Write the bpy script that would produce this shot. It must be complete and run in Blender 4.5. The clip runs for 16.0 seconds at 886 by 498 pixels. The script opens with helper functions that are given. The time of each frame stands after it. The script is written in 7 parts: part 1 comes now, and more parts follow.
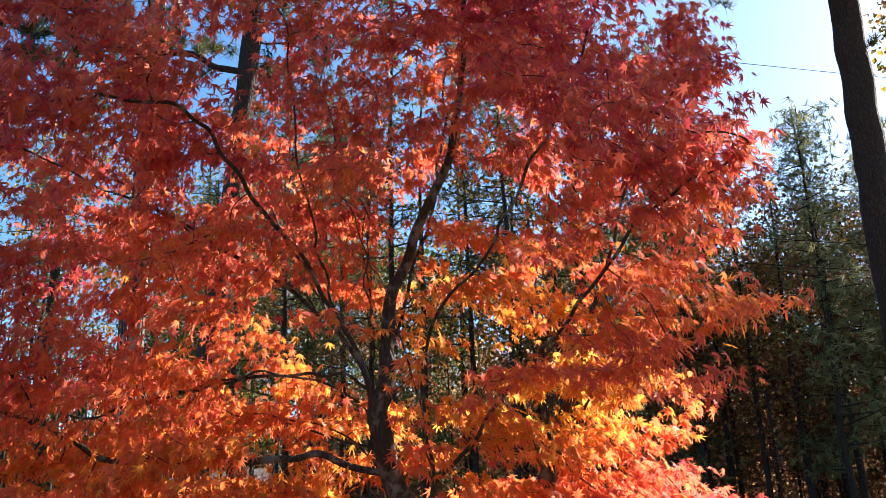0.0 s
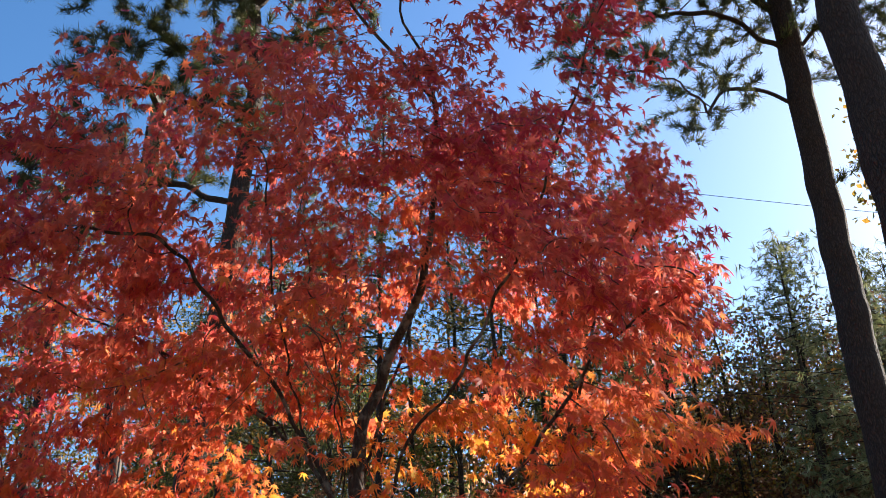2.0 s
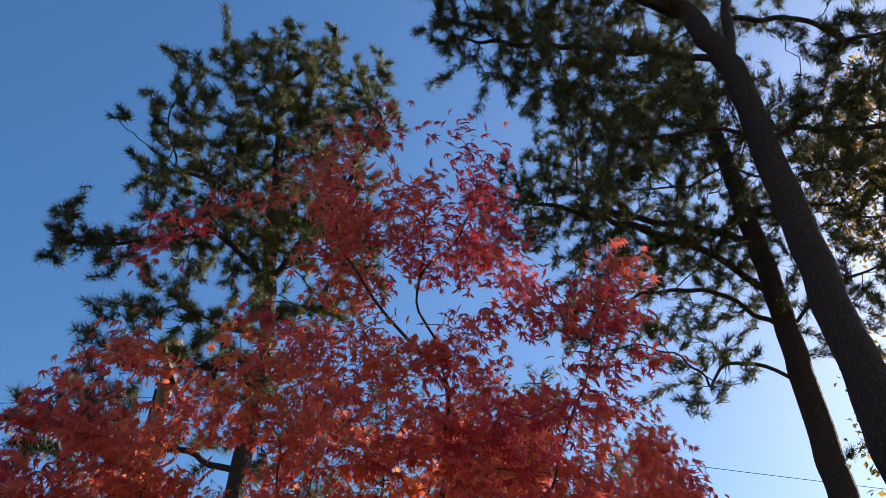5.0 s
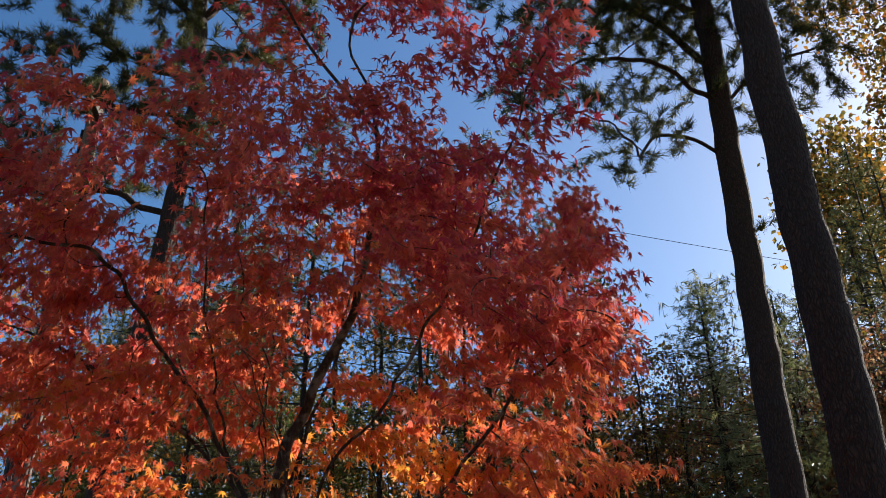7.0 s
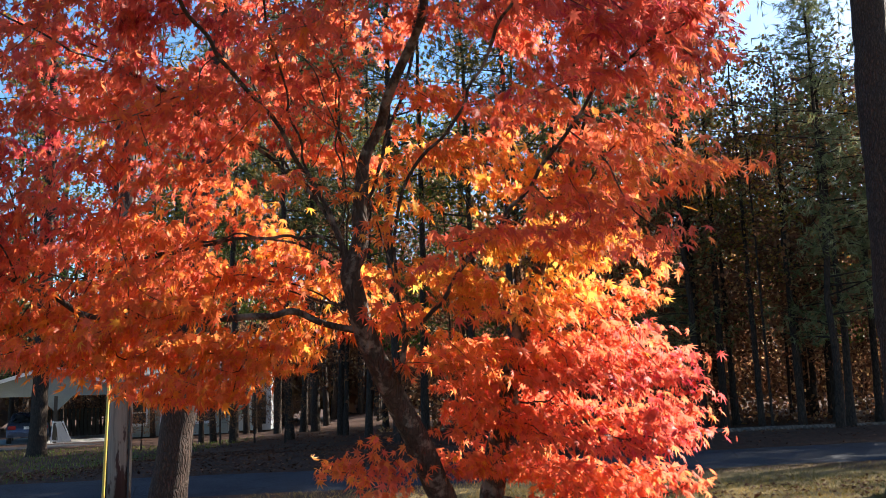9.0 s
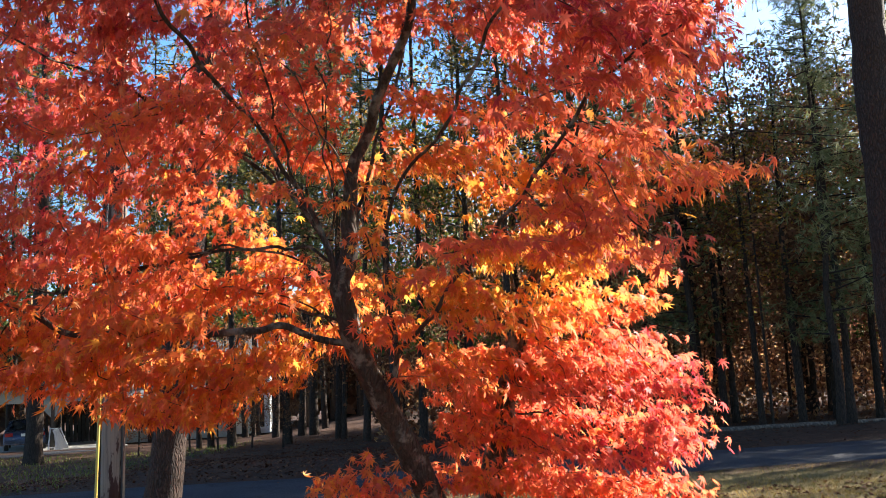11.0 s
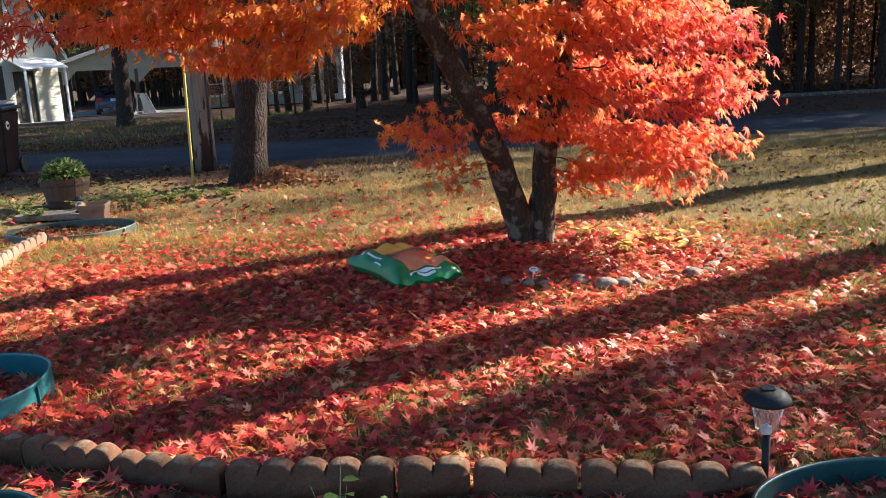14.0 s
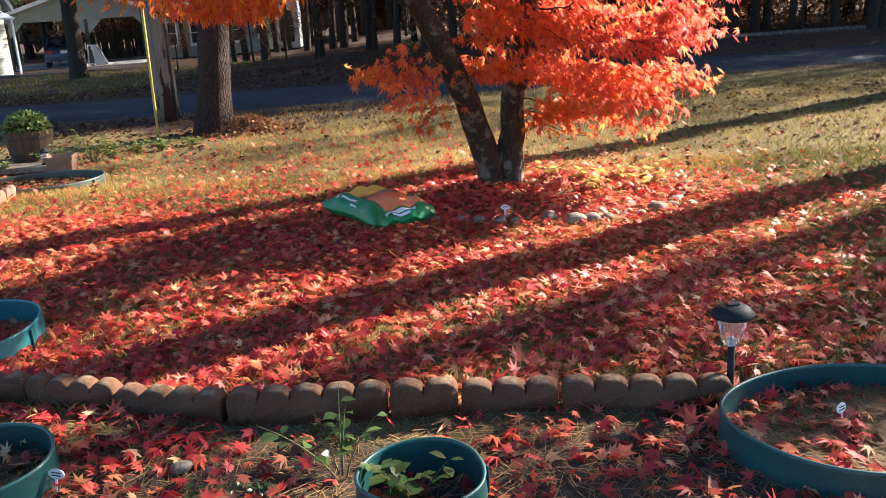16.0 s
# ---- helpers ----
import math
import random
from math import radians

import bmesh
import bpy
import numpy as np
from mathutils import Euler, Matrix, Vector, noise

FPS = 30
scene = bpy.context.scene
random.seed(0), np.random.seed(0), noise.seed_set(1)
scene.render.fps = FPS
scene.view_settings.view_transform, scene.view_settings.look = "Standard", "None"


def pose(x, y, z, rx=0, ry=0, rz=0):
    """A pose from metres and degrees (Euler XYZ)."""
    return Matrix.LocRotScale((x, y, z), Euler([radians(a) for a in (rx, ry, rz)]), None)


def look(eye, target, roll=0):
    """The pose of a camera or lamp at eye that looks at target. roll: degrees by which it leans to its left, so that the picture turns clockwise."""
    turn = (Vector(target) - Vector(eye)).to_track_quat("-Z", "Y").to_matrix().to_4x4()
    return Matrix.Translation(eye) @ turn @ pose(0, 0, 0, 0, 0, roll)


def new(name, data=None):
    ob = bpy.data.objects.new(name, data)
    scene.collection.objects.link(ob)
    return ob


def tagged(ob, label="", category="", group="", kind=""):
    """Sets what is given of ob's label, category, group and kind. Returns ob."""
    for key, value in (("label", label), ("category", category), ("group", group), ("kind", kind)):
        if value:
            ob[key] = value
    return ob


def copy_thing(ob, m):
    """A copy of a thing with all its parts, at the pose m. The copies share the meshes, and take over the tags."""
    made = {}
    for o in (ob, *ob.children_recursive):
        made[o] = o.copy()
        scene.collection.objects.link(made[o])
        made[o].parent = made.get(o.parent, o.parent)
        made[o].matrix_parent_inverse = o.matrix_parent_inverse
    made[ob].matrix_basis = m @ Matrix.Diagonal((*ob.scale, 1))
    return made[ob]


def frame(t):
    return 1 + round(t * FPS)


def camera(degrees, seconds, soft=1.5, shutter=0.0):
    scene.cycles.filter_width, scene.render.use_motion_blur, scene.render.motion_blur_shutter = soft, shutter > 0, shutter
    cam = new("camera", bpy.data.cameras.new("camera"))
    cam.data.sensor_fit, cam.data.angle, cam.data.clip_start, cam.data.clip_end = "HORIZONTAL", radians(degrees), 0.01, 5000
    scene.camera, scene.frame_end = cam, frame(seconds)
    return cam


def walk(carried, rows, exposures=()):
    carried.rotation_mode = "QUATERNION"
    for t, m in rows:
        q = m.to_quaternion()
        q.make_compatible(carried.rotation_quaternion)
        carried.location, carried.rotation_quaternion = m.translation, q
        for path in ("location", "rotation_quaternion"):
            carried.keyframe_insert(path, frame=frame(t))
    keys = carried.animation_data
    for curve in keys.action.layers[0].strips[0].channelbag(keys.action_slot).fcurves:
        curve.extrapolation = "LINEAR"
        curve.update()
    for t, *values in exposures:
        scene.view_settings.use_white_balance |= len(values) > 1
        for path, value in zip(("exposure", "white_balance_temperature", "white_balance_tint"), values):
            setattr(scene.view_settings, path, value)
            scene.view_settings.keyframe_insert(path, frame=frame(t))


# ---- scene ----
# ---- camera ----
cam = camera(54.6, 16.0, soft=0.8)
PATH = [
    (0, (-0.287, 1.648, 1.523), (-0.248, 3.556, 2.124), -2.1),
    (0.5, (-0.271, 1.64, 1.529), (-0.196, 3.518, 2.213), -2.2),
    (1, (-0.256, 1.616, 1.52), (-0.157, 3.465, 2.275), -2.8),
    (1.5, (-0.209, 1.585, 1.501), (-0.121, 3.412, 2.309), -2.9),
    (2, (-0.15, 1.521, 1.486), (-0.089, 3.318, 2.36), -2.1),
    (2.5, (-0.122, 1.471, 1.486), (-0.062, 3.219, 2.456), -1.5),
    (3, (-0.136, 1.436, 1.498), (-0.093, 3.101, 2.606), -1.7),
    (3.5, (-0.194, 1.366, 1.524), (-0.158, 2.934, 2.765), -1.3),
    (3.7, (-0.22, 1.335, 1.527), (-0.188, 2.874, 2.804), -1.2),
    (5.8, (-0.205, 1.268, 1.49), (-0.078, 2.72, 2.86), -0.5),
    (6, (-0.198, 1.26, 1.474), (-0.04, 2.714, 2.838), -0.1),
    (6.5, (-0.191, 1.264, 1.455), (0.07, 2.809, 2.698), -0.3),
    (7, (-0.168, 1.367, 1.471), (0.049, 3.131, 2.387), -0.9),
    (7.5, (-0.152, 1.421, 1.449), (-0.084, 3.298, 2.135), -0.1),
    (8, (-0.114, 1.461, 1.439), (-0.132, 3.389, 1.969), 0.1),
    (8.5, (-0.083, 1.52, 1.433), (-0.107, 3.481, 1.824), -0.5),
    (9, (-0.092, 1.582, 1.446), (-0.071, 3.557, 1.759), -1.8),
    (9.5, (-0.121, 1.697, 1.47), (-0.069, 3.673, 1.778), -3.4),
    (9.7, (-0.124, 1.73, 1.481), (-0.075, 3.707, 1.781), -3.9),
    (11.8, (-0.022, 1.704, 1.543), (-0.006, 3.679, 1.858), -2.0),
    (12, (-0.046, 1.675, 1.512), (-0.021, 3.657, 1.772), -2.3),
    (12.5, (-0.098, 1.561, 1.472), (-0.086, 3.561, 1.488), -2.8),
    (13, (-0.105, 1.446, 1.464), (-0.117, 3.438, 1.287), -3.1),
    (13.5, (-0.058, 1.419, 1.445), (-0.147, 3.39, 1.114), -2.6),
    (14, (0.018, 1.345, 1.435), (-0.148, 3.289, 0.997), -2.6),
    (14.5, (0.035, 1.312, 1.426), (-0.156, 3.244, 0.946), -3.2),
    (15, (0.004, 1.273, 1.414), (-0.181, 3.195, 0.893), -4.1),
    (15.5, (-0.034, 1.223, 1.41), (-0.176, 3.134, 0.838), -4.2),
    (16, (-0.052, 1.179, 1.419), (-0.135, 3.098, 0.861), -3.5),
]
walk(cam, [(t, look(eye, target, roll)) for t, eye, target, roll in PATH], exposures=[(0, 2.05), (1.5, 1.9), (3.5, 1.48), (6.0, 1.43), (6.5, 1.34), (7.0, 1.08), (7.5, 1.32), (8.0, 1.58), (9.0, 2.08), (12.0, 2.25), (12.5, 2.15), (13.0, 2.1), (13.5, 2.03), (14.0, 2.08), (15.0, 2.16), (16, 2.27)])


# ---- world and sun ----
SUN_AZ, SUN_EL = 57.0, 30.0   # degrees to the right of +y, degrees up
world = bpy.data.worlds.new("sky")
scene.world = world
world.use_nodes = True
wn = world.node_tree.nodes
sky = wn.new("ShaderNodeTexSky")
sky.sky_type, sky.sun_disc = "NISHITA", False
sky.sun_elevation, sky.sun_rotation = radians(SUN_EL), radians(SUN_AZ)
sky.air_density, sky.dust_density, sky.ozone_density = 1.0, 0.95, 3.5
wn["Background"].inputs["Strength"].default_value = 0.072
deepen = wn.new("ShaderNodeHueSaturation")   # the clear blue of a dry autumn day
deepen.inputs["Saturation"].default_value = 1.2
world.node_tree.links.new(sky.outputs[0], deepen.inputs["Color"])
world.node_tree.links.new(deepen.outputs[0], wn["Background"].inputs["Color"])
sun_way = Vector((math.sin(radians(SUN_AZ)) * math.cos(radians(SUN_EL)), math.cos(radians(SUN_AZ)) * math.cos(radians(SUN_EL)), math.sin(radians(SUN_EL))))
sun_data = bpy.data.lights.new("sun", "SUN")
sun_data.energy, sun_data.angle, sun_data.color = 5.0, radians(0.53), (1.0, 0.93, 0.82)
sun = new("sun", sun_data)
sun.matrix_world = look(sun_way * 60, (0, 0, 0))


# ---- materials ----
def ramp_stops(node, stops):
    el = node.color_ramp.elements
    while len(el) < len(stops):
        el.new(0.5)
    for e, (p, c) in zip(el, stops):
        e.position, e.color = p, (*c, 1)


class Mat:
    """A small builder for node materials: noise, ramps and bump in object space."""

    def __init__(self, name, rough=0.8, metal=0.0, spec=0.3):
        self.m = bpy.data.materials.new(name)
        self.m.use_nodes = True
        self.t = self.m.node_tree
        self.n = self.t.nodes
        self.p = self.n["Principled BSDF"]
        self.p.inputs["Roughness"].default_value = rough
        self.p.inputs["Metallic"].default_value = metal
        self.p.inputs["Specular IOR Level"].default_value = spec
        self.co = self.n.new("ShaderNodeTexCoord").outputs["Object"]

    def link(self, a, b):
        self.t.links.new(a, b)

    def stretch(self, sx, sy, sz):
        k = self.n.new("ShaderNodeMapping")
        k.inputs["Scale"].default_value = (sx, sy, sz)
        self.link(self.co, k.inputs["Vector"])
        return k.outputs[0]

    def noise(self, scale, detail=4.0, rough=0.6, co=None):
        k = self.n.new("ShaderNodeTexNoise")
        k.inputs["Scale"].default_value, k.inputs["Detail"].default_value, k.inputs["Roughness"].default_value = scale, detail, rough
        self.link(co or self.co, k.inputs["Vector"])
        return k.outputs["Fac"]

    def voronoi(self, scale, co=None, feature="F1", out="Distance"):
        k = self.n.new("ShaderNodeTexVoronoi")
        k.feature = feature
        k.inputs["Scale"].default_value = scale
        self.link(co or self.co, k.inputs["Vector"])
        return k.outputs[out]

    def ramp(self, fac, stops):
        k = self.n.new("ShaderNodeValToRGB")
        ramp_stops(k, stops)
        self.link(fac, k.inputs["Fac"])
        return k.outputs["Color"]

    def mix(self, fac, a, b, kind="MIX"):
        k = self.n.new("ShaderNodeMix")
        k.data_type, k.blend_type = "RGBA", kind
        for sock, v in ((k.inputs[0], fac), (k.inputs[6], a), (k.inputs[7], b)):
            if isinstance(v, (int, float)):
                sock.default_value = v
            elif isinstance(v, tuple):
                sock.default_value = (*v, 1)
            else:
                self.link(v, sock)
        return k.outputs[2]

    def math(self, kind, a, b=0.0):
        k = self.n.new("ShaderNodeMath")
        k.operation = kind
        for sock, v in zip(k.inputs, (a, b)):
            if isinstance(v, (int, float)):
                sock.default_value = v
            else:
                self.link(v, sock)
        return k.outputs[0]

    def attr(self, name):
        k = self.n.new("ShaderNodeAttribute")
        k.attribute_name = name
        return k.outputs["Fac"]

    def island(self):
        return self.n.new("ShaderNodeNewGeometry").outputs["Random Per Island"]

    def chance(self):
        return self.n.new("ShaderNodeObjectInfo").outputs["Random"]

    def color(self, c):
        if isinstance(c, tuple):
            self.p.inputs["Base Color"].default_value = (*c, 1)
        else:
            self.link(c, self.p.inputs["Base Color"])
        return self

    def bump(self, height, strength=0.4, distance=0.01):
        k = self.n.new("ShaderNodeBump")
        k.inputs["Strength"].default_value, k.inputs["Distance"].default_value = strength, distance
        self.link(height, k.inputs["Height"])
        self.link(k.outputs[0], self.p.inputs["Normal"])
        return self

    def rough(self, fac, lo, hi):
        k = self.n.new("ShaderNodeMapRange")
        k.inputs["To Min"].default_value, k.inputs["To Max"].default_value = lo, hi
        self.link(fac, k.inputs["Value"])
        self.link(k.outputs[0], self.p.inputs["Roughness"])
        return self

    def leafy(self, color, share=0.45):
        """Thin leaf: part of the light passes through."""
        tr = self.n.new("ShaderNodeBsdfTranslucent")
        mx = self.n.new("ShaderNodeMixShader")
        mx.inputs[0].default_value = share
        self.color(color)
        if isinstance(color, tuple):
            tr.inputs["Color"].default_value = (*color, 1)
        else:
            self.link(color, tr.inputs["Color"])
        self.link(self.p.outputs[0], mx.inputs[1])
        self.link(tr.outputs[0], mx.inputs[2])
        self.link(mx.outputs[0], self.n["Material Output"].inputs["Surface"])
        return self


def plain(name, a, b, scale=8.0, fine=60.0, rough=0.7, metal=0.0, bump=0.15, dist=0.004, spec=0.3):
    """Two tones by coarse and fine noise, with a fine relief."""
    k = Mat(name, rough, metal, spec)
    c = k.mix(k.ramp(k.noise(scale, 5), [(0.3, (0, 0, 0)), (0.7, (1, 1, 1))]), a, b)
    f = k.noise(fine, 4)
    dark = tuple(v * 0.72 for v in a)
    c = k.mix(k.ramp(f, [(0.42, (0.35, 0.35, 0.35)), (0.62, (0, 0, 0))]), c, dark)
    k.color(c).bump(f, bump, dist).rough(f, max(0.02, rough - 0.12), min(1, rough + 0.12))
    return k.m


def bark(name, dark, light, plate=16.0, deep=0.02, moss=None, crackle=0.75):
    """Bark in long uneven plates, cracked between."""
    k = Mat(name, 0.9)
    warp = k.n.new("ShaderNodeMix")
    warp.data_type = "VECTOR"
    warp.inputs[0].default_value = 0.09
    nz = k.n.new("ShaderNodeTexNoise")
    nz.inputs["Scale"].default_value = 6.0
    k.link(k.co, nz.inputs["Vector"])
    k.link(k.co, warp.inputs[4])
    k.link(nz.outputs["Color"], warp.inputs[5])
    m = k.n.new("ShaderNodeMapping")
    m.inputs["Scale"].default_value = (1.0, 1.0, 0.2)
    k.link(warp.outputs[1], m.inputs["Vector"])
    v = k.voronoi(plate, m.outputs[0], "DISTANCE_TO_EDGE")
    crack = k.ramp(v, [(0.0, (0, 0, 0)), (0.22, (1, 1, 1))])
    n = k.noise(plate * 2.5, 6, 0.75, k.stretch(1, 1, 0.25))
    c = k.mix(k.ramp(n, [(0.35, (0, 0, 0)), (0.68, (1, 1, 1))]), dark, light)
    c = k.mix(k.math("MULTIPLY", k.math("SUBTRACT", 1.0, crack), crackle), c, tuple(v * 0.4 for v in dark))
    if moss:
        c = k.mix(k.ramp(k.noise(9.0, 6), [(0.52, (0, 0, 0)), (0.62, (0.75, 0.75, 0.75))]), c, moss)
    h = k.math("ADD", k.math("MULTIPLY", crack, 0.8), k.math("MULTIPLY", n, 0.6))
    k.color(c).bump(h, 0.9, deep)
    return k.m


def leaf_mat(name, stops, share=0.45, rough=0.5, source="hue", spec=0.25):
    k = Mat(name, rough, 0.0, spec)
    f = k.attr("hue") if source == "hue" else k.island() if source == "island" else k.chance()
    c = k.ramp(f, stops)
    c = k.mix(k.ramp(k.noise(45.0, 3), [(0.35, (0.22, 0.22, 0.22)), (0.6, (0, 0, 0))]), c, (0.12, 0.04, 0.01))
    k.leafy(c, share)
    return k.m


MAPLE_STOPS = [(0.0, (0.62, 0.05, 0.085)), (0.12, (0.70, 0.125, 0.085)), (0.26, (0.80, 0.165, 0.095)), (0.5, (0.87, 0.225, 0.075)), (0.75, (0.90, 0.38, 0.05)), (1.0, (0.92, 0.64, 0.11))]
M_MAPLE = leaf_mat("maple_leaf", MAPLE_STOPS, 0.68, 0.5, spec=0.34)
M_FALLEN = leaf_mat("fallen_leaf", [(0.0, (0.32, 0.018, 0.026)), (0.35, (0.58, 0.05, 0.045)), (0.65, (0.74, 0.16, 0.085)), (0.85, (0.72, 0.26, 0.12)), (1.0, (0.66, 0.36, 0.17))], 0.3, 0.5, spec=0.26)
M_LITTER = leaf_mat("brown_leaf", [(0.0, (0.05, 0.02, 0.012)), (0.5, (0.10, 0.04, 0.022)), (1.0, (0.19, 0.095, 0.05))], 0.2, 0.75, spec=0.1)
M_RUSTY = leaf_mat("rusty_leaf", [(0.0, (0.22, 0.07, 0.03)), (0.5, (0.40, 0.15, 0.06)), (1.0, (0.55, 0.28, 0.13))], 0.3, 0.6)
M_OAK = leaf_mat("oak_leaf", [(0.0, (0.08, 0.09, 0.02)), (0.4, (0.15, 0.12, 0.025)), (0.7, (0.42, 0.24, 0.035)), (1.0, (0.55, 0.20, 0.045))], 0.5)
M_RUSSET = leaf_mat("russet_leaf", [(0.0, (0.09, 0.045, 0.027)), (0.6, (0.26, 0.115, 0.06)), (1.0, (0.50, 0.30, 0.13))], 0.7)
M_GREENLEAF = leaf_mat("green_leaf", [(0.0, (0.03, 0.07, 0.015)), (0.6, (0.07, 0.13, 0.02)), (1.0, (0.20, 0.21, 0.04))], 0.4)
M_NEEDLE = leaf_mat("pine_needle", [(0.0, (0.022, 0.038, 0.014)), (0.5, (0.055, 0.072, 0.024)), (0.8, (0.14, 0.14, 0.05)), (1.0, (0.26, 0.22, 0.09))], 0.45, 0.45)
# white pine's paler green, with sun on the boughs added to the colour
M_WHITEPINE = leaf_mat("white_pine_needle", [(0.0, (0.07, 0.10, 0.04)), (0.5, (0.20, 0.22, 0.09)), (1.0, (0.44, 0.42, 0.22))], 0.6, 0.45)
M_GRASS = leaf_mat("grass", [(0.0, (0.075, 0.085, 0.02)), (0.5, (0.29, 0.19, 0.047)), (1.0, (0.60, 0.39, 0.115))], 0.4, 0.6)
M_STRAW = leaf_mat("pine_straw", [(0.0, (0.15, 0.075, 0.03)), (1.0, (0.36, 0.22, 0.10))], 0.1, 0.6)
M_MAPLE_BARK = bark("maple_bark", (0.028, 0.018, 0.012), (0.085, 0.056, 0.036), 30.0, 0.008, (0.20, 0.17, 0.13), 0.4)
M_PINE_BARK = bark("pine_bark", (0.022, 0.014, 0.011), (0.105, 0.062, 0.044), 40.0, 0.035, None, 0.55)
M_DARK_BARK = bark("forest_bark", (0.024, 0.015, 0.010), (0.070, 0.043, 0.028), 24.0, 0.015)


# ---- mesh tools ----
def fast_mesh(name, verts, faces, hue=None, smooth=False):
    """A mesh from arrays: verts (n, 3), faces (m, 3) or (m, 4), hue a value for each vertex."""
    me = bpy.data.meshes.new(name)
    verts, faces = np.asarray(verts, np.float32), np.asarray(faces, np.int32)
    k = faces.shape[1]
    me.vertices.add(len(verts))
    me.vertices.foreach_set("co", verts.ravel())
    me.loops.add(faces.size)
    me.loops.foreach_set("vertex_index", faces.ravel())
    me.polygons.add(len(faces))
    me.polygons.foreach_set("loop_start", np.arange(0, faces.size, k, dtype=np.int32))
    if smooth:
        me.polygons.foreach_set("use_smooth", np.ones(len(faces), bool))
    if hue is not None:
        me.attributes.new("hue", "FLOAT", "POINT").data.foreach_set("value", np.asarray(hue, np.float32))
    me.update(calc_edges=True)
    return me


def hang(ob, parent):
    if parent is not None:
        ob.parent = parent
    return ob


def mesh_part(name, me, material, parent=None, label=""):
    if not me.materials:
        me.materials.append(material)
    return tagged(hang(new(name, me), parent), label)


def part(name, bm, material, parent=None, label="", smooth=False):
    me = bpy.data.meshes.new(name)
    bm.to_mesh(me)
    bm.free()
    if smooth:
        me.polygons.foreach_set("use_smooth", np.ones(len(me.polygons), bool))
    return mesh_part(name, me, material, parent, label)


def thing(name, label, category, at=(0, 0, 0), rz=0.0, group="", kind=""):
    ob = new(name)
    ob.empty_display_size = 0.1
    ob.matrix_basis = pose(*at, 0, 0, rz)
    return tagged(ob, label, category, group, kind)


def box(bm, cx, cy, cz, sx, sy, sz, m=None, bevel=0.0):
    """A box by its centre and sizes, bevelled, added to bm."""
    r = bmesh.ops.create_cube(bm, size=1.0)
    vs = r["verts"]
    bmesh.ops.scale(bm, vec=(sx, sy, sz), verts=vs)
    if bevel:
        es = list({e for v in vs for e in v.link_edges})
        vs = list({v for f in bmesh.ops.bevel(bm, geom=es, offset=bevel, segments=2, affect="EDGES", profile=0.6)["faces"] for v in f.verts} | {v for v in vs if v.is_valid})
    bmesh.ops.translate(bm, vec=(cx, cy, cz), verts=vs)
    if m is not None:
        bmesh.ops.transform(bm, matrix=m, verts=vs)
    return vs


def lathe(profile, seg=24, wave=None):
    """A turned body round z from (radius, height) pairs."""
    bm = bmesh.new()
    rings = []
    for r, z in profile:
        ring = []
        for i in range(seg):
            a = 2 * math.pi * i / seg
            k = r * (wave(a, z) if wave else 1)
            ring.append(bm.verts.new((k * math.cos(a), k * math.sin(a), z)))
        rings.append(ring)
    for a, b in zip(rings, rings[1:]):
        for i in range(seg):
            bm.faces.new((a[i], a[(i + 1) % seg], b[(i + 1) % seg], b[i]))
    for ring, flip in ((rings[0], True), (rings[-1], False)):
        if profile[0 if flip else -1][0] > 1e-4:
            bm.faces.new(ring[::-1] if flip else ring)
    return bm


def tube_arrays(pts, radii, sides, twist=0.0):
    """Vertices and quads of a tube along pts."""
    pts, radii = np.asarray(pts, float), np.asarray(radii, float)
    d = np.gradient(pts, axis=0)
    d /= np.linalg.norm(d, axis=1)[:, None] + 1e-9
    up = np.array([0.0, 0, 1]) if abs(d[0, 2]) < 0.9 else np.array([1.0, 0, 0])
    a = np.cross(d, up)
    a /= np.linalg.norm(a, axis=1)[:, None] + 1e-9
    b = np.cross(d, a)
    ang = np.arange(sides) * 2 * np.pi / sides + twist
    v = pts[:, None] + radii[:, None, None] * (np.cos(ang)[None, :, None] * a[:, None] + np.sin(ang)[None, :, None] * b[:, None])
    n = len(pts)
    i, j = np.meshgrid(np.arange(n - 1), np.arange(sides), indexing="ij")
    q = np.stack([i * sides + j, i * sides + (j + 1) % sides, (i + 1) * sides + (j + 1) % sides, (i + 1) * sides + j], -1).reshape(-1, 4)
    return v.reshape(-1, 3), q


def tube_mesh(name, pts, radii, sides=10, smooth=True, capped=False):
    v, q = tube_arrays(pts, radii, sides)
    me = fast_mesh(name, v, q, None, smooth)
    if capped:
        bm = bmesh.new()
        bm.from_mesh(me)
        bmesh.ops.holes_fill(bm, edges=[e for e in bm.edges if e.is_boundary], sides=0)
        bm.to_mesh(me)
        bm.free()
    return me


def joined(parts):
    """Joins (verts, faces) pairs of equal face size."""
    vs, fs, o = [], [], 0
    for v, f in parts:
        vs.append(v)
        fs.append(f + o)
        o += len(v)
    return np.concatenate(vs), np.concatenate(fs)


def scatter(template, faces, places, frames, sizes):
    """Copies of a small template as arrays. frames: (n, 3, 3) with columns x, y, z."""
    v = np.einsum("nij,kj->nki", frames, template) * sizes[:, None, None] + places[:, None]
    f = faces[None] + (np.arange(len(places)) * len(template))[:, None, None]
    return v.reshape(-1, 3), f.reshape(-1, faces.shape[1])


def frames_from(y, z):
    """Right-handed frames with column y along y and column z near z."""
    y = y / (np.linalg.norm(y, axis=1)[:, None] + 1e-9)
    x = np.cross(y, z)
    x /= np.linalg.norm(x, axis=1)[:, None] + 1e-9
    return np.stack([x, y, np.cross(x, y)], -1)


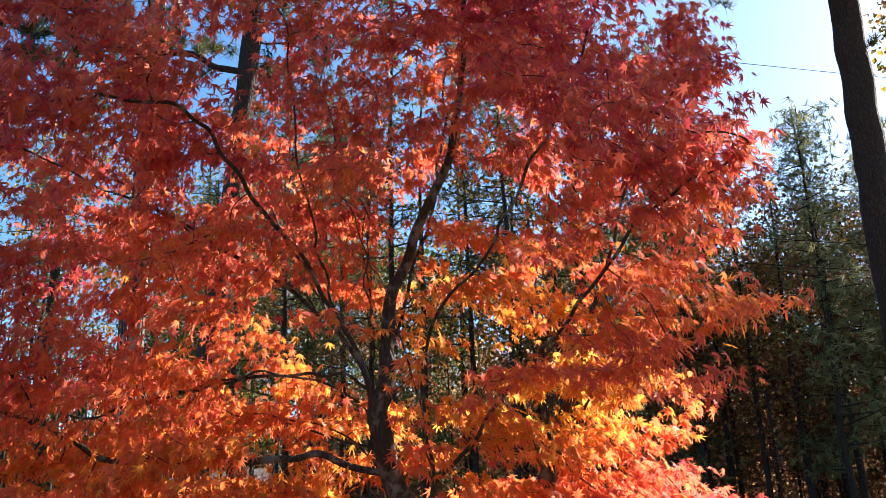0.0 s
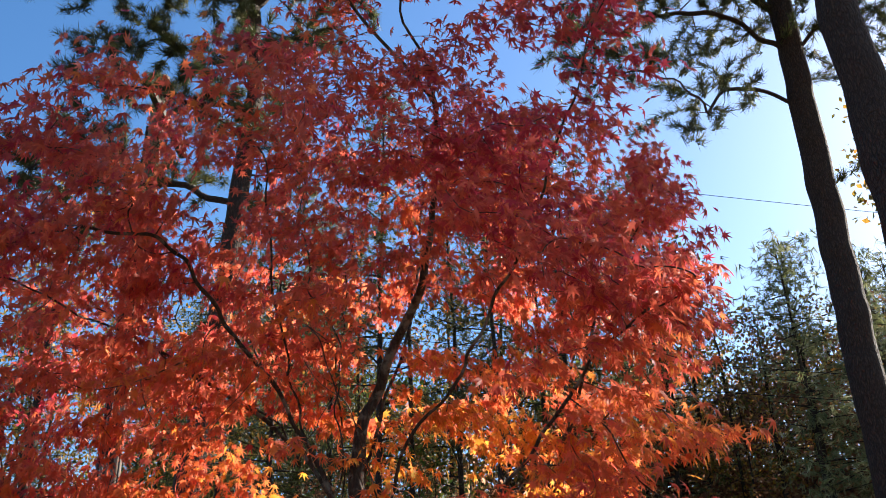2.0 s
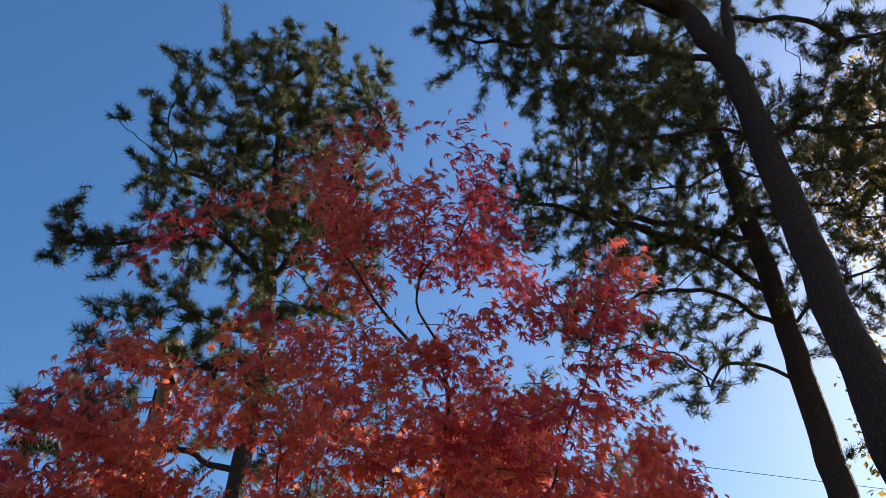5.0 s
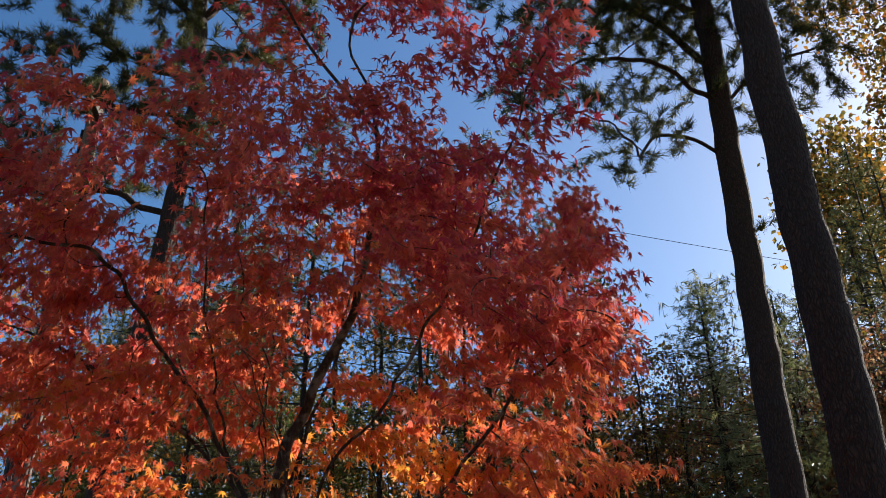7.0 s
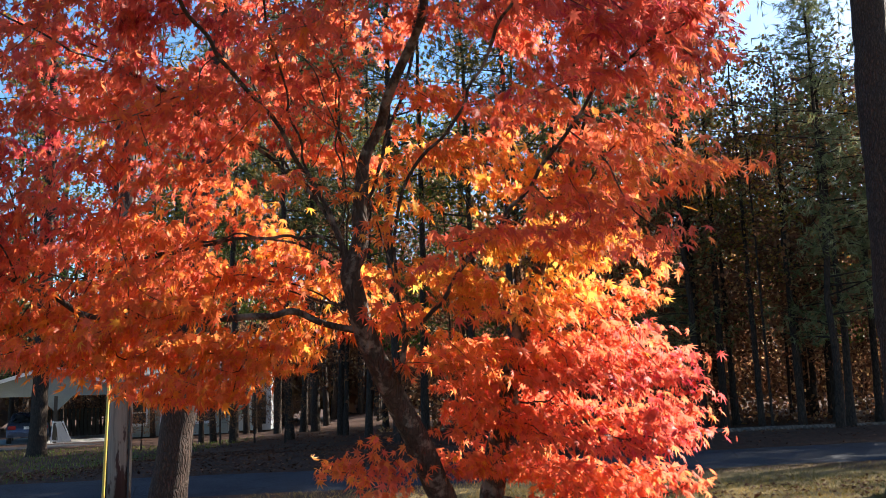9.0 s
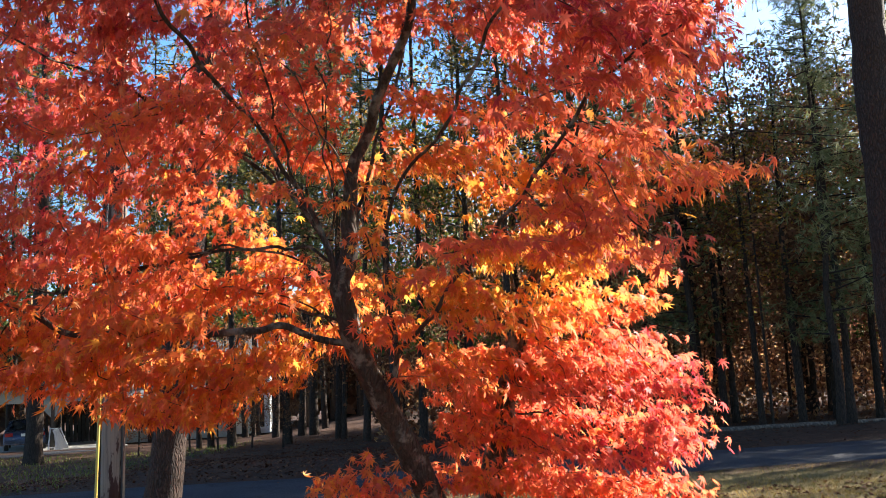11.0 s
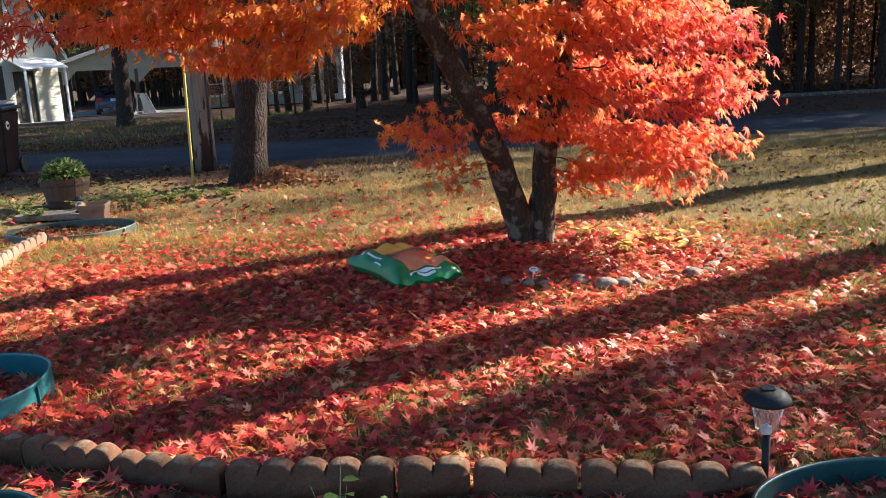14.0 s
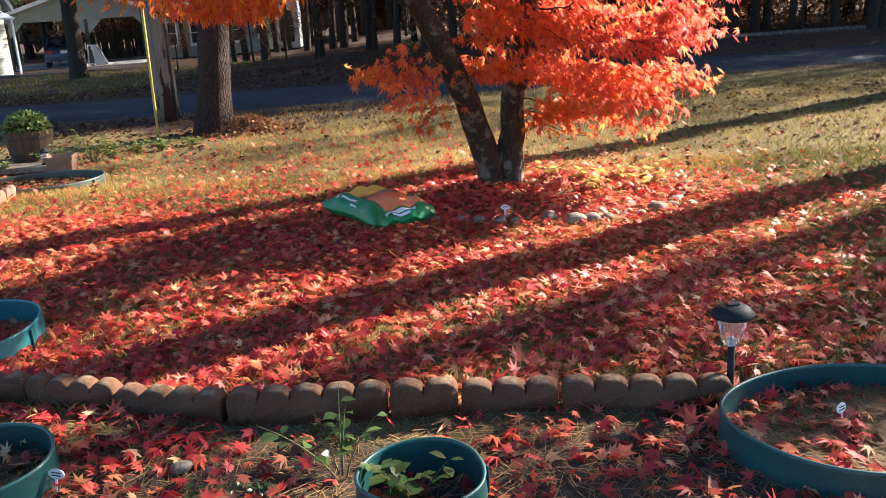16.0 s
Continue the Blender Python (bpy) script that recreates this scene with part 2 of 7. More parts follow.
def palm_leaf(lobes=7, curl=0.22, slim=0.34):
    """A palmate leaf one unit wide: tips and notches round the stalk's end."""
    ang = {7: [-118, -78, -38, 0, 38, 78, 118], 5: [-92, -46, 0, 46, 92]}[lobes]
    lens = {7: [0.30, 0.47, 0.58, 0.62, 0.58, 0.47, 0.30], 5: [0.40, 0.55, 0.62, 0.55, 0.40]}[lobes]
    out = []
    for i, (a, l) in enumerate(zip(ang, lens)):
        out.append((a, l))
        if i < len(ang) - 1:
            out.append(((a + ang[i + 1]) / 2, slim * min(l, lens[i + 1])))
    out = [(-165, 0.08)] + out + [(165, 0.08)]
    v = [(0, 0, 0)] + [(r * math.sin(radians(a)), r * math.cos(radians(a)), -curl * r * r * 1.6 + (0.03 if r < 0.3 else 0)) for a, r in out]
    f = [(0, i + 1, i) for i in range(1, len(v) - 1)]
    n = len(v)
    v += [(0.012, -0.02, 0), (-0.012, -0.02, 0), (0.0, -0.45, 0.06)]
    f.append((n, n + 1, n + 2))
    return np.array(v, float), np.array(f)


def oval_leaf(wide=0.45, curl=0.15):
    v = [(0, -0.5, 0), (wide * 0.4, -0.15, 0.05), (wide * 0.38, 0.2, 0.05), (0, 0.5, -curl), (-wide * 0.38, 0.2, 0.05), (-wide * 0.4, -0.15, 0.05), (0, 0, 0)]
    return np.array(v, float), np.array([(6, i, (i + 1) % 6) for i in range(6)])


def needle_tuft(n, rng, length=1.0, width=0.035, spread=1.0):
    """A brush of needles pointing along y."""
    vs, fs = [], []
    for i in range(n):
        a, s = rng.uniform(0, 2 * math.pi), spread * rng.uniform(0.25, 1.0)
        d = np.array([math.cos(a) * s, 1.0 - 0.45 * s, math.sin(a) * s])
        d *= length * rng.uniform(0.7, 1.05) / np.linalg.norm(d)
        w = np.cross(d, rng.normal(size=3))
        w *= width / np.linalg.norm(w)
        o = np.array([0, -0.25 * rng.uniform(0, 1), 0])
        k = len(vs)
        vs += [o - w / 2, o + w / 2, o + d]
        fs.append((k, k + 1, k + 2))
    return np.array(vs), np.array(fs)


# ---- growing trees ----
def in_blobs(blobs, n, rng, shell=0.35, floor=0.0):
    """Points in a set of ellipsoids (x, y, z, rx, ry, rz, weight); shell: how hollow the middle is."""
    w = np.array([b[6] for b in blobs], float)
    pick = rng.choice(len(blobs), size=n, p=w / w.sum())
    d = rng.normal(size=(n, 3))
    d /= np.linalg.norm(d, axis=1)[:, None]
    r = (shell ** 3 + rng.uniform(size=n) * (1 - shell ** 3)) ** (1 / 3)
    b = np.array([b[:6] for b in blobs])[pick]
    p = b[:, :3] + d * r[:, None] * b[:, 3:]
    return p[p[:, 2] > floor]


def colonize(limbs, aims, step, reach, kill, rounds, rng, wander=0.25, lift=0.0, shake=0.08):
    """Grows branches from limb lines towards aim points. Returns nodes and parents."""
    pos, par = [], []
    for line in limbs:
        line = np.array(line, float)
        start = -1
        if pos:
            start = int(np.argmin(np.linalg.norm(np.array(pos) - line[0], axis=1)))
            line[0] = pos[start]
        seg = np.linalg.norm(np.diff(line, axis=0), axis=1)
        s = np.concatenate([[0], np.cumsum(seg)])
        m = max(2, int(s[-1] / step) + 1)
        u = np.linspace(0, s[-1], m)
        pts = np.stack([np.interp(u, s, line[:, k]) for k in range(3)], 1)
        for j, p in enumerate(pts):
            if j == 0 and start >= 0:
                last = start
                continue
            par.append(-1 if not pos else last)
            pos.append(p + (rng.normal(size=3) * step * shake * (2.5 if start >= 0 else 1) if j else 0))
            last = len(pos) - 1
    pos, par = np.array(pos), list(par)
    kids = np.zeros(len(pos), int)
    near = np.zeros(len(aims), int)
    dist = np.full(len(aims), 1e9)
    for c in range(0, len(aims), 500):
        d = np.linalg.norm(aims[c:c + 500, None] - pos[None], axis=2)
        near[c:c + 500], dist[c:c + 500] = d.argmin(1), d.min(1)
    alive = np.ones(len(aims), bool)
    for _ in range(rounds):
        act = alive & (dist < reach)
        if not act.any():
            break
        way = aims[act] - pos[near[act]]
        way /= np.linalg.norm(way, axis=1)[:, None] + 1e-9
        total = np.zeros((len(pos), 3))
        np.add.at(total, near[act], way)
        grow = np.unique(near[act])
        grow = grow[kids[grow] < 3]
        if not len(grow):
            break
        d = total[grow]
        d = d / (np.linalg.norm(d, axis=1)[:, None] + 1e-9) + rng.normal(size=(len(grow), 3)) * wander
        d[:, 2] += lift
        d /= np.linalg.norm(d, axis=1)[:, None]
        fresh = pos[grow] + d * step
        base = len(pos)
        kids[grow] += 1
        pos, par, kids = np.concatenate([pos, fresh]), par + grow.tolist(), np.concatenate([kids, np.zeros(len(fresh), int)])
        idx = np.nonzero(alive)[0]
        for c in range(0, len(idx), 400):
            k = idx[c:c + 400]
            q = np.linalg.norm(aims[k, None] - fresh[None], axis=2)
            m = q.argmin(1)
            better = q[np.arange(len(k)), m] < dist[k]
            near[k[better]], dist[k[better]] = base + m[better], q[np.arange(len(k)), m][better]
        alive &= dist > kill
    return pos, np.array(par)


def thickness(par, tip, power=2.2):
    r = np.zeros(len(par))
    for i in range(len(par) - 1, -1, -1):
        r[i] = r[i] ** (1 / power) if r[i] else tip
        if par[i] >= 0:
            r[par[i]] += r[i] ** power
    return r


def chains(pos, par, rad):
    """Splits a grown tree into lines, each following its thickest child."""
    heir = {}
    for i in range(len(par)):
        p = par[i]
        if p >= 0 and (p not in heir or rad[i] > rad[heir[p]]):
            heir[p] = i
    out = []
    for i in range(len(par)):
        if par[i] >= 0 and heir[par[i]] == i:
            continue
        line = [par[i]] if par[i] >= 0 else []
        k = i
        while True:
            line.append(k)
            if k not in heir:
                break
            k = heir[k]
        if len(line) > 1:
            r = rad[line].copy()
            if par[i] >= 0:
                r[0] = r[1]
            out.append((pos[line], r))
    return out


def flare(line, r, much=0.5, high=0.35):
    """Denser points near the ground with a widening foot."""
    z0 = line[0][2]
    return r * (1 + much * np.exp(-(line[:, 2] - z0) / high))


def twig_mesh(name, lines, sides=3):
    return fast_mesh(name, *joined([tube_arrays(p, r, sides) for p, r in lines]), None, True)


def smooth_line(p, r, times=2):
    """Rounds a line off by cutting its corners."""
    for _ in range(times):
        q = np.empty((2 * len(p), 3))
        s = np.empty(2 * len(p))
        q[0], q[-1], s[0], s[-1] = p[0], p[-1], r[0], r[-1]
        q[1:-1:2], q[2:-1:2] = 0.75 * p[:-1] + 0.25 * p[1:], 0.25 * p[:-1] + 0.75 * p[1:]
        s[1:-1:2], s[2:-1:2] = 0.75 * r[:-1] + 0.25 * r[1:], 0.25 * r[:-1] + 0.75 * r[1:]
        p, r = q, s
    return p, r


# ---- ground ----
def smooth01(a, b, x):
    t = np.clip((x - a) / (b - a), 0, 1)
    return t * t * (3 - 2 * t)


ROAD_MID = [(-80.0, 15.0), (-30.0, 15.0), (-6.0, 15.15), (-2.0, 15.6), (4.4, 17.0), (8.0, 17.6), (20.0, 19.5), (90.0, 30.0)]


def road_y(x):
    return np.interp(x, [p[0] for p in ROAD_MID], [p[1] for p in ROAD_MID])


def ground_z(x, y):
    """The land's height: a level lawn, a road, woods beyond, falling away towards the neighbour's drive."""
    x, y = np.asarray(x, float), np.asarray(y, float)
    past = np.clip(y - road_y(x) - 1.6, 0, 40)
    z = -0.026 * past * smooth01(-2.0, -11.0, x)
    bumps = 0.018 * np.sin(x * 1.7 + 0.6 * y) * np.sin(y * 1.3 - 0.4 * x) + 0.012 * np.sin(x * 4.1 + 1.3) * np.sin(y * 3.7)
    far = smooth01(1.9, 3.2, np.abs(y - road_y(x)))
    bank = 0.22 * np.exp(-((y - road_y(x) - 3.4) / 1.6) ** 2) * smooth01(-9.0, -4.0, x)
    return z + bumps * far + bank


def axis_steps(lo, mid_lo, mid_hi, hi, fine):
    inner = np.arange(mid_lo, mid_hi + 1e-6, fine)
    left = mid_lo - np.cumsum(fine * 1.18 ** np.arange(1, 60))
    right = mid_hi + np.cumsum(fine * 1.18 ** np.arange(1, 60))
    left, right = left[left > lo], right[right < hi]
    return np.concatenate([[lo], left[::-1], inner, right, [hi]])


gx, gy = axis_steps(-900, -9, 9, 900, 0.22), axis_steps(-900, 0, 22, 1500, 0.22)
X, Y = np.meshgrid(gx, gy, indexing="ij")
gv = np.stack([X, Y, ground_z(X, Y)], -1).reshape(-1, 3)
i, j = np.meshgrid(np.arange(len(gx) - 1), np.arange(len(gy) - 1), indexing="ij")
n = len(gy)
gf = np.stack([i * n + j, (i + 1) * n + j, (i + 1) * n + j + 1, i * n + j + 1], -1).reshape(-1, 4)


def ground_material():
    k = Mat("earth_and_turf", 0.95, 0, 0.15)
    sep = k.n.new("ShaderNodeSeparateXYZ")
    k.link(k.co, sep.inputs[0])
    east = k.n.new("ShaderNodeMapRange")
    east.interpolation_type = "SMOOTHSTEP"
    east.inputs["From Min"].default_value, east.inputs["From Max"].default_value, east.inputs["To Max"].default_value = -2.5, 1.5, 3.0
    k.link(sep.outputs["X"], east.inputs["Value"])
    wavy = k.math("ADD", sep.outputs["Y"], k.math("MULTIPLY", k.math("SUBTRACT", k.noise(0.9, 5), 0.5), 2.2))
    verge_edge = k.math("SUBTRACT", wavy, east.outputs[0])

    def zone(lo, hi, edge=wavy):
        r = k.n.new("ShaderNodeMapRange")
        r.interpolation_type = "SMOOTHSTEP"
        r.inputs["From Min"].default_value, r.inputs["From Max"].default_value = lo, hi
        k.link(edge, r.inputs["Value"])
        return r.outputs[0]

    big, mid, fine = k.noise(0.7, 4), k.noise(6, 6, 0.7), k.noise(90, 5, 0.7)
    turf = k.mix(k.ramp(big, [(0.35, (0, 0, 0)), (0.65, (1, 1, 1))]), (0.11, 0.080, 0.028), (0.28, 0.185, 0.058))
    turf = k.mix(k.ramp(mid, [(0.4, (0, 0, 0)), (0.66, (1, 1, 1))]), turf, (0.19, 0.14, 0.06))
    soil = k.mix(k.ramp(mid, [(0.35, (0, 0, 0)), (0.7, (1, 1, 1))]), (0.04, 0.029, 0.021), (0.115, 0.083, 0.056))
    litter = k.mix(k.ramp(mid, [(0.35, (0, 0, 0)), (0.65, (1, 1, 1))]), (0.032, 0.014, 0.008), (0.085, 0.036, 0.02))
    c = k.mix(zone(3.6, 4.1), k.mix(zone(0.9, 2.0), turf, soil), turf)
    c = k.mix(zone(11.4, 12.6, verge_edge), c, litter)
    c = k.mix(k.ramp(fine, [(0.36, (0.7, 0.7, 0.7)), (0.6, (0, 0, 0))]), c, (0.035, 0.026, 0.018))
    k.color(c).bump(k.math("ADD", fine, mid), 0.6, 0.02)
    return k.m


ground = mesh_part("ground", fast_mesh("ground", gv, gf, None, True), ground_material())
tagged(ground, "autumn lawn with dry turf, bare soil bed and leaf litter", "ground", kind="structure")


# ---- road ----
def strip(name, mid, half, lift, material, wobble=0.0, seg=160):
    """A paved strip along a line of (x, y), lying on the ground."""
    xs = np.linspace(mid[0][0], mid[-1][0], seg)
    ys = np.interp(xs, [p[0] for p in mid], [p[1] for p in mid])
    d = np.gradient(np.stack([xs, ys], 1), axis=0)
    nrm = np.stack([-d[:, 1], d[:, 0]], 1) / np.linalg.norm(d, axis=1)[:, None]
    rows = []
    for s, zz in ((-half - 0.05, -0.04), (-half, lift * 0.7), (-half * 0.4, lift * 1.6), (half * 0.4, lift * 1.6), (half, lift * 0.7), (half + 0.05, -0.04)):
        e = wobble * np.sin(xs * 2.3 + s) * np.sin(xs * 0.9) if abs(s) > half * 0.9 else 0
        p = np.stack([xs, ys], 1) + nrm * (s + e)[:, None] if np.ndim(e) else np.stack([xs, ys], 1) + nrm * s
        rows.append(np.column_stack([p, ground_z(p[:, 0], p[:, 1]) + zz]))
    v = np.stack(rows, 1).reshape(-1, 3)
    k = len(rows)
    a, b = np.meshgrid(np.arange(seg - 1), np.arange(k - 1), indexing="ij")
    q = np.stack([a * k + b, (a + 1) * k + b, (a + 1) * k + b + 1, a * k + b + 1], -1).reshape(-1, 4)
    return mesh_part(name, fast_mesh(name, v, q, None, True), material)


def asphalt_material():
    k = Mat("asphalt", 0.95, 0, 0.08)
    c = k.mix(k.ramp(k.noise(1.1, 5), [(0.35, (0, 0, 0)), (0.7, (1, 1, 1))]), (0.022, 0.024, 0.03), (0.038, 0.04, 0.046))
    c = k.mix(k.ramp(k.voronoi(160), [(0.25, (1, 1, 1)), (0.5, (0, 0, 0))]), c, (0.065, 0.065, 0.07))
    c = k.mix(k.ramp(k.voronoi(0.55, feature="DISTANCE_TO_EDGE"), [(0.0, (0.8, 0.8, 0.8)), (0.012, (0, 0, 0))]), c, (0.02, 0.02, 0.02))
    k.color(c).bump(k.noise(220, 3), 0.5, 0.006)
    return k.m


M_ASPHALT = asphalt_material()
tagged(strip("road", ROAD_MID, 1.3, 0.022, M_ASPHALT, 0.06, 400), "narrow dark grey asphalt lane with leafy verges", "road", kind="structure")


# ---- the maple ----
rng = np.random.default_rng(11)
MAPLE_AT = (0.17, 7.9, 0.0)
MAPLE_LIMBS = [
    [(0.15, 7.86, -0.1), (0.1, 7.83, 0.08), (0.045, 7.77, 0.22), (-0.01, 7.7, 0.42), (-0.08, 7.52, 0.68), (-0.2, 7.3, 1.04), (-0.38, 7.09, 1.4), (-0.54, 6.88, 1.79), (-0.59, 6.78, 2.06), (-0.66, 6.77, 2.35), (-0.87, 6.85, 2.68), (-1.1, 6.92, 2.9), (-1.5, 7.04, 3.19), (-1.95, 7.13, 3.51), (-2.4, 7.18, 3.74)],
    [(0.15, 7.86, -0.1), (0.21, 7.84, 0.08), (0.245, 7.8, 0.25), (0.265, 7.78, 0.5), (0.3, 7.74, 0.8), (0.38, 7.7, 1.25), (0.52, 7.65, 1.92), (0.48, 7.66, 2.46), (0.45, 7.76, 2.9), (0.61, 7.94, 3.53), (0.69, 8.13, 4.06), (0.69, 8.34, 4.64)],
    [(-0.38, 7.09, 1.4), (-0.31, 6.84, 1.57), (-0.27, 6.79, 1.69), (-0.35, 6.59, 1.97), (-0.38, 6.39, 2.29), (-0.47, 6.18, 2.54), (-0.52, 5.98, 2.75)],
    [(-0.27, 6.79, 1.69), (-0.05, 6.59, 1.94), (0.18, 6.38, 2.25), (0.4, 6.05, 2.45), (0.57, 5.72, 2.64), (0.77, 5.38, 2.85)],
    [(-0.66, 6.77, 2.35), (-0.62, 6.67, 2.58), (-0.66, 6.57, 2.95), (-0.63, 6.47, 3.31), (-0.82, 6.35, 3.55), (-0.88, 6.4, 4.35)],
    [(-0.59, 6.78, 2.1), (-0.48, 7, 2.66), (-0.28, 7.2, 3.35), (-0.13, 7.5, 4.25), (-0.08, 7.7, 5.25)],
    [(0.52, 7.65, 1.79), (0.78, 7.52, 2.23), (0.89, 7.4, 2.54), (1.03, 7.27, 2.91), (1.35, 7.09, 3.14)],
    [(-0.54, 6.88, 1.86), (-0.91, 7.25, 2.04), (-1.29, 7.69, 2.22), (-1.71, 8.12, 2.23)],
    [(-0.59, 6.78, 2.28), (-0.89, 7.05, 2.44), (-1.41, 7.26, 2.44), (-1.96, 7.44, 2.39), (-2.57, 7.54, 2.25)],
    [(0.48, 7.66, 2.46), (0.82, 7.9, 3.06), (1.17, 8.1, 3.85), (1.37, 8.2, 4.75)],
    # the inner fan over the fork
    [(-0.59, 6.78, 2.06), (-0.62, 6.88, 2.46), (-0.66, 6.95, 2.76), (-0.66, 6.87, 3.19), (-0.63, 6.77, 3.68), (-0.57, 6.67, 4.15)],
    [(-0.59, 6.78, 2.1), (-0.73, 7, 2.51), (-0.9, 7.15, 2.78), (-1.18, 7.31, 3.06), (-1.59, 7.43, 3.27), (-1.98, 7.53, 3.56), (-2.41, 7.61, 3.89)],
    [(-0.66, 6.77, 2.35), (-0.78, 6.8, 2.66), (-0.86, 6.8, 2.83), (-0.97, 6.63, 3.19), (-1.03, 6.42, 3.54), (-1.04, 6.21, 3.85), (-1.08, 6, 4.35)],
    [(-0.59, 6.78, 2.28), (-0.53, 6.84, 2.71), (-0.43, 6.85, 3.04), (-0.31, 6.69, 3.3), (-0.16, 6.49, 3.62), (-0.05, 6.28, 3.95), (-0.02, 5.7, 4.5), (-0.2, 5.3, 5.0), (-0.16, 5.0, 5.55)],
    [(-0.02, 5.7, 4.5), (-0.45, 5.35, 4.85), (-0.75, 5.15, 5.3), (-0.85, 5.05, 5.8)],
    [(-0.2, 5.3, 5.0), (0.12, 5.1, 5.35), (0.2, 4.95, 5.75)],
    [(-0.54, 6.88, 1.86), (-0.73, 7.05, 2.26), (-0.97, 7.14, 2.4), (-1.44, 7.26, 2.47), (-1.94, 7.44, 2.4), (-2.38, 7.51, 2.33)],
    [(-0.45, 6.98, 1.6), (-0.68, 7.2, 1.95), (-0.93, 7.34, 2.12), (-1.29, 7.49, 2.19), (-1.71, 7.61, 2.3)],
    [(-0.27, 6.79, 1.69), (-0.33, 6.8, 2.06), (-0.34, 6.76, 2.43), (-0.22, 6.59, 2.7), (0.05, 6.38, 2.94), (0.24, 6.16, 3.27), (0.57, 5.4, 3.85), (0.82, 4.7, 4.55)],
    [(-0.78, 6.8, 2.66), (-1.03, 6.6, 3.02), (-1.19, 6.39, 3.22), (-1.4, 6.04, 3.51), (-1.59, 5.77, 3.71)],
    [(-0.73, 7, 2.51), (-0.88, 7.2, 2.76), (-1.17, 7.51, 3.24), (-1.48, 7.86, 3.88), (-1.74, 8.22, 4.59)],
    [(0.52, 7.65, 1.92), (0.62, 7.63, 2.16), (0.73, 7.61, 2.39), (0.93, 7.38, 3.1), (1.12, 7.13, 3.71)],
    [(0.77, 5.38, 2.85), (0.92, 5.1, 2.90), (1.02, 4.75, 2.92)],
    [(-0.54, 6.88, 1.79), (-0.93, 6.75, 1.91), (-1.53, 6.7, 1.88), (-2.13, 6.6, 1.91), (-2.63, 6.55, 2.16)],
]
# the crown: a wide umbrella, a low skirt round the upright stem, an arm towards the house
CROWN = [
    (-1.15, 6.8, 3.5, 3.0, 2.3, 1.75, 5.2), (-0.95, 6.7, 5.0, 2.0, 1.6, 1.5, 1.4), (-0.5, 5.1, 5.4, 0.85, 0.7, 0.85, 0.32), (0.6, 5.1, 4.2, 0.6, 0.5, 0.8, 0.22), (1.05, 7.2, 4.5, 0.8, 0.9, 0.9, 0.7), (1.5, 7.3, 4.2, 0.5, 0.7, 0.8, 0.5), (1.0, 4.75, 2.86, 0.12, 0.2, 0.1, 0.02), (0.8, 5.4, 2.25, 0.28, 0.35, 0.3, 0.2), (1.38, 5.96, 2.66, 0.14, 0.14, 0.12, 0.03), (0.2, 6.1, 3.05, 1.2, 1.5, 1.1, 2.6), (-2.15, 6.2, 3.3, 1.3, 1.3, 0.85, 2.0),
    (-2.15, 6.9, 2.5, 1.6, 1.5, 0.75, 3.3), (0.84, 7.62, 1.25, 0.90, 0.70, 0.85, 5.6), (0.62, 7.45, 1.95, 0.92, 0.8, 0.6, 2.8),
    (-0.42, 7.25, 0.9, 0.5, 0.45, 0.15, 0.2), (-3.15, 6.6, 2.45, 0.8, 0.9, 0.6, 1.5), (-1.75, 6.7, 1.80, 1.0, 0.7, 0.24, 2.0), (-1.5, 6.6, 1.52, 0.5, 0.5, 0.16, 0.8), (-1.0, 7.0, 1.76, 0.5, 0.5, 0.2, 0.6), (-2.75, 5.7, 1.72, 0.35, 0.4, 0.22, 0.3),
]


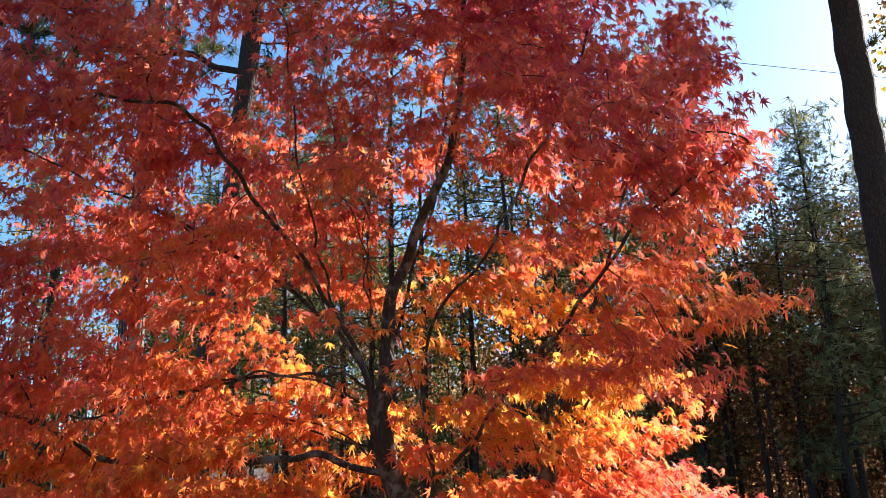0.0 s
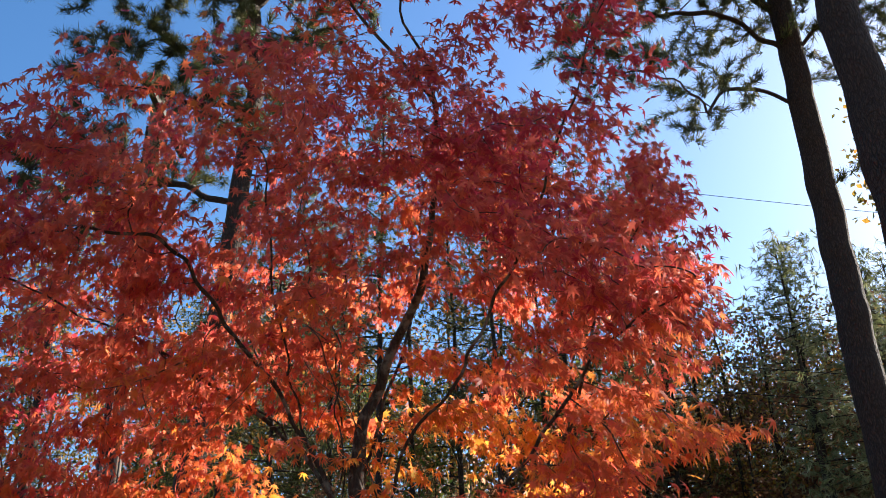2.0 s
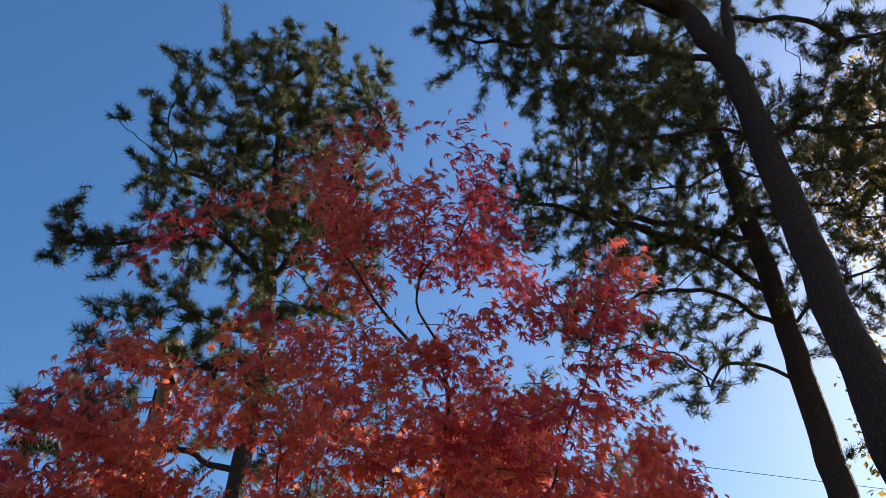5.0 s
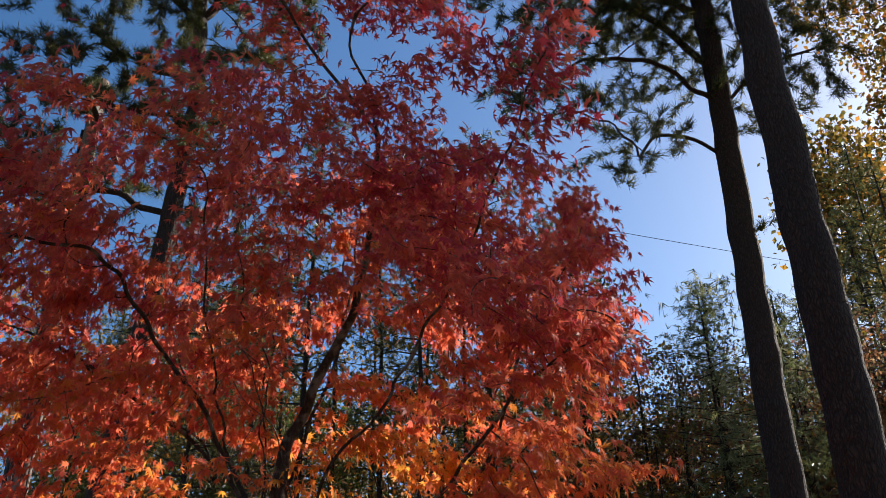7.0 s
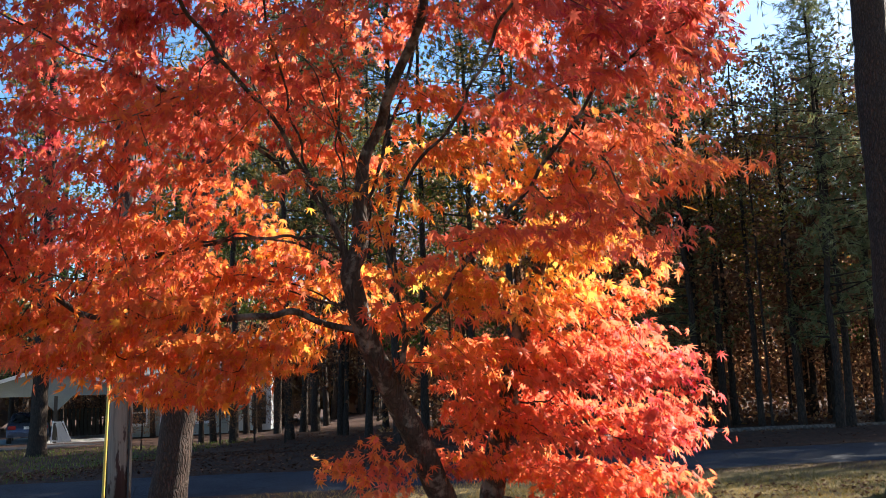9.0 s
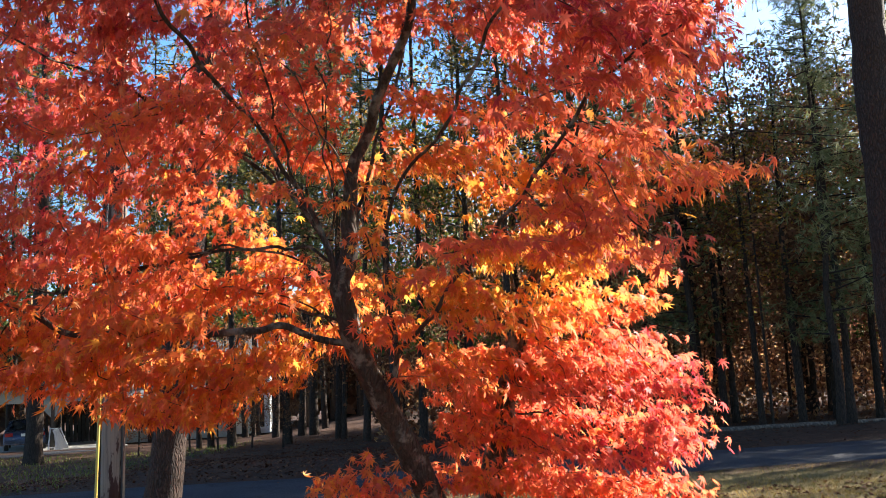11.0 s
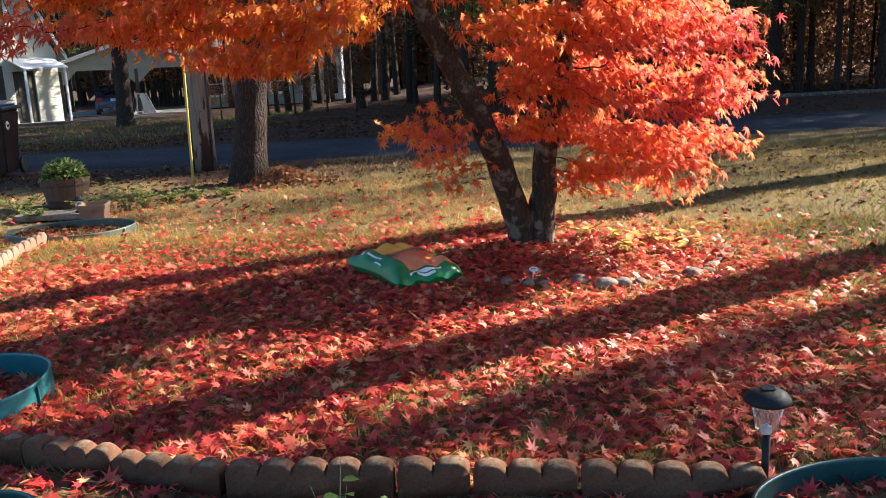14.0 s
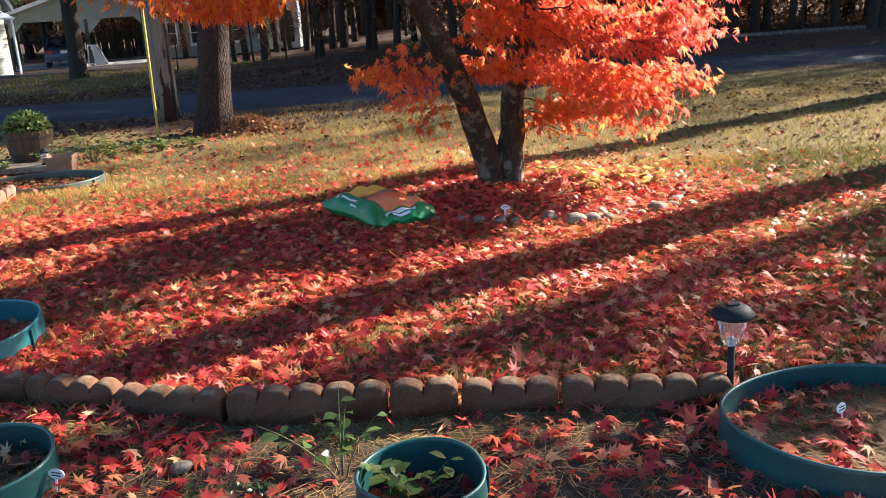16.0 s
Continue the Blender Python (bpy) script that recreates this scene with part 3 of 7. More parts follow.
def maple_tree():
    tree = thing("maple_tree", "Japanese maple in fiery red and orange autumn leaf", "tree", MAPLE_AT)
    tree["group"] = "yard trees"
    off = np.array(MAPLE_AT)
    aims = in_blobs(CROWN, 7600, rng, 0.6, 0.48)
    # sprays lie in tiers
    tier = 0.42
    wave = 0.22 * np.sin(aims[:, 0] * 1.3) + 0.2 * np.cos(aims[:, 1] * 1.1)
    high = (aims[:, 2] > 2.05) | (aims[:, 0] > -0.55)
    aims[high, 2] = np.round((aims[high, 2] + wave[high]) / tier) * tier - wave[high] + rng.normal(size=high.sum()) * 0.07
    lumps = np.array([noise.noise(Vector(a * np.array([1.15, 1.15, 1.5]))) for a in aims])
    aims = aims[(lumps > 0.02) | (aims[:, 2] < 1.75)]
    open_under = (aims[:, 0] > -0.95) & (aims[:, 0] < -0.3) & (aims[:, 2] < 1.75) & (aims[:, 2] > 0.95)
    high_skirt = (aims[:, 0] < -0.62) & (aims[:, 2] < np.where((aims[:, 0] > -2.1) & (aims[:, 0] < -0.95), 1.38, 1.54)) & (aims[:, 1] > 6.1) & ~((aims[:, 0] > -1.0) & (aims[:, 2] < 1.05))
    before_stem = (aims[:, 0] > -0.75) & (aims[:, 0] < 0.0) & (aims[:, 1] < 7.6) & (aims[:, 2] < 1.75) & (aims[:, 2] > 0.95)
    hollow = ((((aims - np.array([-0.78, 5.65, 2.75])) / np.array([1.25, 1.35, 0.98])) ** 2).sum(1) < 1) & (rng.uniform(size=len(aims)) < 0.9)
    rear = (aims[:, 1] > 7.9) & (aims[:, 2] > 2.5) & (rng.uniform(size=len(aims)) < 0.6)
    fork = (aims[:, 0] > 0.0) & (aims[:, 0] < 0.5) & (aims[:, 1] < 7.85) & (aims[:, 2] < 0.85)
    lane = (aims[:, 0] > 0.35) & (aims[:, 1] > 5.7) & (aims[:, 1] < 6.95) & (aims[:, 2] < 2.15) & (rng.uniform(size=len(aims)) < 0.85)
    core = (aims[:, 0] > -1.1) & (aims[:, 0] < 0.5) & (aims[:, 1] > 7.05) & (aims[:, 1] < 8.8) & (aims[:, 2] > 1.9) & (aims[:, 2] < 3.2) & (rng.uniform(size=len(aims)) < 0.8)
    high_left = (aims[:, 0] < -0.9) & (aims[:, 2] > 4.9) & (rng.uniform(size=len(aims)) < 0.75)
    aims = aims[~(high_left | core | lane | rear | fork | open_under | high_skirt | before_stem | hollow)]
    pos, par = colonize([[tuple(np.array(p) - off) for p in l] for l in MAPLE_LIMBS], aims - off, 0.13, 1.6, 0.15, 90, rng, 0.22, 0.03, 0.05)
    rad = thickness(par, 0.0026, 2.22)
    lines = chains(pos, par, rad)
    thick = [l for l in lines if l[1].max() > 0.016]
    for p, r in thick:
        p, r = smooth_line(p, r, 3)
        main = p[0][2] < 0.2
        if not main:
            r = np.minimum(np.minimum(r, 0.019 + 0.75 * np.maximum(r - 0.019, 0)), np.interp(p[:, 2], [1.8, 2.5, 4.0], [0.06, 0.034, 0.018]))
        if main:
            r = np.minimum(np.maximum(r, 0.112 * (1 - 1.5 * np.linspace(0, 1, len(p)))), np.interp(p[:, 2], [1.5, 2.3, 3.0, 4.2], [0.2, 0.055, 0.034, 0.018]))
            r = flare(p, r, 0.34, 0.16)
        mesh_part("trunk" if main else "limb", tube_mesh("limb", p, r, 12 if main else 7), M_MAPLE_BARK, tree, "grey-brown mottled bark" if main else "")
    tagged(mesh_part("twigwork", twig_mesh("twigwork", [smooth_line(*l, 1) for l in lines if l[1].max() <= 0.016], 3), M_MAPLE_BARK, tree), kind="stuff")
    # leaves in loose fans along the fine twigs
    fine = np.nonzero(rad < 0.0068)[0]
    fine = fine[pos[fine, 2] > 0.38]
    # few leaves before the fan of limbs over the fork
    inner = (((pos[fine] + off - np.array([-0.72, 5.95, 2.52])) / np.array([0.95, 1.05, 0.62])) ** 2).sum(1) < 1
    fine = fine[~inner | (rng.uniform(size=len(fine)) < 0.16)]
    # the stems stand clear of leaves on the open side
    tall = pos[fine, 2]
    for stem in MAPLE_LIMBS[:2]:
        way = np.array(stem) - off
        sx, sy = np.interp(tall, way[:, 2], way[:, 0]), np.interp(tall, way[:, 2], way[:, 1])
        clear = (np.abs(pos[fine, 0] - sx) < 0.17) & (pos[fine, 1] < sy + 0.05) & (pos[fine, 1] > sy - 1.3) & (tall < (2.1 if stem is MAPLE_LIMBS[0] else 0.75))
        fine, tall = fine[~clear], tall[~clear]
    many = 48000
    at = rng.choice(fine, many)
    out = pos[at] - np.array([-0.6, -0.7, 2.6])
    out[:, 2] = 0
    out /= np.linalg.norm(out, axis=1)[:, None] + 0.3
    place = pos[at] + rng.normal(size=(many, 3)) * np.array([0.09, 0.09, 0.024])
    # blades droop from their stalks and turn their faces outwards
    lead = out * 0.75 + rng.normal(size=(many, 3)) * 0.5
    lead[:, 2] = -0.2 - 0.5 * np.abs(rng.normal(size=many))
    face = rng.normal(size=(many, 3)) * 0.42 + np.array([0, 0, 0.65]) + out * (0.6 - 0.55 * smooth01(3.2, 4.2, place[:, 2]))[:, None]
    size = rng.uniform(0.062, 0.118, many)
    # colour: crimson outside and on top, gold deep inside and low
    w = place + off
    depth = np.linalg.norm((w - np.array([0.1, 7.4, 2.3])) / np.array([3.2, 2.6, 2.4]), axis=1)
    drift = 0.13 * np.sin(w[:, 0] * 2.1 + 1.0) * np.cos(w[:, 1] * 1.8) + 0.08 * np.sin(w[:, 2] * 3.0)
    hue = 0.63 - 0.32 * np.clip(depth, 0, 1.3) - 0.02 * np.clip(w[:, 2] - 3, 0, 3) + drift + rng.normal(size=many) * 0.12
    gold = np.exp(-(((w - np.array([0.7, 7.1, 2.15])) / np.array([0.75, 0.8, 0.4])) ** 2).sum(1)) + 1.1 * np.exp(-(((w - np.array([-1.4, 7.1, 1.7])) / np.array([0.8, 0.8, 0.35])) ** 2).sum(1))
    skirt = np.exp(-(((w - np.array([0.95, 7.2, 1.2])) / np.array([0.9, 0.9, 0.7])) ** 2).sum(1))
    hue = np.clip(hue - 0.05 * smooth01(2.4, 3.1, w[:, 2]) * smooth01(-0.3, 0.4, w[:, 0]) - 0.1 * smooth01(5.6, 4.9, w[:, 1]) * smooth01(0.3, 0.8, w[:, 0]) + 0.17 * gold - 0.22 * skirt + 0.2 * smooth01(-0.4, -0.9, w[:, 0]) * smooth01(2.3, 1.75, w[:, 2]) - 0.06 * smooth01(-1.9, -2.7, w[:, 0]) * smooth01(1.9, 2.3, w[:, 2]) - 0.5 * np.exp(-(((w - np.array([-2.75, 6.7, 2.65])) / np.array([0.6, 0.9, 0.3])) ** 2).sum(1)), 0.02, 1.0)
    fr = frames_from(lead, face)
    near = np.argsort(w[:, 1])[:300]
    rest = np.setdiff1d(np.arange(many), near)
    kinds = [palm_leaf(7, c, s) for c, s in ((0.2, 0.40), (0.4, 0.36), (0.7, 0.42))]
    bits, hues = [], []
    which = rng.integers(0, 3, many)
    for k, (tv, tf) in enumerate(kinds):
        sel = rest[which[rest] == k]
        bits.append(scatter(tv, tf, place[sel], fr[sel], size[sel]))
        hues.append(np.repeat(hue[sel], len(tv)))
    tagged(mesh_part("crown", fast_mesh("crown", *joined(bits), np.concatenate(hues)), M_MAPLE, tree, "layered red, orange and gold leaf sprays"), kind="stuff")
    shared = [fast_mesh("leaf", tv, tf, np.full(len(tv), h)) for tv, tf in kinds for h in (0.12, 0.22, 0.32, 0.45)]
    for q in near:
        step = int(np.clip((hue[q] - 0.07) / 0.1, 0, 3))
        ob = mesh_part("leaf", shared[which[q] * 4 + step], M_MAPLE, tree)
        ob.matrix_basis = Matrix.LocRotScale(Vector(place[q]), Matrix(fr[q].tolist()).to_quaternion(), (size[q],) * 3)
    return tree


maple_tree()


# ---- tall trees of the yard ----
def needle_crown(name, pos, par, rad, limit, many, rng, size, tuft, parent, material, label=""):
    fine = np.nonzero(rad < limit)[0]
    at = rng.choice(fine, many)
    grow = pos[at] - pos[np.maximum(par[at], 0)]
    grow /= np.linalg.norm(grow, axis=1)[:, None] + 1e-6
    place = pos[at] - grow * rng.uniform(0, 0.22, (many, 1)) + rng.normal(size=(many, 3)) * 0.03
    lead = grow + rng.normal(size=(many, 3)) * 0.5 + np.array([0, 0, 0.25])
    fr = frames_from(lead, rng.normal(size=(many, 3)))
    v, f = scatter(*tuft, place, fr, rng.uniform(size * 0.75, size * 1.2, many))
    hue = np.repeat(np.clip(rng.normal(size=many) * 0.22 + 0.45, 0, 1), len(tuft[0]))
    return tagged(mesh_part(name, fast_mesh(name, v, f, hue), material, parent, label), kind="stuff")


def pine_tree(label, at, trunk, limbs, blobs, aims_n, base_r, seed, tufts, tuft_size=0.185, group="yard trees", taper=0.78):
    r_ = np.random.default_rng(seed)
    tree = thing("pine_tree", label, "tree", at, 0, group)
    off = np.array(at)
    aims = in_blobs(blobs, aims_n, r_, 0.25, 2.0)
    aims = aims + r_.normal(size=aims.shape) * 0.32 * (r_.uniform(size=(len(aims), 1)) < 0.4)
    clump = np.array([noise.noise(Vector(a * np.array([0.95, 0.95, 1.5]) + seed)) for a in aims])
    aims = aims[clump > -0.12]      # boughs in layers with sky between
    lines_in = [trunk] + limbs
    pos, par = colonize([[tuple(np.array(p) - off) for p in l] for l in lines_in], aims - off, 0.25, 4.0, 0.27, 70, r_, 0.34, 0.05, 0.05)
    rad = thickness(par, 0.006, 2.3)
    lines = chains(pos, par, rad)
    first = True
    fine = []
    for p, r in lines:
        if first:
            k = np.linspace(0, 1, len(p))
            r = np.maximum(r, base_r * (1 - taper * k))
            p, r = smooth_line(p, r, 2)
            mesh_part("trunk", tube_mesh("trunk", p, flare(p, r, 0.4, 0.3), 16), M_PINE_BARK, tree, "furrowed brown bark")
            first = False
        elif r.max() > 0.02:
            p, r = smooth_line(p, r * 1.15 + 0.012 * np.clip(r / 0.03 - 0.6, 0, 1), 1)
            mesh_part("limb", tube_mesh("limb", p, r, 6), M_PINE_BARK, tree)
        else:
            fine.append((p, r))
    tagged(mesh_part("twigwork", twig_mesh("twigwork", fine, 3), M_PINE_BARK, tree), kind="stuff")
    needle_crown("needles", pos, par, rad, 0.0085, tufts, r_, tuft_size, needle_tuft(11, r_, 1.0, 0.052, 1.0), tree, M_NEEDLE, "dark green needle tufts")
    return tree


LEFT_PINE = (-3.25, 11.75, 0.0)
pine_tree("leaning pitch pine with deeply furrowed bark", LEFT_PINE,
          [LEFT_PINE, (-3.05, 11.75, 2.0), (-2.65, 11.75, 5.6), (-2.45, 11.8, 9.2), (-2.7, 11.9, 12.0), (-3.0, 12.0, 16.2)],
          [[(-2.55, 11.85, 10.8), (-3.63, 11.6, 11.5), (-4.2, 11.55, 11.3), (-5.37, 11.5, 11.14), (-6.1, 11.5, 11.4)], [(-2.5, 11.85, 10.8), (-1.6, 11.7, 12.4), (-0.9, 11.6, 14.6)],
           [(-2.75, 11.9, 12.4), (-3.7, 12.2, 13.2), (-5.0, 12.3, 14.0)], [(-2.45, 11.8, 9.6), (-3.4, 12.0, 9.9), (-4.0, 11.9, 10.2)], [(-2.48, 11.8, 8.6), (-3.1, 11.8, 9.0), (-3.6, 11.8, 8.9), (-4.4, 11.7, 9.4)], [(-2.55, 11.75, 7.2), (-3.4, 11.9, 7.6), (-4.2, 11.9, 7.7), (-5.1, 11.8, 7.9)], [(-2.5, 11.78, 7.6), (-2.0, 12.3, 7.9), (-1.6, 12.6, 8.1)]],
          [(-3.1, 11.8, 14.0, 2.1, 2.0, 2.5, 6), (-5.3, 11.5, 11.35, 0.95, 0.6, 0.5, 1.2), (-1.6, 11.7, 15.0, 1.0, 1.2, 1.2, 1.6), (-3.9, 11.8, 12.0, 1.3, 1.2, 0.9, 1.3), (-2.1, 11.9, 11.2, 1.4, 1.5, 1.2, 1.6), (-4.2, 11.8, 9.7, 0.7, 0.7, 0.5, 0.7), (-2.9, 12.0, 9.2, 1.1, 1.1, 0.6, 0.8), (-4.7, 11.9, 7.9, 1.3, 0.9, 0.7, 1.5), (-2.2, 12.4, 8.1, 1.2, 0.9, 0.6, 1.0)],
          6400, 0.195, 21, 22000, 0.19)
PINE_L = (5.52, 12.0, 0.0)
pine_tree("tall slender pine trunk with dead lower branches", PINE_L,
          [PINE_L, (5.54, 12.0, 3.0), (5.58, 12.02, 5.0), (5.62, 12.03, 6.5), (5.66, 12.03, 8.0), (5.69, 12.0, 10.0), (5.68, 11.95, 12.5), (5.6, 11.9, 17.0)],
          [[(5.62, 11.98, 8.7), (5.3, 12.0, 9.05), (4.6, 12.0, 9.2), (4.1, 11.9, 8.65)], [(5.6, 12.0, 9.8), (4.8, 11.9, 10.5), (3.7, 11.8, 10.4)], [(5.68, 11.95, 10.6), (4.4, 11.6, 11.3), (2.9, 11.4, 11.7), (1.5, 11.5, 12.2)],
           [(5.7, 11.95, 7.3), (5.9, 11.9, 7.55), (6.25, 11.9, 7.7)], [(5.6, 11.95, 9.8), (6.4, 11.6, 10.4), (7.1, 11.2, 10.5)], [(5.6, 11.9, 11.8), (4.4, 12.4, 12.6), (3.1, 12.8, 13.4)], [(5.6, 11.9, 12.2), (6.7, 12.3, 12.9), (7.9, 12.6, 13.4)]],
          [(4.8, 12.0, 13.8, 3.0, 2.3, 2.2, 6), (2.3, 11.5, 12.0, 1.5, 1.0, 0.7, 1.6), (4.0, 11.8, 8.9, 0.7, 0.6, 0.4, 0.6), (7.3, 11.8, 12.5, 1.4, 1.2, 1.0, 1.2), (4.2, 11.9, 10.5, 1.3, 1.2, 0.7, 1.3), (3.2, 11.8, 11.0, 1.2, 1.1, 0.7, 1.2), (6.7, 11.6, 10.1, 0.8, 0.8, 0.6, 0.6), (2.6, 11.6, 9.6, 0.9, 0.8, 0.5, 0.6)],
          5400, 0.25, 22, 18500, 0.18, taper=0.5)
PINE_R = (4.12, 8.2, 0.0)
pine_tree("massive forked pine with rough dark bark", PINE_R,
          [PINE_R, (4.22, 8.20, 3.08), (4.21, 8.20, 4.77), (4.18, 8.20, 6.66), (4.17, 8.20, 8.35), (4.16, 8.20, 9.72), (4.17, 8.20, 11.51), (4.38, 8.21, 12.56), (4.67, 8.25, 13.93), (4.85, 8.31, 17.20)],
          [[(4.17, 8.20, 11.51), (3.86, 8.25, 12.98), (3.33, 8.36, 13.62), (2.54, 8.46, 14.88)], [(4.06, 8.20, 11.61), (3.49, 8.31, 12.04), (2.55, 8.36, 12.14), (1.59, 8.57, 12.46), (0.54, 8.88, 13.09)], [(3.86, 8.25, 12.98), (2.54, 8.25, 13.51), (1.27, 8.46, 14.25)],
           [(4.12, 8.20, 9.93), (3.59, 8.15, 10.09), (2.91, 8.15, 9.88), (2.43, 8.15, 9.93)], [(4.17, 8.20, 9.19), (3.70, 8.36, 9.46), (3.15, 8.46, 9.30), (2.43, 8.57, 9.30)],
           [(4.17, 8.20, 9.82), (4.54, 8.20, 10.14), (5.66, 8.25, 10.25), (6.65, 8.36, 10.46), (7.59, 8.46, 10.88)], [(4.17, 8.20, 8.88), (4.54, 8.15, 9.19), (5.17, 8.15, 9.40), (5.70, 8.15, 9.72)], [(4.43, 8.21, 12.67), (5.59, 8.25, 12.88), (6.22, 8.36, 12.46), (7.17, 8.46, 12.77)], [(4.17, 8.20, 3.40), (4.43, 8.67, 3.56), (4.54, 9.41, 3.40)]],
          [(3.59, 8.57, 15.30, 3.00, 2.20, 1.80, 5), (1.38, 8.78, 13.19, 1.50, 1.10, 1.00, 2.4), (6.54, 8.46, 12.14, 1.30, 1.10, 1.10, 2), (2.43, 8.46, 11.09, 1.00, 0.90, 0.50, 1), (5.49, 8.25, 10.03, 0.90, 0.70, 0.45, 0.7), (2.43, 8.36, 9.61, 0.60, 0.60, 0.35, 0.5)],
          5400, 0.25, 23, 19500, 0.18, taper=0.5)


def broadleaf(name, label, at, height, blobs, aims_n, base_r, seed, leaves, leaf, size, material, trunk=None, limbs=(), step=0.28, group="woodland trees", bark_mat=None, tip=0.006):
    r_ = np.random.default_rng(seed)
    tree = thing(name, label, "tree", at, 0, group)
    off = np.array(at)
    trunk = trunk or [at, (at[0] + 0.1, at[1], at[2] + height * 0.4), (at[0], at[1] + 0.1, at[2] + height * 0.8)]
    aims = in_blobs(blobs, aims_n, r_, 0.2, 0.6)
    pos, par = colonize([[tuple(np.array(p) - off) for p in l] for l in [trunk, *limbs]], aims - off, step, 4.0, step * 1.2, 60, r_, 0.35, 0.08, 0.02)
    rad = thickness(par, tip, 2.3)
    lines = chains(pos, par, rad)
    p, r = lines[0]
    r = np.maximum(r, base_r * (1 - 0.8 * np.linspace(0, 1, len(p))))
    mesh_part("trunk", tube_mesh("trunk", p, flare(p, r, 0.35, 0.3), 8), bark_mat or M_DARK_BARK, tree)
    tagged(mesh_part("branchwork", twig_mesh("branchwork", lines[1:], 3), bark_mat or M_DARK_BARK, tree), kind="stuff")
    fine = np.nonzero(rad < tip * 1.6)[0]
    spot = r_.choice(fine, leaves)
    place = pos[spot] + r_.normal(size=(leaves, 3)) * size * 1.6
    fr = frames_from(r_.normal(size=(leaves, 3)) + np.array([0, 0, -0.5]), r_.normal(size=(leaves, 3)) + np.array([0, 0, 0.8]))
    v, f = scatter(*leaf, place, fr, r_.uniform(size * 0.7, size * 1.25, leaves))
    hue = np.repeat(np.clip(r_.normal(size=leaves) * 0.25 + 0.5, 0, 1), len(leaf[0]))
    tagged(mesh_part("crown", fast_mesh("crown", v, f, hue), material, tree), kind="stuff")
    return tree


OVAL = (np.array([(0, -0.5, 0), (0.32, 0, 0.06), (0, 0.5, -0.1), (-0.32, 0, 0.06)]), np.array([(0, 1, 2), (0, 2, 3)]))
OAK_AT = (10.75, 12.5, 0.0)
# the last two crown masses stand out of view, added to shade the maple
broadleaf("oak_tree", "oak turning from green to gold", OAK_AT, 18, [(10.4, 12.5, 14.6, 2.6, 2.6, 2.9, 5), (12.2, 13.4, 12.4, 1.6, 1.6, 1.3, 1.0), (10.2, 12.4, 10.9, 1.5, 1.5, 0.9, 1.0), (9.9, 12.1, 9.5, 1.4, 1.4, 1.2, 1.5)], 1500, 0.2, 31, 19000, OVAL, 0.115, M_OAK, group="yard trees")
GOLD_AT = (22.9, 33.8, 0.0)
broadleaf("hickory_tree", "slender hickory in gold and green leaf", GOLD_AT, 25.0, [(22.9, 33.8, 21.5, 2.8, 2.8, 4.4, 5)], 450, 0.22, 33, 5200, OVAL, 0.33, M_OAK, group="yard trees")
# unseen pine, known by its trunk shadow; low foliage added for more shade
PINE_FAR = (14.2, 13.85, 0.0)
pine_tree("unseen pine beyond the lawn's sunny side, casting shade across it", PINE_FAR, [PINE_FAR, (14.2, 13.85, 8.0), (14.1, 13.85, 17.0)], [], [(14.1, 13.8, 15.4, 2.5, 2.5, 2.6, 1), (14.4, 13.5, 9.3, 0.9, 0.6, 1.5, 0.4)], 700, 0.27, 24, 3600)
# pine added out of view; its masses are placed to shade bed and edging
PINE_SIDE = (17.2, 14.3, 0.0)
pine_tree("unseen pine added to shade the garden bed", PINE_SIDE, [PINE_SIDE, (17.2, 14.3, 8.0), (17.1, 14.3, 16.0)], [], [(17.1, 14.2, 14.5, 2.4, 2.4, 2.6, 1), (16.95, 14.15, 10.9, 0.7, 0.7, 1.5, 1.0), (16.6, 14.3, 10.2, 0.5, 0.32, 1.2, 0.6), (16.9, 14.97, 11.1, 0.5, 0.5, 0.6, 0.7)], 900, 0.30, 25, 4800)


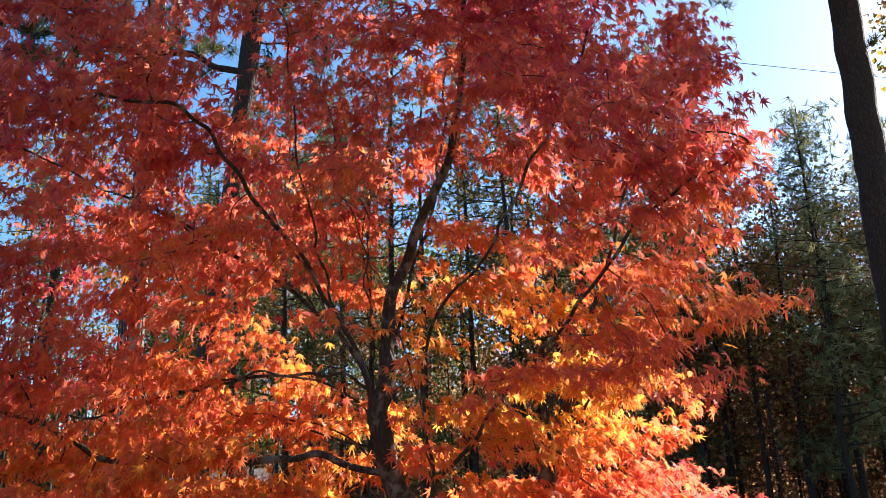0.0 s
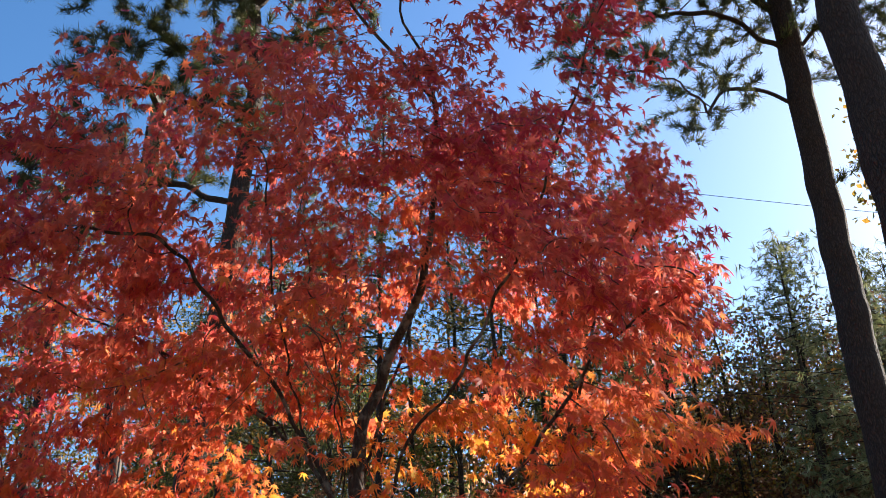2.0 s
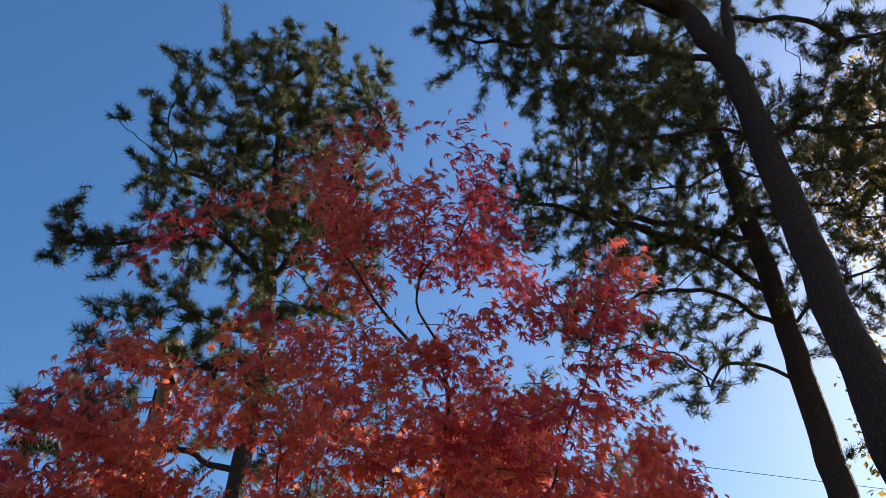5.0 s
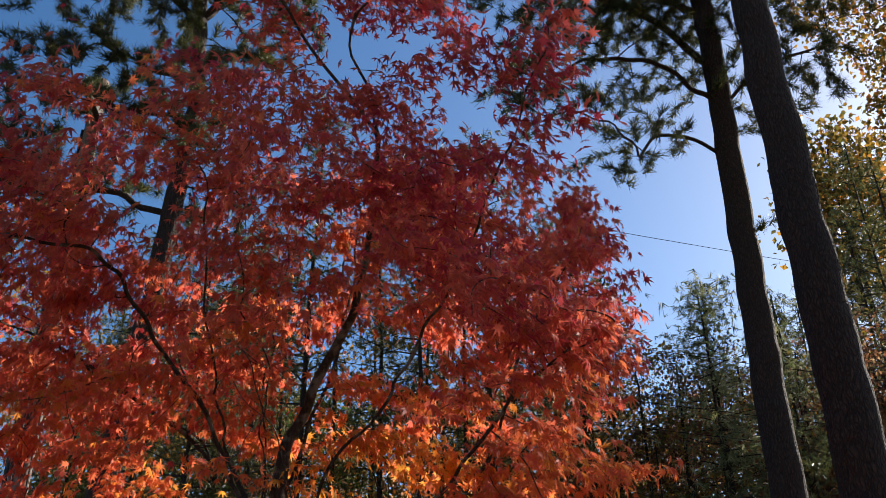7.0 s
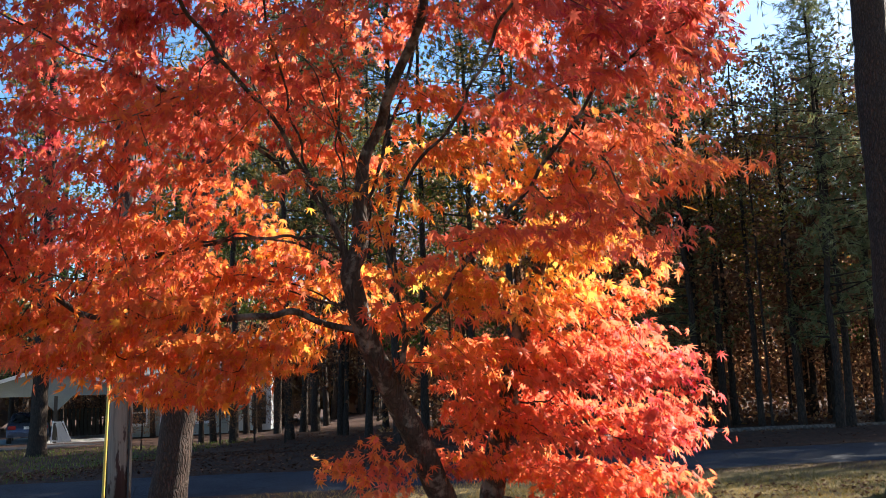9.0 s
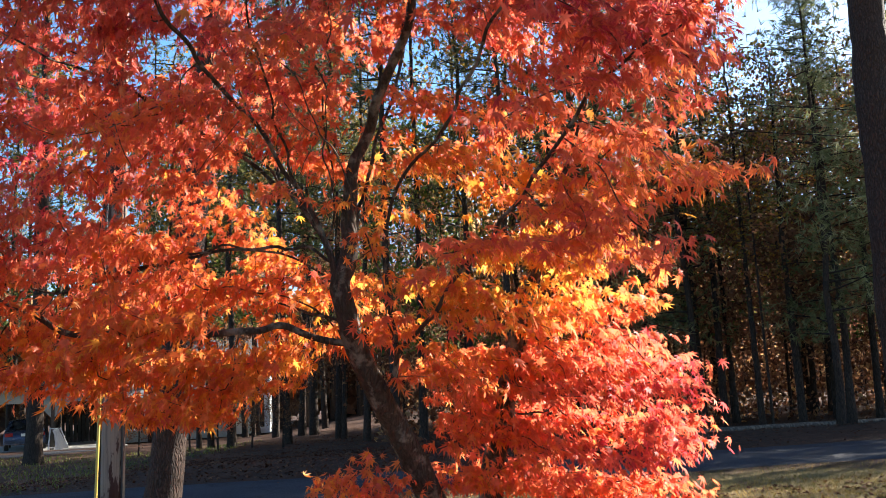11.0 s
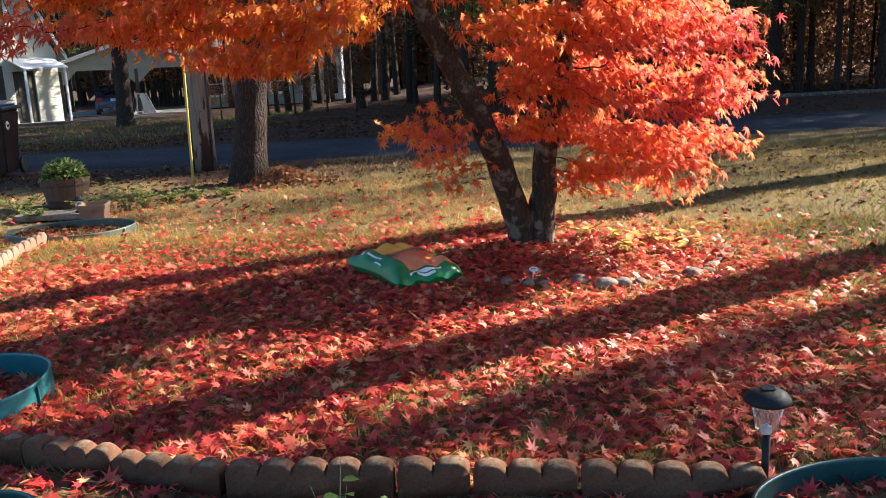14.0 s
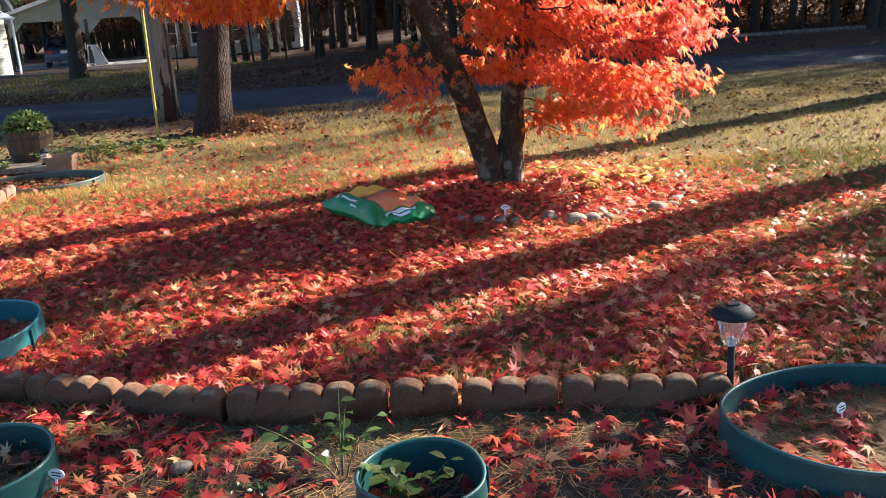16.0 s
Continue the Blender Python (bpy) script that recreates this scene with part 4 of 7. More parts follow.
# ---- the woods beyond the road ----
def quick_pine(at, seed, height, clear, spread, label, needle, full=12):
    """A far pine: straight trunk, whorls of limbs, tufts of coarse needles."""
    r_ = np.random.default_rng(seed)
    tree = thing("forest_pine", label, "tree", at, 0, "woodland trees")
    zs = np.linspace(0, height, 12)
    line = np.column_stack([np.cumsum(r_.normal(size=12) * 0.05), np.cumsum(r_.normal(size=12) * 0.05), zs])
    mesh_part("trunk", tube_mesh("trunk", line, flare(line, 0.11 * (1 - 0.8 * zs / height), 0.3, 0.3), 7), M_DARK_BARK, tree)
    limbs, tips = [], []
    for k in range(46):
        z = clear + (height - clear) * (k / 46) ** 0.9
        a = r_.uniform(0, 2 * math.pi)
        long = spread * (1.05 - 0.8 * (z - clear) / (height - clear)) * r_.uniform(0.5, 1.1)
        c = np.array([np.interp(z, zs, line[:, 0]), np.interp(z, zs, line[:, 1]), z])
        u = np.linspace(0, 1, 6)[:, None]
        p = c + u * np.array([math.cos(a), math.sin(a), 0.12]) * long + u ** 2 * np.array([0, 0, r_.uniform(-0.3, 0.25)]) * long
        limbs.append((p, 0.03 * (1.1 - u[:, 0])))
        for _ in range(full):
            s = r_.uniform(0.3, 1.05)
            tips.append(c + (p[-1] - c) * s + r_.normal(size=3) * np.array([0.32, 0.32, 0.16]) * (0.4 + s))
    tagged(mesh_part("branchwork", twig_mesh("branchwork", limbs, 3), M_DARK_BARK, tree), kind="stuff")
    tips = np.array(tips)
    tuft = needle_tuft(8, r_, 1.0, 0.085, 1.1)
    fr = frames_from(r_.normal(size=(len(tips), 3)) + np.array([0, 0, -0.2]), r_.normal(size=(len(tips), 3)))
    v, f = scatter(*tuft, tips, fr, r_.uniform(0.2, 0.38, len(tips)))
    hue = np.repeat(np.clip(r_.normal(size=len(tips)) * 0.25 + 0.5, 0, 1), len(tuft[0]))
    tagged(mesh_part("needles", fast_mesh("needles", v, f, hue), needle, tree), kind="stuff")
    return tree


far_pines = [quick_pine((60 + k * 6, 70, 0), 40 + k, h, c, s, l, M_WHITEPINE if k == 2 else M_NEEDLE, (20, 12, 22)[k]) for k, (h, c, s, l) in enumerate([
    (17, 6.0, 2.6, "straight dark woodland pine with a bare lower trunk"), (20, 8.5, 2.4, "tall woodland pine with a high crown"), (13, 2.5, 2.4, "young white pine with drooping green boughs")])]
far_oaks = [broadleaf("forest_tree", l, (60 + k * 6, 80, 0.0), h, [(60 + k * 6, 80, z, rx, rx, rz, 1)], int(n * 0.42), br, 50 + k, int(lv * 0.88), OVAL, sz * 0.86, m)
            for k, (h, z, rx, rz, n, br, lv, sz, m, l) in enumerate([
                (12, 6.0, 2.3, 4.0, 330, 0.09, 3600, 0.15, M_RUSSET, "woodland oak holding brown withered leaves"),
                (8, 4.0, 2.0, 2.8, 260, 0.08, 3000, 0.14, M_RUSSET, "low understorey beech with russet leaves"),
                (15, 9.5, 2.6, 4.4, 330, 0.11, 2600, 0.16, M_OAK, "woodland oak with gold and green leaves"),
                (14, 9.0, 2.4, 4.4, 330, 0.055, 900, 0.14, M_OAK, "nearly bare slender woodland tree"),
                (9, 5.0, 2.3, 3.4, 280, 0.08, 3200, 0.16, M_GREENLEAF, "leafy green woodland tree")])]


TALL = {far_pines[0]: 17, far_pines[1]: 20, far_pines[2]: 13, far_oaks[0]: 11, far_oaks[1]: 7.5, far_oaks[2]: 14.5, far_oaks[3]: 14, far_oaks[4]: 9.5}
planted = set()


def plant(proto, x, y, turn, grow, tall=1.0, low=True):
    """Sets a tree of the wood; along the open sky over the lane they stay low."""
    z = float(ground_z(x, y)) - 0.05
    way, far = math.degrees(math.atan2(x + 0.3, y - 1.4)), math.hypot(x + 0.3, y - 1.4)
    if low and 18.5 < way < 33:
        tall = min(tall, (1.4 + 0.40 * far) / (TALL[proto] * grow))
    m = pose(x, y, z, 0, 0, turn)
    ob = proto if proto not in planted else copy_thing(proto, m)
    planted.add(proto)
    ob.matrix_basis = m @ Matrix.Diagonal((grow, grow, grow * tall, 1))


rw = np.random.default_rng(77)
spots = []
while len(spots) < 84:
    x = rw.uniform(-36, 44)
    y = road_y(x) + rw.uniform(7.8 if x > 7 else 10.5 if x > 3 else 13.0, 46)
    if (x < -4.2 and y < 60) or (y > 34 and not -34 < math.degrees(math.atan2(x, y)) < 43) or (-0.545 * x + 0.84 * y < 11.8 and y < 44):      # open yard, sunny side
        continue
    if 18 < math.degrees(math.atan2(x + 0.2, y - 1.5)) < 33 and rw.uniform() < 0.6:      # thinner over the lane
        continue
    if all((x - a) ** 2 + (y - b) ** 2 > 1.9 ** 2 for a, b in spots):
        spots.append((float(x), float(y)))
for x, y in spots:
    near_row = y - road_y(x) < 20
    kinds = far_pines[:2] + far_oaks[:2] * (8 if near_row else 5) + far_oaks[3:4] + ([far_pines[2]] * 2 + [far_oaks[2]] if x > 4 else [far_oaks[2]] * 2 + [far_pines[2]])
    plant(kinds[rw.integers(len(kinds))], x, y, rw.uniform(0, 360), rw.uniform(0.8, 1.15) * (1.0 if near_row else 1.1))
# the wood's sunny end; its unseen trees are added to shade lane and lawn
for x, y, kind, grow in ((15.2, 21.6, 1, 0.8), (16.6, 24.0, 1, 0.9), (9.5, 24.6, 0, 0.9), (12.0, 25.5, 0, 0.9), (14.5, 26.5, 0, 0.9), (17.5, 27.0, 0, 1.0), (16.0, 30.0, 1, 1.0), (20.0, 30.5, 0, 1.1), (7.5, 26.5, 0, 0.85), (12.5, 29.5, 0, 0.9), (22.5, 33.5, 1, 1.0),
                         (15.5, 25.0, 0, 0.9), (21.0, 29.0, 0, 1.0), (22.0, 27.5, 2, 1.1), (24.0, 31.0, 0, 1.0), (26.0, 33.0, 0, 1.0), (25.0, 29.0, 2, 1.1), (24.0, 36.5, 0, 1.2), (26.5, 38.0, 0, 1.2), (21.5, 37.5, 0, 1.2), (28.5, 39.5, 0, 1.2), (30.5, 41.0, 0, 1.2), (19.0, 34.5, 2, 1.2), (27.5, 35.0, 2, 1.3)):
    plant(far_oaks[0] if x < 17.6 and kind == 0 else far_pines[kind], x, y, x * 61 % 360, grow * (1.3 if x < 17.6 and kind == 0 else 1.0))
# mostly unseen trees, added to throw dappled shade over the lawn
for x, y, kind, grow in ((18.5, 23.0, 3, 1.15), (17.0, 21.8, 3, 1.1), (20.4, 24.2, 3, 1.2), (16.6, 26.2, 0, 1.2), (19.2, 28.5, 0, 1.2), (23.0, 30.0, 0, 1.3), (20.0, 22.5, 0, 1.15), (22.5, 25.0, 0, 1.2), (18.6, 23.6, 2, 1.05), (10.6, 27.2, 0, 0.9)):
    plant(far_oaks[kind], x, y, x * 31 % 360, grow)
for x, y, kind, grow in ((11.6, 27.2, 1, 1.2), (8.7, 27.4, 1, 1.3), (15.2, 28.0, 1, 1.3), (6.4, 28.6, 1, 1.25), (12.6, 31.0, 1, 1.5), (10.2, 33.5, 1, 1.6), (17.6, 31.5, 1, 1.5), (3.2, 27.4, 1, 1.1), (4.6, 30.6, 0, 1.0), (14.0, 35.0, 0, 1.2)):
    plant(far_oaks[kind], x, y, x * 53 % 360, grow)
# thin gold saplings and young pines at the lane's far edge
for x, y, kind, grow in ((8.4, 23.8, far_oaks[3], 0.7), (12.3, 22.9, far_oaks[3], 0.75), (9.3, 22.0, far_pines[2], 0.86), (11.4, 22.3, far_pines[2], 0.8), (10.3, 23.6, far_pines[2], 0.95), (7.6, 27.0, far_pines[2], 1.0), (8.5, 24.8, far_oaks[2], 0.8), (6.9, 25.2, far_pines[2], 0.95), (10.9, 25.4, far_oaks[2], 0.85), (12.9, 24.6, far_pines[2], 0.95), (11.4, 30.0, far_oaks[3], 0.95)):
    plant(kind, x, y, x * 97 % 360, grow, 1.0, False)
# tall crowns seen over and through the maple
for x, y, kind, grow in ((-1.2, 24.6, far_pines[0], 1.12), (1.7, 23.9, far_pines[0], 0.98), (4.2, 24.6, far_pines[0], 1.05), (-4.6, 28.4, far_pines[0], 1.0), (-6.6, 36.5, far_pines[0], 1.15), (-0.5, 26.5, far_oaks[2], 1.1), (-3.2, 29.5, far_pines[0], 1.0), (2.4, 28.0, far_pines[0], 0.95), (5.2, 27.0, far_pines[2], 1.1), (8.6, 30.2, far_pines[0], 1.12), (1.0, 31.0, far_pines[1], 0.9), (-2.0, 33.0, far_oaks[0], 1.2), (4.0, 32.0, far_oaks[0], 1.2),
                         (-26.5, 47.5, far_pines[1], 1.25), (-23.6, 49.6, far_pines[1], 1.3), (-21.0, 47.2, far_pines[0], 1.35), (-18.6, 52.4, far_pines[1], 1.35), (-15.9, 50.6, far_pines[1], 1.3), (-13.2, 51.0, far_pines[0], 1.4), (-2.2, 27.0, far_pines[0], 0.9), (0.9, 26.4, far_pines[0], 1.0), (3.4, 26.0, far_oaks[2], 1.1), (6.6, 28.2, far_pines[0], 1.0), (7.9, 26.0, far_oaks[2], 1.0),
                         (-10.6, 49.0, far_pines[1], 1.35), (-8.4, 47.0, far_pines[0], 1.3), (-6.2, 44.0, far_pines[1], 1.25), (-5.0, 40.0, far_pines[0], 1.2), (-3.4, 31.5, far_pines[0], 1.0), (-10.5, 52.0, far_oaks[2], 1.75), (-15.0, 53.5, far_oaks[2], 1.8), (-20.0, 56.0, far_oaks[2], 1.9), (-7.0, 50.0, far_oaks[2], 1.7), (-24.0, 57.0, far_oaks[2], 1.9), (-28.5, 50.5, far_pines[0], 1.4), (-24.8, 54.0, far_pines[0], 1.5), (-11.9, 55.0, far_oaks[2], 1.7)):
    plant(kind, x, y, x * 83 % 360, grow)
# trees round the neighbour's yard
for x, y, kind, grow, tall in ((-8.75, 33.5, far_pines[1], 0.8, 0.9), (-7.9, 32.1, far_pines[0], 0.95, 0.9), (-6.8, 30.6, far_pines[1], 1.2, 0.7), (-4.7, 34.2, far_pines[1], 1.4, 0.6), (-5.2, 34.6, far_pines[0], 1.2, 0.8), (-9.2, 45.0, far_oaks[0], 1.0, 1.0), (-11.5, 40.0, far_pines[0], 0.9, 1.0),
                               (-24.0, 47.0, far_oaks[4], 1.5, 1.0), (-20.5, 52.0, far_oaks[4], 1.6, 1.0), (-21.4, 50.6, far_oaks[1], 0.9, 0.8), (-19.2, 51.2, far_oaks[1], 1.0, 0.8), (-17.4, 52.2, far_oaks[1], 1.0, 0.8), (-22.8, 51.6, far_oaks[1], 1.0, 0.8), (-16.9, 57.5, far_oaks[4], 1.8, 1.0), (-16.0, 55.0, far_pines[2], 1.3, 1.0), (-27.0, 43.0, far_pines[2], 1.2, 1.0), (-20.5, 29.0, far_oaks[2], 1.2, 1.0), (-25.5, 39.0, far_pines[2], 0.9, 1.0), (-10.4, 35.6, far_oaks[2], 1.1, 1.0), (-13.0, 55.0, far_oaks[0], 1.3, 1.0), (-17.5, 23.5, far_oaks[2], 0.95, 1.0),
                               (-15.0, 47.5, far_pines[0], 1.1, 1.0), (-22.0, 40.5, far_oaks[0], 1.3, 1.0)):
    plant(kind, x, y, x * 47 % 360, grow, tall)
# low beeches before the neighbour's wall
for x, y, grow in ((-6.9, 28.9, 0.42), (-5.7, 28.2, 0.38), (-9.6, 29.6, 0.40), (-8.2, 30.4, 0.45), (-4.6, 27.2, 0.4)):
    plant(far_oaks[1], x, y, x * 71 % 360, grow)


broadleaf("forest_tree", "stout leaning oak before the carport", (-12.35, 28.4, float(ground_z(-12.35, 28.4)) - 0.05), 18, [(-12.6, 28.4, 12.6, 3.4, 3.4, 5.4, 1)], 200, 0.27, 58, 2600, OVAL, 0.17, M_OAK)


def far_woods():
    """The deep wood behind: one mass of trunks and leaves."""
    r_ = np.random.default_rng(91)
    n = 40000
    a = r_.uniform(-50, 62, n)
    place = np.column_stack([a, 66 + r_.uniform(0, 14, n), 16 * r_.uniform(0, 1, n) ** 1.1 * (0.75 + 0.25 * np.sin(a * 0.45) * np.sin(a * 0.17 + 1))])
    fr = frames_from(r_.normal(size=(n, 3)), r_.normal(size=(n, 3)))
    v, f = scatter(*OVAL, place, fr, r_.uniform(0.5, 1.0, n) * np.where(place[:, 2] < 8, 1.6, 1.0))
    woods = thing("far_woods", "deep brown and green woods in the distance", "woods", (0, 0, 0), 0, "", "stuff")
    hue = np.repeat(np.clip(0.5 + 0.35 * np.sin(place[:, 0] * 0.5) + 0.2 * r_.normal(size=n), 0, 1), len(OVAL[0]))
    mesh_part("foliage", fast_mesh("foliage", v, f, hue), M_RUSSET, woods)["kind"] = "stuff"
    lines = []
    for _ in range(160):
        x, y = r_.uniform(-50, 62), r_.uniform(58, 78)
        lines.append((np.array([[x, y, -2.0], [x + 0.1, y, 6.0], [x, y, 14.0]]), np.array([0.2, 0.15, 0.06])))
    mesh_part("trunkwork", twig_mesh("trunkwork", lines, 6), M_DARK_BARK, woods)["kind"] = "stuff"


far_woods()


def thicket():
    """The undergrowth of the wood beyond the road: leafy boughs and thin stems in loose clumps."""
    r_ = np.random.default_rng(93)
    many = 300000
    x = r_.uniform(-11, 27, many)
    y = np.where(x < -2, 33, road_y(x)) + np.where(x < -2, r_.uniform(0, 9, many), r_.uniform(9.5, 22, many))
    z = 13.0 * r_.uniform(0, 1, many) ** 1.1
    p = np.column_stack([x, y, z])
    lump = np.array([noise.noise(Vector(q)) for q in p * np.array([0.36, 0.36, 0.5])])
    fine = np.array([noise.noise(Vector(q)) for q in p * 1.5])
    p = p[(lump + 0.5 * fine > 0.02) & (z < 0.37 * np.hypot(x, y - 1.4)) & ((x > -2) | (z > 4.5))][:96000]
    n = len(p)
    fr = frames_from(r_.normal(size=(n, 3)), r_.normal(size=(n, 3)))
    t = thing("undergrowth", "brown-leaved undergrowth filling the wood across the road", "undergrowth", (0, 0, 0), 0, "", "stuff")
    patch = np.array([noise.noise(Vector(q)) for q in p * 0.28 + 5.0])
    gold = (p[:, 2] > 4.5) & (patch > 0.12)
    pine = ~gold & ((p[:, 0] < 2) | (patch < -0.15)) & (p[:, 2] > 2.5)
    for own, mat in ((~gold & ~pine, M_RUSSET), (gold, M_OAK), (pine, M_GREENLEAF)):
        q = np.nonzero(own)[0]
        v, f = scatter(*OVAL, p[q], fr[q], r_.uniform(0.11, 0.22, len(q)))
        mesh_part("foliage", fast_mesh("foliage", v, f, np.repeat(np.clip(r_.normal(size=len(q)) * 0.3 + 0.5, 0, 1), len(OVAL[0]))), mat, t)["kind"] = "stuff"
    stems = []
    for _ in range(110):
        a = r_.uniform(0, 30)
        b = float(road_y(a)) + r_.uniform(10.5, 26)
        h = r_.uniform(4, 9)
        lean = r_.normal(size=2) * 0.25
        stems.append((np.array([[a, b, -0.2], [a + lean[0] * 0.4, b + lean[1] * 0.4, h * 0.5], [a + lean[0], b + lean[1], h]]), np.array([0.045, 0.03, 0.01]) * r_.uniform(0.7, 1.3)))
    mesh_part("stem", twig_mesh("stem", stems, 5), M_DARK_BARK, t)["kind"] = "stuff"


thicket()


# ---- the neighbour's buildings beyond the road ----
M_SIDING = plain("pale_green_siding", (0.26, 0.28, 0.24), (0.33, 0.345, 0.30), 1.5, 30, 0.6)
M_CREAM = plain("cream_siding", (0.60, 0.58, 0.48), (0.68, 0.65, 0.55), 1.5, 30, 0.6)
M_WHITE = plain("white_paint", (0.74, 0.74, 0.72), (0.80, 0.80, 0.78), 3, 40, 0.5)
M_SHINGLE = plain("grey_shingle", (0.10, 0.11, 0.12), (0.17, 0.18, 0.19), 4, 30, 0.9, bump=0.5, dist=0.02)
M_DARKWOOD = plain("weathered_post", (0.06, 0.05, 0.04), (0.11, 0.095, 0.075), 6, 40, 0.85)
M_CONCRETE = plain("concrete", (0.30, 0.29, 0.27), (0.40, 0.39, 0.36), 3, 60, 0.9)
glass_k = Mat("dark_glass", 0.06, 0, 0.6)
M_PANE = glass_k.color(glass_k.mix(glass_k.ramp(glass_k.noise(1.5, 3), [(0.4, (0, 0, 0)), (0.65, (1, 1, 1))]), (0.012, 0.015, 0.018), (0.05, 0.06, 0.07))).m


def siding_wall(name, w, h, parent, material, at, rz=0.0, gable=0.0, holes=(), board=0.11, thick=0.12, knee=None):
    """A clapboard wall w wide in its local x, standing at z = 0, with openings (x0, x1, z0, z1) cut right through."""
    bm = bmesh.new()
    rows = int((h + gable) / board) + 1
    for r_ in range(rows):
        z0, z1 = r_ * board, min((r_ + 1) * board, h + gable)
        if z1 - z0 < 0.01:
            continue
        mid = (z0 + z1) / 2
        half = w / 2 if mid <= h else w / 2 * (1 - (mid - h) / max(gable, 1e-3))
        if knee and mid > h:      # gambrel: steep below the knee (height, share of the half width), shallow above
            kz, ks = knee
            half = w / 2 * (1 - (1 - ks) * (mid - h) / kz) if mid < h + kz else w / 2 * ks * (1 - (mid - h - kz) / (gable - kz))
        if half < 0.05:
            continue
        cuts = sorted([(max(-half, a), min(half, b)) for a, b, c, d in holes if c < mid < d])
        x = -half
        for a, b in cuts + [(half, half)]:
            if a - x > 0.02:
                vs = box(bm, (x + a) / 2, 0, mid, a - x, thick, z1 - z0)
                for v in vs:   # the lower edge of each board stands proud
                    if v.co.z < mid and v.co.y < 0:
                        v.co.y -= 0.016
            x = max(x, b)
    ob = part(name, bm, material, parent)
    ob.matrix_basis = pose(*at, 0, 0, rz)
    return ob


def sash_window(parent, w, h, at, rz=0.0, bars=(2, 2)):
    """A window set in a wall: frame, sill, glazing bars and panes."""
    win = new("window")
    hang(win, parent)
    win.matrix_basis = pose(*at, 0, 0, rz)
    bm = bmesh.new()
    for x, z, sx, sz in ((-w / 2, h / 2, 0.09, h + 0.09), (w / 2, h / 2, 0.09, h + 0.09), (0, 0, w - 0.09, 0.09), (0, h, w - 0.09, 0.09)):
        box(bm, x, 0, z, sx, 0.2, sz, bevel=0.008)
    for k in range(1, bars[0]):
        box(bm, -w / 2 + w * k / bars[0], -0.01, h / 2, 0.035, 0.06, h - 0.09)
    for k in range(1, bars[1]):
        box(bm, 0, -0.012, h * k / bars[1], w - 0.09, 0.05, 0.04)
    part("window_frame", bm, M_WHITE, win)
    bm = bmesh.new()
    box(bm, 0, 0.02, h / 2, w - 0.09, 0.012, h - 0.09)
    part("pane", bm, M_PANE, win)
    bm = bmesh.new()
    box(bm, 0, -0.1, -0.07, w + 0.16, 0.16, 0.045, bevel=0.01)
    part("window_sill", bm, M_WHITE, win)


def slab(name, parent, material, corners, thick, label=""):
    """A flat roof plane or board from four corners, thickened downwards."""
    bm = bmesh.new()
    top = [bm.verts.new(c) for c in corners]
    low = [bm.verts.new((c[0], c[1], c[2] - thick)) for c in corners]
    bm.faces.new(top)
    bm.faces.new(low[::-1])
    for k in range(4):
        bm.faces.new((top[k], low[k], low[(k + 1) % 4], top[(k + 1) % 4]))
    bmesh.ops.recalc_face_normals(bm, faces=bm.faces)
    return part(name, bm, material, parent, label)


def gable_roof(parent, w, d, h, rise, over=0.35, material=None, thick=0.12, ridge_along_y=True):
    for s in (-1, 1):
        slab("roof", parent, material or M_SHINGLE, [(0, -over, h + rise + 0.1), (s * (w / 2 + over), -over, h - over * rise / (w / 2) + 0.1), (s * (w / 2 + over), d + over, h - over * rise / (w / 2) + 0.1), (0, d + over, h + rise + 0.1)], thick)
        slab("barge_board", parent, M_WHITE, [(0, -over - 0.05, h + rise + 0.13), (s * (w / 2 + over), -over - 0.05, h - over * rise / (w / 2) + 0.13), (s * (w / 2 + over), -over - 0.003, h - over * rise / (w / 2) + 0.13), (0, -over - 0.003, h + rise + 0.13)], 0.17)


